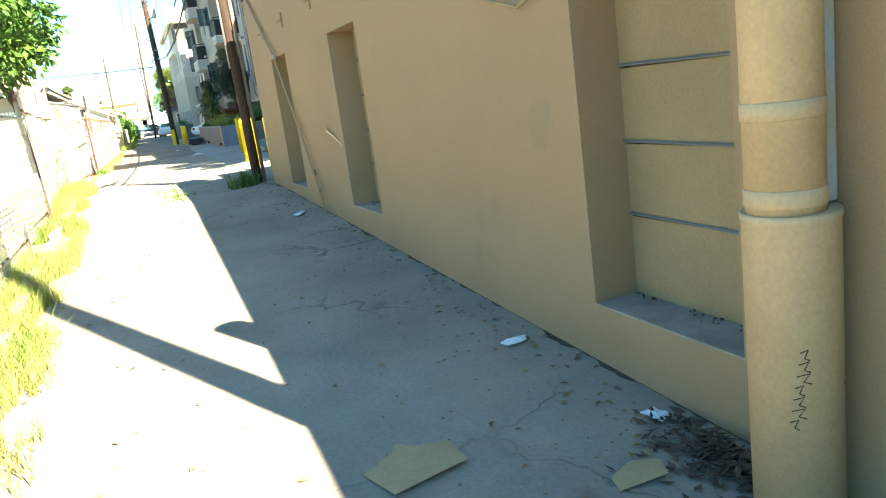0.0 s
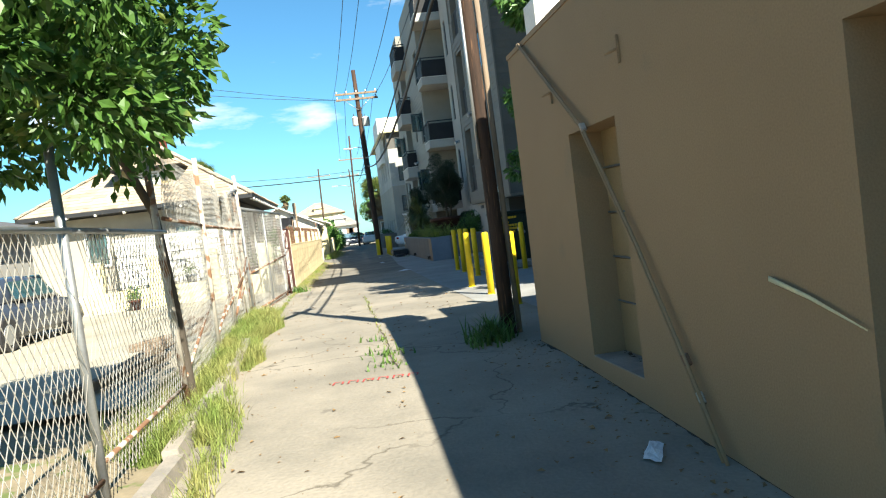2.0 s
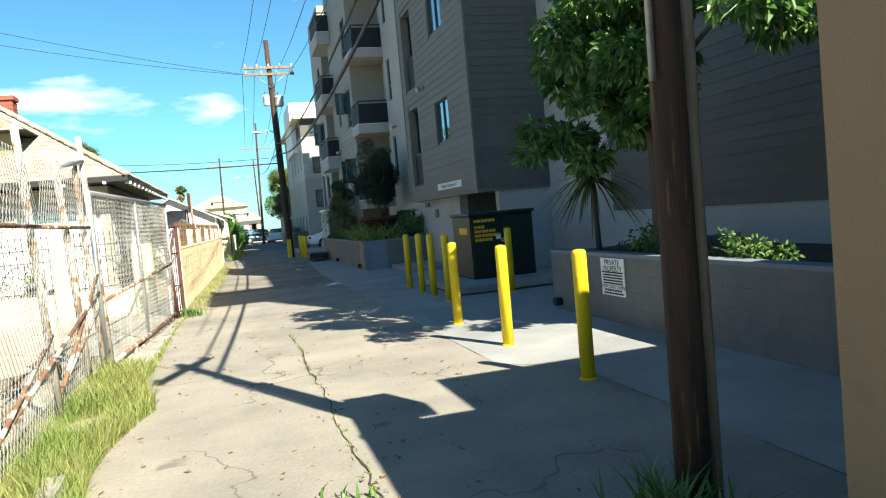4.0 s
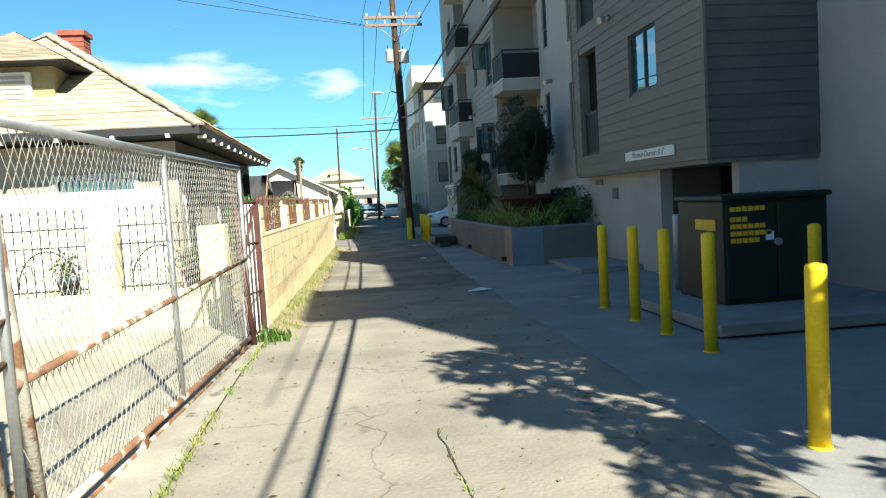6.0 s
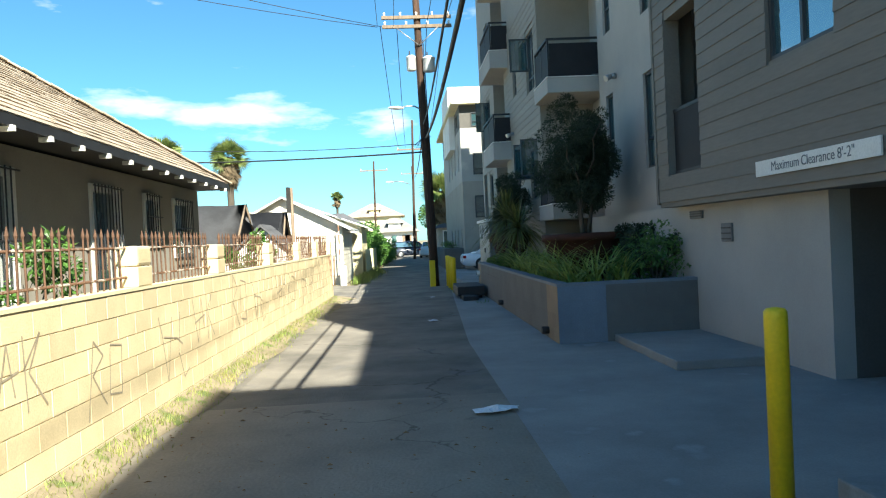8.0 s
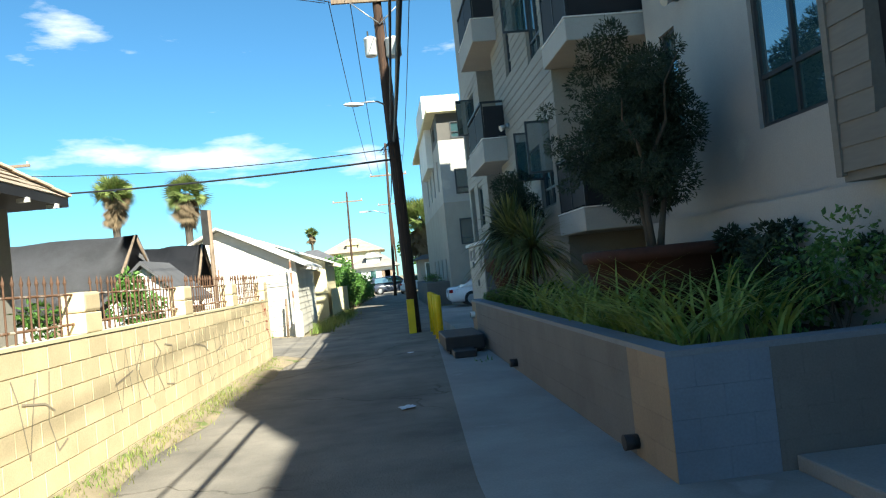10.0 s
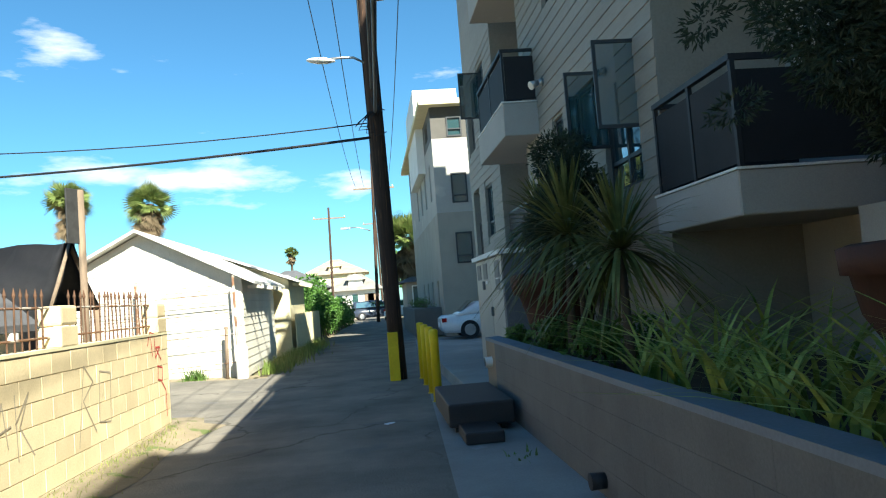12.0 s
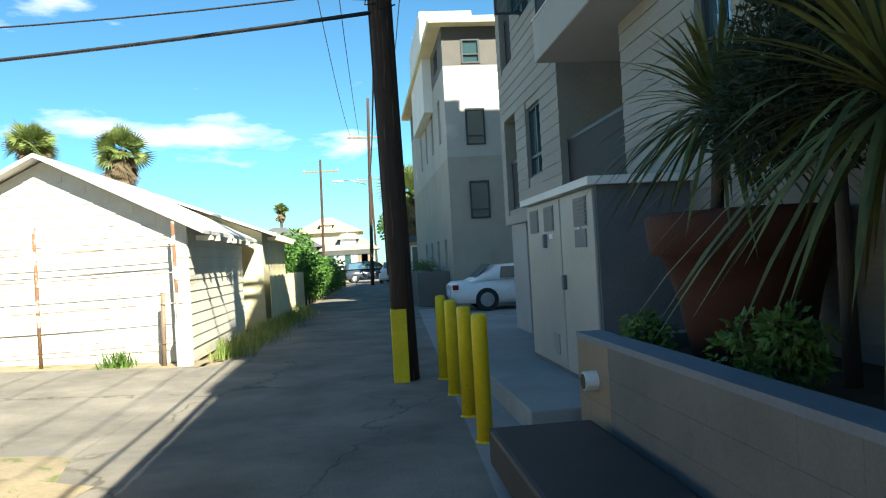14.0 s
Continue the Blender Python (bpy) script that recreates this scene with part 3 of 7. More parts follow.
planter_a = planter("wall_planter", 4.97, 8.0, 9.5, 20.5, 0.87, "low grey concrete block planter wall with a notice on it")
planter_b = planter("wall_planter_long", 4.14, 6.64, 33.2, 44.85, 0.89, "long low grey concrete block planter wall")


# ---- bollards ----
def bollard(at, h, r, label, group):
    ob = thing("bollard", at, label, "bollard", group)
    bm = bmesh.new()
    lathe(bm, at, [(r, 0), (r, h - 0.05), (r * 0.97, h - 0.02), (r * 0.8, h - 0.004), (r * 0.3, h + 0.004)], 20)
    part("post", bm, M_YEL, ob)
    bm = bmesh.new()
    lathe(bm, at, [(r * 1.22, 0.0), (r * 1.2, 0.014), (r, 0.02)], 16)
    part("foot", bm, M_YEL, ob)
    return ob


G1 = "yellow bollards round the transformer and apron"
BH = 1.19
for x, y, h in ((3.27, 16.03, 1.2), (3.27, 18.1, 1.2), (3.27, 20.16, 1.2), (3.96, 22.96, 1.24), (3.95, 24.02, 1.24), (3.96, 25.01, 1.24), (3.96, 26.19, 1.22), (5.29, 23.2, 1.24)):
    bollard((x, y, 0), h, 0.068, "bright yellow painted steel pipe bollard on the concrete apron", G1)
G2 = "row of yellow bollards beside the power pole"
for x, y in ((3.4, 45.25), (3.41, 46.3), (3.415, 47.5), (3.42, 48.65)):
    bollard((x, y, 0), 1.1, 0.07, "yellow painted steel pipe bollard by the power pole", G2)

# ---- apartment building ----
HT = 13.3
BAY1 = [(32.15, 33.4, 2.55, 4.98), (28.88, 30.2, 3.57, 4.75), (32.15, 33.4, 5.6, 8.0), (28.83, 30.2, 6.6, 7.9), (32.15, 33.4, 8.65, 11.0), (28.83, 30.2, 9.6, 10.9)]
bm = bmesh.new()
wall_y(bm, 6.075, 6.3, 27.07, 33.9, 2.13, 11.3, BAY1)
box(bm, 6.3, 8.0, 27.07, 27.3, 2.13, 11.3)
box(bm, 6.3, 6.65, 33.7, 33.9, 2.13, 11.3)
box(bm, 6.075, 8.2, 27.07, 33.9, 2.05, 2.13)
box(bm, 6.3, 7.4, 27.3, 33.7, 11.2, 11.3)
bay_one = part("wall_bay_one", bm, M_SIDE2, None, "grey lap-sided projecting bay of the apartment building", "structure")
# backing walls coloured dark for the shade inside the openings
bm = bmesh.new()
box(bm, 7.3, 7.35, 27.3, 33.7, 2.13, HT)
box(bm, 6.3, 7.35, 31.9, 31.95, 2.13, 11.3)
part("wall_inner_one", bm, M_SHADEIN, None, "rooms and loggias behind the bay, their shade painted in as dark walls", "structure")
# stucco wall set back
WIN_ST = [(34.75, 36.18, 2.9 + 3 * k, 4.75 + 3 * k) for k in range(3)] + [(38.2, 38.75, 3.2 + 3 * k, 4.8 + 3 * k) for k in range(3)]
bm = bmesh.new()
wall_y(bm, 6.65, 6.9, 33.9, 39.27, 2.0, HT, WIN_ST)
stucco = part("wall_stucco", bm, M_STUC, None, "off-white stucco wall of the apartment building", "structure")
bm = bmesh.new()
box(bm, 6.36, 6.6, 29.6, 39.4, -0.1, 2.05)
box(bm, 6.62, 8.0, 27.12, 27.35, -0.1, 2.05)
part("wall_garage", bm, M_STUC, None, "off-white stucco ground floor wall beside the garage entry", "structure")
# garage walls coloured dark in place of the shade under the bay
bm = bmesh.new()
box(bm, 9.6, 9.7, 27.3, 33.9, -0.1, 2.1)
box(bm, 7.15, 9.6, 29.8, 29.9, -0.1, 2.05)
part("wall_garage_shade", bm, M_SHADEIN, None, "garage interior with its shade painted in", "structure")
bm = bmesh.new()
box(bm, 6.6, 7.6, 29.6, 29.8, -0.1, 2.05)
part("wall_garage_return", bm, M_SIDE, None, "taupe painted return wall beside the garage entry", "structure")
bm = bmesh.new()
box(bm, 5.0, 6.36, 30.6, 33.18, 0.0, 0.12)
bevel(bm, 0.02)
tagged(part("concrete_ledge", bm, M_PAVE), "low worn concrete ledge at the foot of the garage wall", "concrete ledge")
# tall white wing beside the first planter
bm = bmesh.new()
box(bm, 8.0, 8.4, 10.6, 27.3, -0.1, 14.4)
box(bm, 8.4, 20, 10.6, 10.9, -0.1, 14.4)
box(bm, 8.4, 20, 26.9, 27.3, -0.1, 14.4)
# unseen roof blocks and overhang, added to step the shadow edge on the alley
box(bm, 8.02, 11, 9.62, 10.6, 12.0, 15.3)
box(bm, 8.02, 11, 10.6, 13.1, 14.4, 15.3)
box(bm, 6.95, 11.2, 9.5, 13.2, 15.3, 15.6)
box(bm, 8.02, 11, 19.6, 23.4, 14.4, 17.2)
part("wall_wing", bm, M_STUC, None, "tall off-white stucco wing of the apartment building, with unseen roof blocks added to shape its shadow", "structure")
# second sided bay, balconies and third bay
BX = 5.6
BAY2 = [(41.8, 43.0, 2.7, 4.32), (44.8, 45.45, 3.05, 4.25), (41.8, 43.0, 5.74, 7.36), (44.8, 45.45, 6.1, 7.3), (41.8, 43.0, 8.78, 10.4)]
BAY3 = [(51.4, 52.5, 2.97, 4.26), (53.4, 54.5, 2.5, 4.39), (51.4, 52.5, 6.0, 7.3), (53.4, 54.5, 5.5, 7.4), (51.4, 52.5, 9.0, 10.3)]
bm = bmesh.new()
wall_y(bm, BX + 0.015, BX + 0.25, 41.2, 47.4, -0.1, HT, BAY2)
wall_y(bm, BX + 0.015, BX + 0.25, 50.2, 54.9, 2.2, HT, BAY3)
box(bm, BX + 0.25, 9, 41.2, 41.4, -0.1, HT)
box(bm, BX + 0.25, 7.2, 47.2, 47.4, -0.1, HT)
box(bm, BX + 0.25, 7.2, 50.2, 50.4, -0.1, HT)
box(bm, BX + 0.25, 9, 54.7, 54.9, 2.2, HT)
bay_two = part("wall_bay_two", bm, M_SIDE3, None, "grey lap-sided bays at the back of the apartment building", "structure")
bm = bmesh.new()
box(bm, 7.0, 7.2, 39.2, 54.7, -0.1, HT)
box(bm, BX + 0.05, 7.0, 53.2, 54.6, -0.1, 2.2)
box(bm, BX + 0.02, 7.0, 47.4, 50.2, 1.9, 2.3)
part("wall_inner_two", bm, M_STUC, None, "recessed stucco walls behind the balconies", "structure")
bm = bmesh.new()
box(bm, 6.92, 20, 27.3, 54.4, HT - 0.05, HT + 0.1)
box(bm, 8.4, 20, 8.7, 26.9, 14.2, 14.4)
part("roof_flat", bm, M_WROOF, None, "flat white roof of the apartment building", "structure")
bm = bmesh.new()
box(bm, 19.6, 20, 9, 54.4, -0.1, 13.3)
part("wall_back", bm, M_STUC, None, "rear stucco wall of the apartment building", "structure")


def window(n, x, y0, y1, z0, z1, bars=1, low=0.0, parent_label="dark framed aluminium window"):
    ob = thing("window_%d" % n, (x, (y0 + y1) / 2, z0), parent_label, "window", kind="structure")
    bm = bmesh.new()
    f = 0.05
    box(bm, x - 0.02, x + 0.07, y0, y0 + f, z0, z1)
    box(bm, x - 0.02, x + 0.07, y1 - f, y1, z0, z1)
    box(bm, x - 0.02, x + 0.07, y0 + f, y1 - f, z0, z0 + f)
    box(bm, x - 0.02, x + 0.07, y0 + f, y1 - f, z1 - f, z1)
    for k in range(bars):
        yy = y0 + (y1 - y0) * (k + 1) / (bars + 1)
        box(bm, x - 0.015, x + 0.065, yy - 0.025, yy + 0.025, z0 + f, z1 - f)
    if low:
        box(bm, x - 0.01, x + 0.06, y0 + f, y1 - f, z0 + low, z0 + low + 0.05)
    part("window_frame", bm, M_FRAME, ob)
    ys = [y0 + (y1 - y0) * k / (bars + 1) for k in range(bars + 2)]
    for a, b in zip(ys, ys[1:]):
        bm = bmesh.new()
        box(bm, x + 0.02, x + 0.032, a + 0.03, b - 0.03, z0 + 0.03, z1 - 0.03)
        part("pane", bm, M_GLASS, ob)
    return ob


wi = 0
for y0, y1, z0, z1 in BAY1:
    if y0 < 31:
        wi += 1
        window(wi, 6.12, y0, y1, z0, z1, 1, 0, "dark framed two-pane window in the grey siding")
for y0, y1, z0, z1 in WIN_ST:
    wi += 1
    window(wi, 6.72, y0, y1, z0, z1, 1 if y1 - y0 > 1 else 0, 0.55, "dark framed window in the stucco wall")
for y0, y1, z0, z1 in BAY2 + [b for b in BAY3 if b[0] < 52]:
    wi += 1
    window(wi, BX + 0.08, y0, y1, z0, z1, 1, 0.35, "dark framed window in the grey siding")


def balcony(x0, x1, y0, y1, zb, zt, label, closed_ends=True):
    ob = thing("balcony", (x0, (y0 + y1) / 2, zb), label, "balcony", "balconies of the apartment building")
    bm = bmesh.new()
    box(bm, x0, x1, y0, y1, zb, zt)
    bevel(bm, 0.012, 1)
    part("slab", bm, M_STUC, ob)
    bm = bmesh.new()
    box(bm, x0 - 0.012, x1, y0 - 0.012, y1 - 0.002, zt, zt + 0.02)
    part("slab_edge", bm, M_WHITE, ob, "thin pale drip edge")
    r = 0.022
    top = zt + 0.92
    for y in (y0 + 0.05, (y0 + y1) / 2, y1 - 0.05):
        bm = bmesh.new()
        box(bm, x0 + 0.04, x0 + 0.08, y - r, y + r, zt + 0.02, top - 0.02)
        part("post", bm, M_BLACK, ob)
    for a, b in ((y0 + 0.03, y0 + 0.07), (y1 - 0.07, y1 - 0.03)):
        bm = bmesh.new()
        box(bm, x0 + 0.09, x1, a, b, top - 0.02, top + 0.03)
        part("rail", bm, M_BLACK, ob)
    bm = bmesh.new()
    box(bm, x0 + 0.03, x0 + 0.09, y0 + 0.03, y1 - 0.03, top - 0.02, top + 0.03)
    part("rail", bm, M_BLACK, ob)
    for a, b in ((y0 + 0.08, (y0 + y1) / 2 - 0.03), ((y0 + y1) / 2 + 0.03, y1 - 0.08)):
        bm = bmesh.new()
        box(bm, x0 + 0.05, x0 + 0.065, a, b, zt + 0.06, top - 0.1)
        part("screen_panel", bm, M_PANEL, ob, "dark perforated screen")
    for y in (y0 + 0.05, y1 - 0.05):
        bm = bmesh.new()
        box(bm, x0 + 0.09, x1, y - 0.008, y + 0.008, zt + 0.06, top - 0.1)
        part("screen_panel", bm, M_PANEL, ob, "dark perforated screen")
    return ob


for k in range(4):
    balcony(5.45, 7.0, 39.5, 41.19, 2.05 + 3.04 * k, 2.42 + 3.04 * k, "white concrete balcony with a dark screened railing")
for k in range(1, 4):
    balcony(4.98, 7.0, 46.3, 49.1, 1.2 + 3.04 * k, 1.78 + 3.04 * k, "pale concrete balcony with a dark screened railing")

# ---- far pale building ----
FX, FY = 5.31, 62.5
FWIN = [(5.96, 6.61, 2.78, 4.0), (5.95, 6.58, 5.16, 6.35), (5.93, 6.54, 7.8, 8.6)]
bm = bmesh.new()
xs = sorted({FX, 12, *[w[0] for w in FWIN], *[w[1] for w in FWIN]})
bands = ((0, 4.8, M_HOUSE), (4.8, 7.74, M_STUC), (7.74, 9.0, M_SIDE))
far_b = None
for z0, z1, mt in bands:
    bm = bmesh.new()
    for a, b in zip(xs, xs[1:]):
        z = z0
        for c in FWIN:
            if c[0] <= a + 1e-6 and c[1] >= b - 1e-6 and z0 - 0.1 <= c[2] and c[3] <= z1 + 0.1:
                box(bm, a, b, FY, FY + 0.3, z, c[2])
                z = c[3]
        if z < z1:
            box(bm, a, b, FY, FY + 0.3, z, z1)
    side = [(64 + 2.6 * k, 64.7 + 2.6 * k, z0 + 0.7, min(z1 - 0.5, z0 + 2.2)) for k in range(4)] if z1 - z0 > 2 else [(64, 65.2, 8.05, 8.75), (68, 69.2, 8.05, 8.75)]
    wall_y(bm, FX, FX + 0.25, FY + 0.3, 78, z0, z1, side)
    ob = part("wall_far_building", bm, mt, None, "storey of the pale four-storey building farther along the alley", "structure")
    for y0, y1, a, b in side:
        bm = bmesh.new()
        box(bm, FX + 0.1, FX + 0.14, y0, y1, a, b)
        part("pane", bm, M_GLASS, ob)
for k, (x0, x1, z0, z1) in enumerate(FWIN):
    ob = thing("window_%d" % (60 + k), ((x0 + x1) / 2, FY, z0), "dark framed window in the far pale wall", "window", kind="structure")
    bm = bmesh.new()
    for a, b, c, d in ((x0, x0 + 0.06, z0, z1), (x1 - 0.06, x1, z0, z1), (x0 + 0.06, x1 - 0.06, z0, z0 + 0.06), (x0 + 0.06, x1 - 0.06, z1 - 0.06, z1), (x0 + 0.06, x1 - 0.06, z0 + 0.28, z0 + 0.32)):
        box(bm, a, b, FY - 0.03, FY + 0.1, c, d)
    part("window_frame", bm, M_FRAME, ob)
    bm = bmesh.new()
    box(bm, x0 + 0.03, x1 - 0.03, FY + 0.04, FY + 0.06, z0 + 0.03, z1 - 0.03)
    part("pane", bm, M_GLASS, ob)
    bm = bmesh.new()
    box(bm, x0 + 0.02, x1 - 0.02, FY + 0.31, FY + 0.33, z0, z1)
    part("blind", bm, M_HEDGE if k < 2 else M_WHITE, ob, "drawn blind behind the glass")
bm = bmesh.new()
box(bm, FX - 0.45, 12.5, FY - 0.5, 78.4, 9.0, 9.2)
part("roof_far_building", bm, M_CREAM, None, "flat overhanging roof with a tan fascia", "structure")
bm = bmesh.new()
box(bm, 4.98, 6.95, 66.2, 72, 7, 10.76)
part("wall_far_tower", bm, M_WHITE, None, "white stair tower rising above the far roof", "structure")


# ---- lap siding boards ----
bm = bmesh.new()
vv = [bm.verts.new(p) for p in ((-1, 0, 0), (1, 0, 0), (1, 1, 0), (-1, 1, 0), (-0.25, 0, 1), (1, 0, 1), (1, 1, 1), (-0.25, 1, 1))]
for f in ((3, 2, 1, 0), (4, 5, 6, 7), (0, 1, 5, 4), (1, 2, 6, 5), (2, 3, 7, 6), (3, 0, 4, 7)):
    bm.faces.new([vv[i] for i in f])
BOARD = mesh_of("board", bm, M_SIDE2)
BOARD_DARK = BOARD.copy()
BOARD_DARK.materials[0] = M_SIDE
BOARD_PALE = BOARD.copy()
BOARD_PALE.materials[0] = M_SIDE3


def lap(parent, x, y0, y1, z0, z1, holes, pitch=0.2, me=BOARD):
    """Boards on a wall that faces -x."""
    z = z0
    while z < z1 - 0.05:
        h = min(pitch, z1 - z)
        for a, b in spans(y0, y1, [(p[0], p[1]) for p in holes if p[2] < z + h - 0.03 and p[3] > z + 0.03]):
            piece("board", me, Matrix.Translation((x, a, z)) @ Matrix.Diagonal((0.017, b - a, h, 1)), parent)
        z += pitch


lap(bay_one, 6.06, 27.05, 33.9, 2.13, 9.4, BAY1)
# return face of the bay: boards darker than those on its front
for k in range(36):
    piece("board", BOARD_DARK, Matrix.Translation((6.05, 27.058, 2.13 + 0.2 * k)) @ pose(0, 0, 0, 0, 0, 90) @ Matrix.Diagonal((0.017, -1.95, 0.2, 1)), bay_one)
lap(bay_two, BX, 41.2, 47.4, 0.9, 8.4, BAY2, me=BOARD_PALE)
lap(bay_two, BX, 50.2, 54.9, 2.2, 7.8, BAY3, me=BOARD_PALE)
wing_side = thing("wall_wing_siding", (7.98, 16, 0), "grey lap siding on the tall wing behind the planter tree", "siding", kind="structure")
lap(wing_side, 7.99, 10.7, 23.9, 1.35, 7.0, [], me=BOARD_DARK)
bm = bmesh.new()
for y in (27.05, 33.9):
    box(bm, 6.03, 6.08, y - 0.04, y + 0.04, 2.1, 11.3)
part("trim_corner", bm, M_SIDE2, None, "grey corner boards of the sided bay", "structure")
# loggia rails in the openings of the first bay
for y0, y1, z0, z1 in BAY1 + BAY3 + [(47.4, 50.2, 2.3, 3.4)]:
    if y0 > 32 and not 50 < y0 < 53:
        xx = 6.16 if y0 < 40 else BX + 0.1
        ob = thing("loggia_railing", (xx, (y0 + y1) / 2, z0), "dark metal railing across a recessed balcony opening", "railing", "loggia railings")
        bm = bmesh.new()
        box(bm, xx, xx + 0.03, y0, y1, z0 + 0.98, z0 + 1.03)
        part("rail", bm, M_BLACK, ob)
        bm = bmesh.new()
        box(bm, xx, xx + 0.03, y0, y1, z0 + 0.02, z0 + 0.06)
        part("rail", bm, M_BLACK, ob)
        bm = bmesh.new()
        box(bm, xx + 0.01, xx + 0.02, y0, y1, z0 + 0.06, z0 + 0.98)
        part("screen_panel", bm, M_PANEL, ob)
# open casements
for y, z, dz in ((41.16, 3.3, 1.0), (42.34, 3.3, 1.0), (42.34, 6.38, 0.94), (51.84, 6.05, 1.2)):
    ob = thing("open_casement", (BX, y, z), "outward-open casement sash with clear glass", "window sash", "open casements")
    bm = bmesh.new()
    w = 0.56
    for a, b, c, d in ((0, 0.04, 0, dz), (w - 0.04, w, 0, dz), (0.04, w - 0.04, 0, 0.04), (0.04, w - 0.04, dz - 0.04, dz)):
        box(bm, BX + 0.08 - b, BX + 0.08 - a, y + 0.62, y + 0.65, z + c, z + d)
    part("sash_frame", bm, M_FRAME, ob)
    bm = bmesh.new()
    box(bm, BX + 0.08 - w + 0.03, BX + 0.05, y + 0.63, y + 0.64, z + 0.03, z + dz - 0.03)
    part("pane", bm, M_GLASS, ob)

# ---- clearance board ----
sign = thing("clearance_board", (6.03, 29.35, 2.38), "long white clearance board with grey lettering over the garage entry", "sign")
bm = bmesh.new()
box(bm, 6.015, 6.035, 28.2, 30.49, 2.27, 2.45)
part("board_face", bm, M_WHITE, sign)


def lettering(text, size, m, material, parent, name="lettering"):
    """One mesh a word, set side by side and centred on the pose m."""
    words, widths = [], []
    for word in text.split(" "):
        cu = bpy.data.curves.new(name, "FONT")
        cu.body = word
        cu.size = size
        cu.align_x, cu.align_y = "LEFT", "CENTER"
        cu.extrude = 0.001
        tmp = bpy.data.objects.new("tmp", cu)
        me = bpy.data.meshes.new_from_object(tmp)
        bpy.data.objects.remove(tmp)
        me.materials.clear()
        me.materials.append(material)
        words.append(me)
        widths.append(max(v.co.x for v in me.vertices))
    gap = size * 0.28
    x = -(sum(widths) + gap * (len(words) - 1)) / 2
    for me, w in zip(words, widths):
        ob = new(name, me)
        ob.parent = parent
        ob.matrix_parent_inverse = parent.matrix_basis.inverted()
        ob.matrix_basis = m @ Matrix.Translation((x, 0, 0))
        x += w + gap


FACE_W = Matrix(((0, 0, -1, 0), (-1, 0, 0, 0), (0, 1, 0, 0), (0, 0, 0, 1)))  # text that faces -x
FACE_S = Matrix(((1, 0, 0, 0), (0, 0, -1, 0), (0, 1, 0, 0), (0, 0, 0, 1)))  # text that faces -y
lettering("Maximum Clearance 8'-2\"", 0.15, Matrix.Translation((6.012, 29.35, 2.36)) @ FACE_W, M_STEELD, sign)

# ---- notice on the planter ----
notice = thing("notice", (4.95, 18.55, 0.6), "black and white private property towing notice on the planter wall", "sign")
bm = bmesh.new()
box(bm, 4.948, 4.962, 18.24, 18.85, 0.36, 0.85)
part("plate", bm, M_WHITE, notice)
lettering("PRIVATE", 0.105, Matrix.Translation((4.946, 18.545, 0.79)) @ FACE_W, M_INK, notice)
lettering("PROPERTY", 0.105, Matrix.Translation((4.946, 18.545, 0.71)) @ FACE_W, M_INK, notice)
bm = bmesh.new()
for k in range(4):
    box(bm, 4.944, 4.948, 18.29, 18.8, 0.62 - 0.036 * k, 0.64 - 0.036 * k)
box(bm, 4.944, 4.948, 18.27, 18.82, 0.655, 0.675)
box(bm, 4.944, 4.948, 18.29, 18.8, 0.38, 0.4)
part("small_print", bm, M_INK, notice)
lettering("SOUTH COAST TOWING", 0.062, Matrix.Translation((4.946, 18.545, 0.475)) @ FACE_W, M_INK, notice)
bm = bmesh.new()
for k in range(7):
    box(bm, 4.944, 4.948, 18.33 + 0.065 * k, 18.375 + 0.065 * k, 0.415, 0.445)
part("phone_number_bars", bm, M_INK, notice)

# ---- transformer ----
bm = bmesh.new()
box(bm, 4.33, 6.5, 23.45, 26.25, 0.03, 0.17)
bevel(bm, 0.02)
tagged(part("transformer_pad", bm, M_PAVE), "chipped pale concrete pad under the transformer", "concrete pad")
tr = thing("transformer", (5.7, 25.25, 0.17), "dark green pad-mounted transformer with yellow warning labels", "transformer")
bm = bmesh.new()
box(bm, 5.0, 6.42, 24.62, 25.9, 0.17, 1.5)
bevel(bm, 0.02)
part("cabinet_body", bm, M_GREEN, tr)
bm = bmesh.new()
box(bm, 4.96, 6.46, 24.56, 25.95, 1.5, 1.57)
bevel(bm, 0.025)
part("lid", bm, M_GREEN, tr)
for x in (5.03, 5.73):
    bm = bmesh.new()
    box(bm, x, x + 0.66, 24.59, 24.617, 0.25, 1.45)
    bevel(bm, 0.008, 1)
    part("door", bm, M_GREEN, tr)
for k, w in enumerate((0.54, 0.24, 0.5, 0.56, 0.44)):
    for j in range(int(w / 0.08)):
        bm = bmesh.new()
        box(bm, 5.08 + 0.08 * j, 5.145 + 0.08 * j, 24.578, 24.588, 1.36 - 0.09 * k - (0.04 if k else 0), 1.42 - 0.09 * k - (0.04 if k else 0))
        part("warning_label", bm, M_ORANGE, tr)
bm = bmesh.new()
box(bm, 4.985, 4.997, 24.8, 25.35, 1.12, 1.26)
part("warning_label", bm, M_ORANGE, tr)
bm = bmesh.new()
box(bm, 5.55, 5.66, 24.578, 24.588, 0.98, 1.09)
part("data_plate", bm, M_PAPER, tr, "small white plate")
bm = bmesh.new()
rod(bm, (5.7, 24.58, 0.95), (5.7, 24.53, 0.95), 0.05, n=12)
part("padlock", bm, M_STEEL, tr)
post = thing("steel_post", (5.3, 26.6, 0), "plain galvanised steel guard post behind the transformer pad", "bollard")
bm = bmesh.new()
lathe(bm, (5.3, 26.6, 0), [(0.066, 0), (0.066, 1.26), (0.058, 1.285), (0.02, 1.29)], 16)
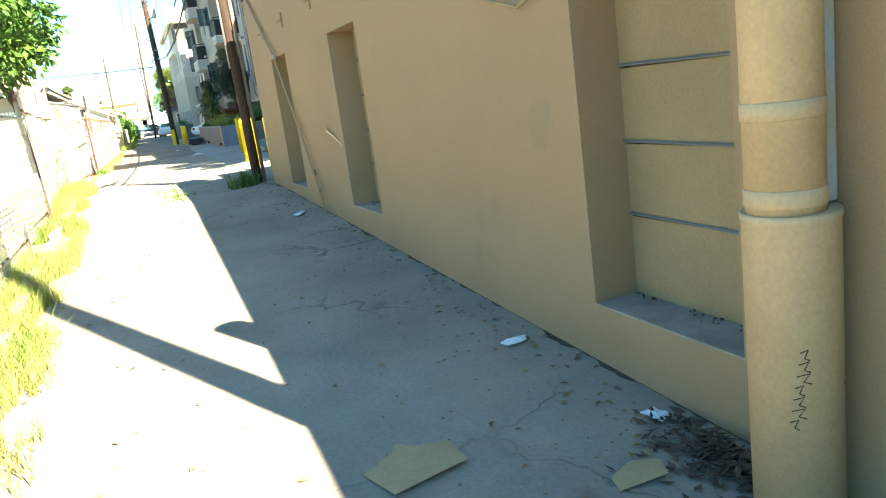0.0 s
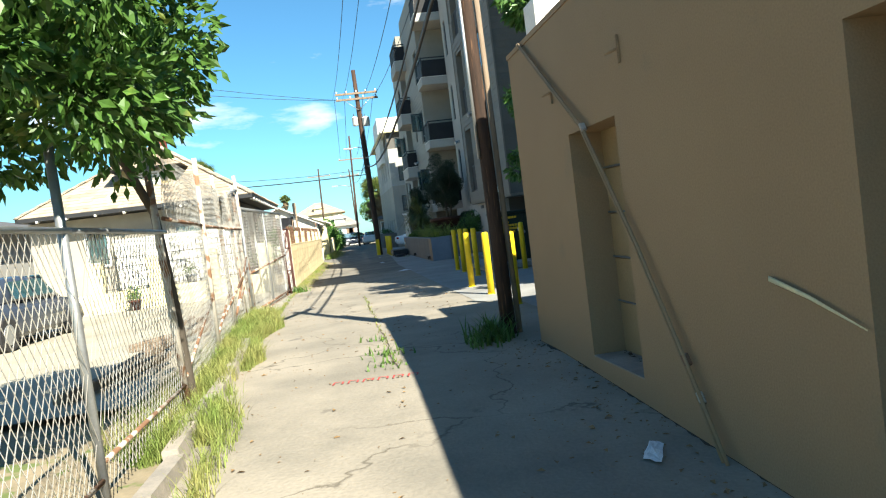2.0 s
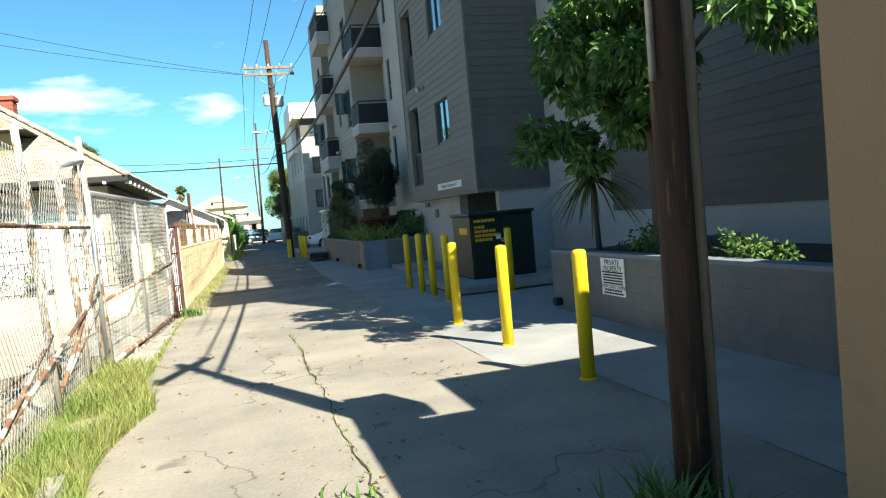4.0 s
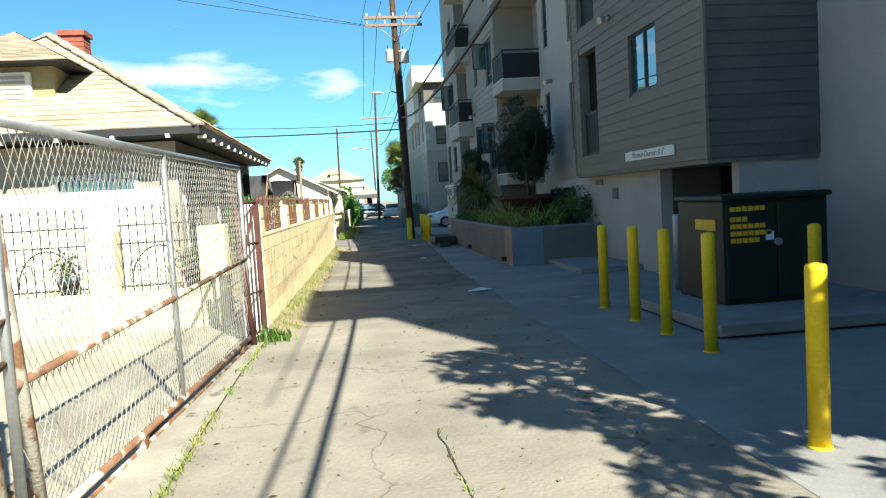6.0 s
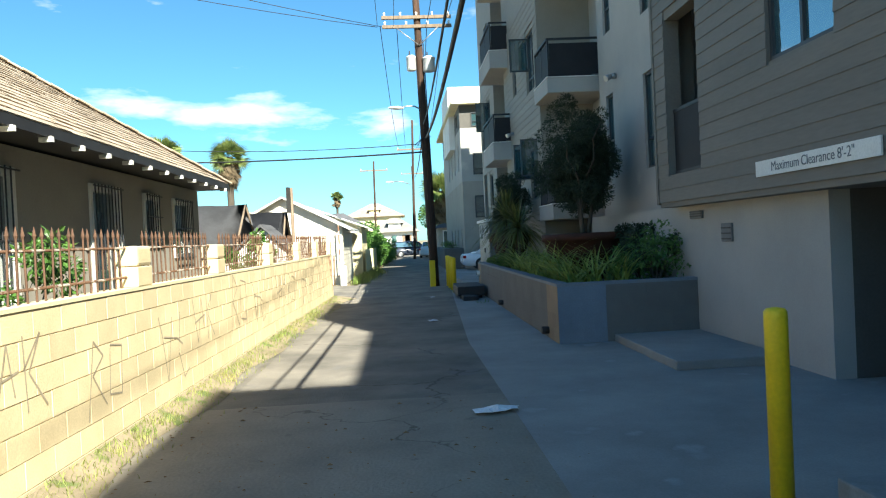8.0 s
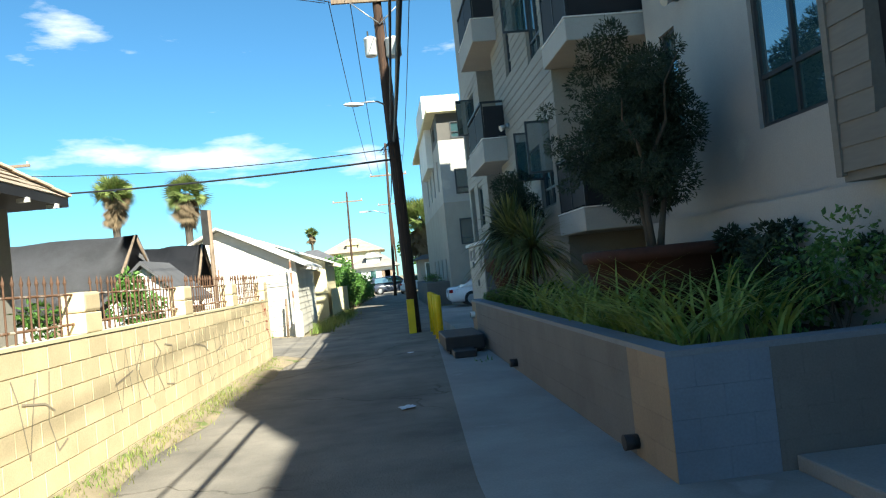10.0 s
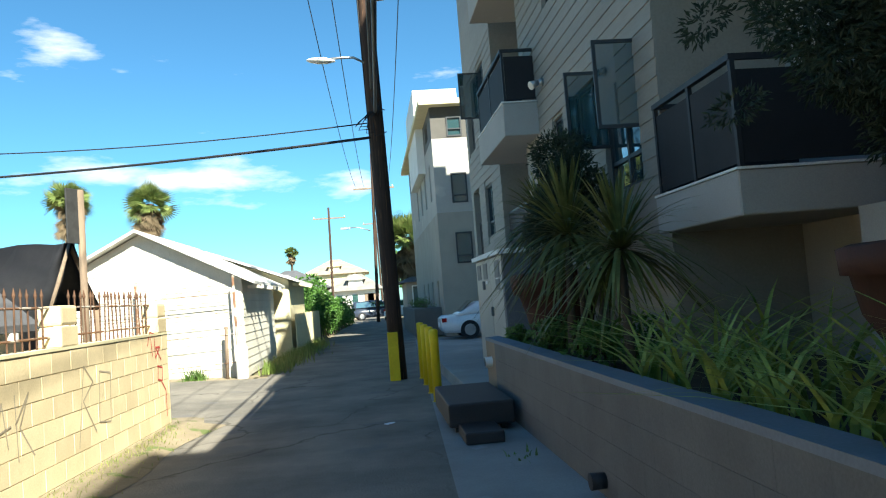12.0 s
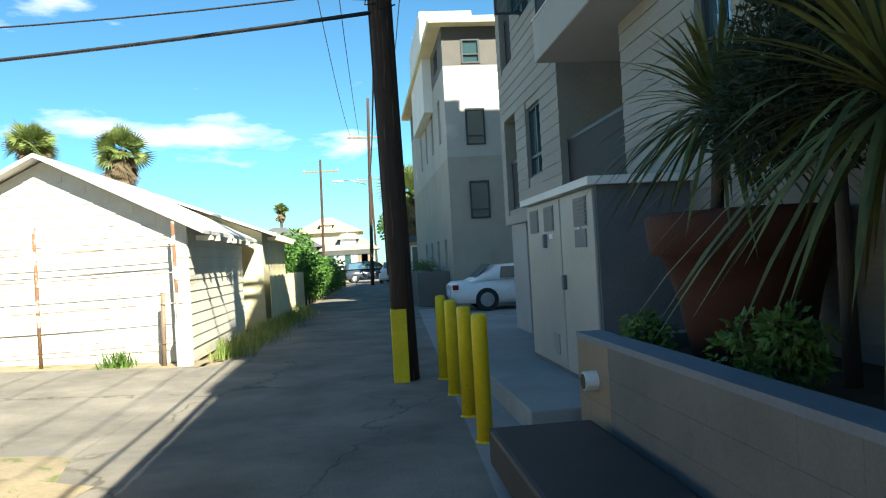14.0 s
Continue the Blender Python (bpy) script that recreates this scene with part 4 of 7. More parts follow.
part("post", bm, M_STEEL, post)
# fittings on the garage wall
for y, z, w, h, mt, nm, lb in ((32.05, 1.62, 0.32, 0.26, M_STEELD, "wall_vent", "square dark louvred wall vent"), (33.1, 1.9, 0.45, 0.12, M_STEELD, "pipe_bracket", "dark steel bracket under the bay")):
    ob = thing(nm, (6.34, y, z), lb, "vent")
    bm = bmesh.new()
    box(bm, 6.325, 6.36, y - w / 2, y + w / 2, z - h / 2, z + h / 2)
    bevel(bm, 0.006, 1)
    part("housing", bm, mt, ob)
    for k in range(3):
        bm = bmesh.new()
        box(bm, 6.315, 6.327, y - w / 2 + 0.02, y + w / 2 - 0.02, z - h / 2 + 0.03 + k * h / 3.4, z - h / 2 + 0.05 + k * h / 3.4)
        part("slat", bm, M_BLACK, ob)
for y, z in ((31.2, 5.35), (37.9, 5.1), (45.8, 5.0)):
    xx = 6.02 if y < 34 else (6.6 if y < 40 else BX - 0.03)
    ob = thing("wall_light", (xx, y, z), "small round metal security light on the wall", "lamp", "wall lights")
    bm = bmesh.new()
    rod(bm, (xx + 0.02, y, z), (xx - 0.06, y, z), 0.07, 0.06, 12)
    part("base", bm, M_STEEL, ob)
    bm = bmesh.new()
    rod(bm, (xx - 0.06, y, z), (xx - 0.2, y - 0.04, z - 0.06), 0.05, 0.075, 12)
    part("hood", bm, M_STEEL, ob)

# ---- planter drains ----
for x, y, z in ((4.95, 20.25, 0.13), (4.12, 34.0, 0.13), (4.12, 39.46, 0.13)):
    ob = thing("drain_outlet", (x, y, z), "black drain outlet low in the planter wall", "drain", "planter drains")
    bm = bmesh.new()
    rod(bm, (x + 0.03, y, z), (x - 0.1, y, z), 0.06, 0.065, 12)
    part("spout", bm, M_RUBBER, ob)
ob = thing("white_vent_pipe", (4.14, 44.4, 0.61), "short white plastic pipe poking out of the planter wall", "pipe")
bm = bmesh.new()
rod(bm, (4.17, 44.4, 0.61), (4.04, 44.4, 0.61), 0.075, n=16, caps=False)
rod(bm, (4.17, 44.4, 0.61), (4.035, 44.4, 0.61), 0.066, n=16)
part("pipe", bm, M_CER, ob)
# black disc over the capped end, standing for the shade inside the pipe
bm = bmesh.new()
rod(bm, (4.06, 44.4, 0.61), (4.033, 44.4, 0.61), 0.06, n=16)
part("bore_shade", bm, M_INK, ob, "black disc painted as the shade of the open end")

# ---- switchgear cabinet, step and black ramp ----
bm = bmesh.new()
box(bm, 3.82, 6.0, 45.3, 49.8, -0.05, 0.22)
bevel(bm, 0.02)
tagged(part("concrete_step", bm, M_PAVE), "raised pale concrete pad in front of the steel cabinet", "concrete pad")
cab = thing("steel_cabinet", (4.65, 47.6, 0.22), "tall grey steel electrical cabinet with louvred double doors", "cabinet")
bm = bmesh.new()
box(bm, 4.66, 6.2, 45.75, 48.62, 0.2, 2.2)
part("cabinet_body", bm, M_STEELD, cab, "dark blue-grey side panels")
for y0, y1, vents, lock in ((45.79, 46.95, (46.0,), (46.85, 1.25)), (46.99, 48.58, (47.25, 47.98), (47.62, 1.72))):
    bm = bmesh.new()
    box(bm, 4.63, 4.66, y0, y1, 0.28, 2.18)
    bevel(bm, 0.006, 1)
    d = part("door", bm, M_GREYD, cab, "pale grey steel door")
    for yy in vents:
        bm = bmesh.new()
        box(bm, 4.624, 4.632, yy - 0.02, yy + 0.42, 1.83, 2.12)
        for k in range(7):
            box(bm, 4.614, 4.624, yy, yy + 0.4, 1.85 + 0.037 * k, 1.87 + 0.037 * k)
        part("louvre", bm, M_STEELD, d)
    bm = bmesh.new()
    obox(bm, pose(4.61, lock[0], lock[1]), 0.05, 0.07, 0.16)
    bevel(bm, 0.01, 1)
    part("latch", bm, M_STEELD, d)
bm = bmesh.new()
box(bm, 4.56, 6.3, 45.68, 48.66, 2.2, 2.28)
part("canopy", bm, M_WHITE, cab, "thin pale sheet-metal canopy")
for y0, y1, z0, z1, mt in ((46.02, 46.4, 1.62, 1.8, M_STEELD), (46.2, 46.3, 1.805, 1.825, M_PAPER), (47.25, 47.5, 0.42, 0.64, M_STEEL), (47.3, 47.45, 1.74, 1.8, M_PAPER)):
    bm = bmesh.new()
    box(bm, 4.62, 4.63, y0, y1, z0, z1)
    part("label_plate", bm, mt, cab)
ramp = thing("black_ramp_box", (3.7, 43.3, 0), "low black plastic platform box by the planter", "platform")
bm = bmesh.new()
v = box(bm, 3.28, 4.05, 42.45, 44.3, 0.08, 0.35)
bevel(bm, 0.03)
part("platform", bm, M_RUBBER, ramp)
bm = bmesh.new()
box(bm, 3.38, 3.8, 41.8, 42.5, 0.004, 0.13)
bevel(bm, 0.02)
part("lower_step", bm, M_RUBBER, ramp)
bm = bmesh.new()
for x, y in ((3.36, 42.6), (3.9, 42.6), (3.36, 44.15), (3.9, 44.15)):
    box(bm, x, x + 0.08, y, y + 0.08, 0, 0.1)
part("foot", bm, M_BLACK, ramp)

# ---- utility poles and wires ----
def crossarm(ob, c, half, z, along, insul=4):
    bm = bmesh.new()
    m = Matrix.Translation((c[0], c[1], z)) @ pose(0, 0, 0, 0, 0, along)
    obox(bm, m, half * 2, 0.09, 0.12)
    bevel(bm, 0.008, 1)
    part("crossarm", bm, M_WOODL, ob, "weathered wooden crossarm")
    for k in range(insul):
        p = m @ Vector((-half + 0.1 + (2 * half - 0.2) * k / (insul - 1), 0, 0.06))
        bm = bmesh.new()
        lathe(bm, p, [(0.02, 0), (0.045, 0.03), (0.035, 0.06), (0.05, 0.09), (0.03, 0.13)], 10)
        part("insulator", bm, M_CER, ob)


def pole(at, top, r0, r1, label):
    ob = thing("utility_pole", at, label, "utility pole", "utility poles")
    bm = bmesh.new()
    a, b = Vector(at), Vector(top)
    sweep(bm, [a.lerp(b, k / 6) for k in range(7)], [r0 + (r1 - r0) * k / 6 for k in range(7)], 14)
    part("shaft", bm, M_WOOD, ob)
    return ob


pa = pole((2.45, 13.2, -0.02), (2.33, 12.95, 6.1), 0.095, 0.07, "dark brown creosoted utility pole beside the tan building")
crossarm(pa, (2.27, 12.88), 0.75, 5.75, 70, 3)
bm = bmesh.new()
pipe(bm, [(2.585, 13.2, 0), (2.55, 13.14, 1.6), (2.49, 13.0, 4.4)], 0.035, 10)
part("conduit", bm, M_WOODL, pa, "faded wooden conduit cover strapped beside the shaft")
bm = bmesh.new()
pipe(bm, [(2.31, 13.08, 2.2), (2.29, 13.02, 3.4), (2.27, 12.95, 4.8)], 0.02, 6)
part("ground_wire_cover", bm, M_STEEL, pa)
pz = pole((2.42, -1.05, -0.6), (2.4, -1.15, 8.0), 0.15, 0.12, "dark brown utility pole at the mouth of the alley")

pb = pole((2.95, 48.85, 0), (2.72, 48.95, 11.2), 0.16, 0.12, "tall dark leaning power pole with transformers and a street lamp")
crossarm(pb, (2.73, 48.78), 1.26, 9.45, 1, 4)
crossarm(pb, (2.72, 48.78), 1.26, 9.78, 1, 5)
bm = bmesh.new()
for s in (-1, 1):
    rod(bm, (2.74 + 0.75 * s, 48.74, 9.4), (2.79, 48.76, 8.75), 0.018)
part("crossarm_braces", bm, M_STEEL, pb)
for x, z, r in ((2.46, 7.85, 0.17), (3.1, 7.8, 0.22)):
    bm = bmesh.new()
    lathe(bm, (x, 48.78, z), [(r * 0.9, 0), (r, 0.03), (r, 0.45), (r * 1.06, 0.46), (r * 1.06, 0.5), (r * 0.5, 0.56)], 18)
    can = part("transformer_can", bm, M_CER, pb, "pale grey cylindrical transformer")
    bm = bmesh.new()
    rod(bm, (x - 0.05, 48.78, z + 0.52), (x - 0.05, 48.78, z + 0.72), 0.03, 0.02)
    part("bushing", bm, M_BLACK, can)
bm = bmesh.new()
pipe(bm, [(2.84, 48.88, 6.4), (2.5, 48.84, 6.58), (2.25, 48.82, 6.58), (2.02, 48.8, 6.56)], 0.025, 8)
part("lamp_arm", bm, M_STEEL, pb)
bm = bmesh.new()
m = pose(1.84, 48.8, 6.53, 0, 4, 0)
lathe(bm, (0, 0, 0), [(0.02, -0.3), (0.08, -0.22), (0.12, -0.05), (0.11, 0.1), (0.05, 0.24), (0.03, 0.28)], 14)
for q in bm.verts:
    q.co = m @ Vector((q.co.z, q.co.x, q.co.y * 0.55))
part("lamp_head", bm, M_CER, pb, "grey cobra-head street lamp")
bm = bmesh.new()
box(bm, 2.765, 2.965, 48.6, 48.66, 0.0, 0.95)
box(bm, 2.765, 2.8, 48.66, 48.88, 0.0, 0.95)
part("reflector_guard", bm, M_YEL, pb, "yellow sheet-metal guard at the foot")
for a in (0.5, 1.7, 2.9):
    bm = bmesh.new()
    pipe(bm, [(2.95 - 0.018 * z + 0.16 * math.cos(a), 48.86 + 0.17 * math.sin(a), z) for z in (1.4, 3, 5, 7, 9)], 0.018, 6)
    part("riser_cable", bm, M_RUBBER, pb)
bm = bmesh.new()
for k in range(10):
    a = k * 0.7
    pipe(bm, [(2.85 + 0.2 * math.cos(a), 48.8 + 0.1 * math.sin(a), 5.0 + 0.05 * k), (2.68 + 0.25 * math.cos(a + 1), 48.7, 4.9 + 0.07 * k), (2.85 + 0.15 * math.cos(a + 2), 48.8, 5.3 + 0.05 * k)], 0.012, 5)
part("cable_coils", bm, M_RUBBER, pb)

for at, top, arms, lamp in (((2.95, 88.0, 0), (3.3, 88.0, 12.4), (9.8,), 7.0), ((-0.9, 102.0, 0), (-0.75, 102.0, 10.4), (9.4,), 0), ((3.9, 120.0, 0), (3.7, 120.0, 11.5), (10.5,), 0), ((-14.5, 62.0, 0), (-14.4, 62.0, 9.0), (8.1, 6.4), 0)):
    ob = pole(at, top, 0.13, 0.09, "distant dark utility pole with a crossarm")
    for z in arms:
        crossarm(ob, (top[0], top[1]), 1.5, z, 0, 3)
    if lamp:
        bm = bmesh.new()
        pipe(bm, [(at[0] - 0.1, at[1], lamp - 0.3), (at[0] - 1.0, at[1], lamp), (at[0] - 1.6, at[1], lamp)], 0.04, 6)
        obox(bm, pose(at[0] - 1.9, at[1], lamp - 0.02), 0.7, 0.3, 0.13)
        part("lamp_arm", bm, M_STEEL, ob)


def cable(p, q, sag, r, name="overhead_cable", label="black overhead cable between the poles"):
    bm = bmesh.new()
    p, q = Vector(p), Vector(q)
    pts = []
    for k in range(15):
        t = k / 14
        a = p.lerp(q, t)
        a.z -= sag * 4 * t * (1 - t)
        pts.append(a)
    sweep(bm, pts, [r] * len(pts), 5)
    tagged(part(name, bm, M_RUBBER), label, "cable", "overhead cables")


cable((2.72, 48.8, 4.9), (-14.0, 56.0, 6.0), 0.2, 0.03)
cable((2.7, 48.8, 5.2), (-14.0, 54.0, 6.75), 0.4, 0.014)
cable((2.85, 48.7, 5.4), (2.3, 12.9, 5.0), 0.9, 0.035)
cable((2.8, 48.8, 5.9), (2.25, 12.9, 5.4), 0.8, 0.022)
cable((1.3, 48.9, 9.55), (1.6, 12.9, 8.2), 0.7, 0.01)
cable((1.9, 48.9, 9.55), (2.0, 12.9, 8.3), 0.7, 0.01)
cable((3.75, 48.9, 9.55), (3.5, 12.9, 8.3), 0.7, 0.012)
cable((3.1, 48.9, 9.55), (2.8, 12.9, 8.3), 0.7, 0.012)
for x in (1.4, 2.0, 3.1, 3.7):
    cable((x, 48.9, 9.55), (x + 0.6, 88, 9.95), 0.8, 0.014)
cable((2.85, 48.9, 6.2), (3.15, 88, 7.4), 0.8, 0.025)
cable((2.3, 12.9, 5.8), (-13, 30, 9.5), 0.5, 0.012)
cable((1.3, 48.9, 9.5), (-22, 38, 12.5), 0.6, 0.012)
cable((1.5, 48.9, 9.5), (-22, 36, 13.3), 0.6, 0.012)

# guy conduit leaning on the tan wall
guy = thing("leaning_conduit", (2.5, 8.3, -0.1), "pair of tan painted conduits slanting down the stucco wall", "conduit")
for dx in (0, 0.05):
    bm = bmesh.new()
    pipe(bm, [(2.59, 11.75 + dx, 3.24), (2.57, 10.05 + dx, 2.12), (2.57, 9.2 + dx, 1.15), (2.56, 8.62 + dx, 0.42), (2.55, 8.2 + dx, ground_z(8.2))], 0.012, 8)
    part("tube", bm, M_TAN, guy)
for y, z in ((10.05, 2.12), (8.64, 0.42), (8.5, 0.2)):
    bm = bmesh.new()
    obox(bm, pose(2.575, y, z, 50), 0.05, 0.085, 0.03)
    bevel(bm, 0.006, 1)
    part("clamp", bm, M_RUST, guy)


# ---- block wall pieces, piers, cap and pickets ----
def unit_block(name, material):
    bm = bmesh.new()
    box(bm, 0, 1, 0, 1, 0, 1)
    return mesh_of(name, bm, material)


BLOCK = unit_block("block", M_BLOCK)
PIERS = [26.05, 29.2, 32.0, 35.35, 38.5, 41.3, 44.2]
row_h, bl = 0.2035, 0.4065
for r in range(6):
    z = 1.37 - (r + 1) * row_h
    y = WALL_Y0 - (bl / 2 if r % 2 else 0)
    while y < WALL_Y1 - 0.05:
        a, b = max(y, WALL_Y0), min(y + bl, WALL_Y1)
        if b - a > 0.04:
            m = Matrix.Translation((wall_x(a) - 0.03, a + 0.005, z + 0.005)) @ pose(0, 0, 0, 0, 0, -math.degrees(SLOPE)) @ Matrix.Diagonal((0.03 + random.uniform(-0.0015, 0.0015), b - a - 0.01, row_h - 0.01, 1))
            piece("block", BLOCK, m, block_wall)
        y += bl
bm = bmesh.new()
v = box(bm, -0.006, 0.03, WALL_Y0, WALL_Y1, -0.15, 1.37 - 6 * row_h - 0.004)
for q in v:
    q.co.x = wall_x(q.co.y) - q.co.x
part("plinth", bm, M_MORT, block_wall, "rough rendered foot of the wall")
bm = bmesh.new()
v = box(bm, -0.008, 0.205, WALL_Y0, WALL_Y1, 1.37, 1.4)
for q in v:
    q.co.x = wall_x(q.co.y) - q.co.x
part("coping", bm, M_CREAM, block_wall, "thin pale mortar coping")
for k, y in enumerate(PIERS):
    x = wall_x(y)
    ob = thing("pier", (x - 0.1, y + 0.2, 1.4), "square yellow block pier on the wall", "pier", "wall piers", "structure")
    for j in range(2):
        bm = bmesh.new()
        box(bm, x - 0.21, x + 0.012, y, y + 0.4, 1.402 + 0.2 * j, 1.396 + 0.2 * (j + 1))
        bevel(bm, 0.012 if j == 0 else 0.03, 2)
        part("block", bm, M_BLOCK, ob)
bm = bmesh.new()
box(bm, wall_x(26) - 0.3, wall_x(26) + 0.012, 25.97, 26.047, -0.1, 1.82)
bevel(bm, 0.01, 1)
part("trim_jamb", bm, M_WHITE, None, "flaking white render on the end of the wall", "structure")


def picket_mesh():
    bm = bmesh.new()
    rod(bm, (0, 0, 0), (0, 0, 0.46), 0.009, n=5)
    rod(bm, (0, 0, 0.46), (0, 0, 0.49), 0.009, 0.018, 5)
    rod(bm, (0, 0, 0.49), (0, 0, 0.56), 0.018, 0.002, 5)
    return mesh_of("picket", bm, M_PICKET)


PICKET = picket_mesh()
for a, b in zip(PIERS, PIERS[1:]):
    ob = thing("picket_panel", (wall_x(a) - 0.1, (a + b) / 2, 1.4), "rusty spear-topped iron picket panel between the piers", "railing", "picket panels on the wall")
    for z in (1.5, 1.78):
        bm = bmesh.new()
        rod(bm, (wall_x(a) - 0.1, a + 0.38, z), (wall_x(b) - 0.1, b + 0.02, z), 0.012, n=6)
        part("rail", bm, M_RUST, ob)
    n = int((b - a - 0.4) / 0.13)
    for k in range(n):
        y = a + 0.46 + k * (b - a - 0.46) / n
        piece("picket", PICKET, Matrix.Translation((wall_x(y) - 0.1, y, 1.4)) @ pose(0, 0, 0, random.uniform(-1.5, 1.5), random.uniform(-1.5, 1.5), 0), ob)


# spray-paint strokes lie 3 mm proud of a wall that faces +x
def strokes(name, label, material, y, z, s, pts_list, w=0.016):
    bm = bmesh.new()
    for pts in pts_list:
        for (a, b), (c, d) in zip(pts, pts[1:]):
            y0, z0, y1, z1 = y + a * s, z + b * s, y + c * s, z + d * s
            dy, dz = y1 - y0, z1 - z0
            l = math.hypot(dy, dz) or 1
            ny, nz = -dz / l * w / 2, dy / l * w / 2
            q = [bm.verts.new((wall_x(p[0]) + 0.0045, p[0], p[1])) for p in ((y0 + ny, z0 + nz), (y1 + ny, z1 + nz), (y1 - ny, z1 - nz), (y0 - ny, z0 - nz))]
            bm.faces.new(q)
    return part(name, bm, material, block_wall, label)


ZIG = [[(0, 0.9), (0.25, 0.1), (0.5, 0.85), (0.62, 0.3)], [(0.1, 0.45), (0.7, 0.55)], [(0.8, 0.9), (0.85, 0.1)], [(0.8, 0.55), (1.15, 0.9), (0.9, 0.5), (1.25, 0.1)]]
TAIL = [[(0, 1.0), (0.12, 0.75), (0.3, 0.05), (0.42, 0.5), (0.55, 0.95)], [(0.2, 0.7), (0.75, 0.62), (0.98, 0.5)], [(0.9, 1.0), (0.8, 0.4), (1.0, 0.0), (1.25, 0.1)]]
LOOP = [[(0, 0), (0.2, 0.9), (0.45, 0.7), (0.15, 0.5), (0.5, 0.1)], [(0.65, 0.8), (0.6, 0.2), (0.95, 0.15), (1.0, 0.75), (0.65, 0.8)]]
for k in range(11):
    random.seed(40 + k)
    strokes("graffiti", "faded grey spray-paint scrawl", M_GREYINK, 26.6 + 1.5 * k + random.uniform(-0.3, 0.3), 0.45 + random.uniform(-0.15, 0.2), random.uniform(0.65, 1.0), (ZIG, LOOP, TAIL)[k % 3], 0.017)
strokes("graffiti", "red spray-paint letters down the end of the wall", M_REDINK, 43.75, 0.55, 0.7, [[(0, 1.0), (0.15, 1.25), (0.4, 1.2)], [(0.2, 1.2), (0.25, 0.8)], [(0.4, 1.15), (0.42, 0.75), (0.7, 0.95), (0.45, 0.95), (0.75, 0.7)], [(0.5, 0.6), (0.8, 0.55), (0.75, 0.3), (0.5, 0.35), (0.55, 0.6)], [(0.7, 0.3), (0.95, 0.1), (0.95, -0.4)]], 0.022)


# ---- chain-link ----
def chain_link(bm, p, q, z0, z1, gap=0.075, r=0.0026, bulge=0.02):
    """Two sets of slanting wires between the points p and q."""
    p, q = Vector((p[0], p[1], 0)), Vector((q[0], q[1], 0))
    L, H = (q - p).length, z1 - z0
    d = (q - p) / L
    nrm = Vector((-d.y, d.x, 0))
    slope = 0.62
    for side in (1, -1):
        s = -H * slope
        while s < L + H * slope:
            pts = []
            for k in range(5):
                u = s + side * (k / 4 - (0 if side > 0 else 1)) * H * slope * (1 if side > 0 else 1)
                u = s + (k / 4) * H * slope if side > 0 else s + (1 - k / 4) * H * slope
                if 0 <= u <= L:
                    w = bulge * math.sin(u * 2.1) * math.sin(math.pi * k / 4)
                    pts.append(p + d * u + nrm * (w + 0.002 * side) + Vector((0, 0, z0 + H * k / 4)))
            for a, b in zip(pts, pts[1:]):
                rod(bm, a, b, r, r, 3, False)
            s += gap


def tube_post(ob, name, p, q, r, material, label=""):
    bm = bmesh.new()
    rod(bm, p, q, r, n=12)
    return part(name, bm, material, ob, label)


fence = thing("chain_link_fence", (-1.2, 12, 0), "galvanised chain-link fence with rusty leaning posts along the yard", "fence")
FENCE = [(-1.22, 3.0), (-1.18, 6.4), (-1.15, 9.05), (-1.12, 11.5), (-1.3, 14.6), (-1.42, 17.3), (-1.41, 19.6)]
for k, ((xa, ya), (xb, yb)) in enumerate(zip(FENCE, FENCE[1:])):
    za = ground_z((ya + yb) / 2) + 0.1
    bm = bmesh.new()
    chain_link(bm, (xa, ya), (xb, yb), za, 1.72 if k < 3 else 2.5, 0.085 if k < 3 else 0.095, 0.003)
    part("mesh_panel", bm, M_WIRE, fence)
    tube_post(fence, "top_rail", (xa, ya, 1.72 if k < 3 else 1.85), (xb, yb, 1.72 if k < 3 else 1.85), 0.021, M_STEEL if k < 3 else M_RUST)
    tube_post(fence, "mid_rail", (xa, ya, za + 0.2), (xb, yb, za + (0.2 if k < 3 else 0.75)), 0.018, M_RUST)
for k, (x, y) in enumerate(FENCE):
    if k < 3:
        tube_post(fence, "post", (x, y, ground_z(y)), (x - 0.02, y - 0.1, 2.3), 0.03, M_STEEL)
    else:
        tube_post(fence, "post", (x, y, ground_z(y)), (x + random.uniform(-0.08, 0.03), y - random.uniform(0.1, 0.35), 2.75), 0.034, M_POST, "rust-streaked white steel post")
for x, y, h in ((-1.42, 18.75, 2.55), (-1.38, 19.95, 2.95)):
    tube_post(fence, "post", (x, y, 0), (x - 0.05, y - 0.3, h), 0.036, M_POST, "rust-streaked white steel post")
tube_post(fence, "brace", (-1.45, 18.5, 2.5), (-1.42, 19.7, 2.66), 0.03, M_STEEL)
tube_post(fence, "brace", (-1.4, 17.4, 0.35), (-1.4, 19.8, 1.3), 0.02, M_RUST)
tube_post(fence, "brace", (-1.36, 14.7, 0.3), (-1.4, 19.7, 1.05), 0.02, M_RUST)

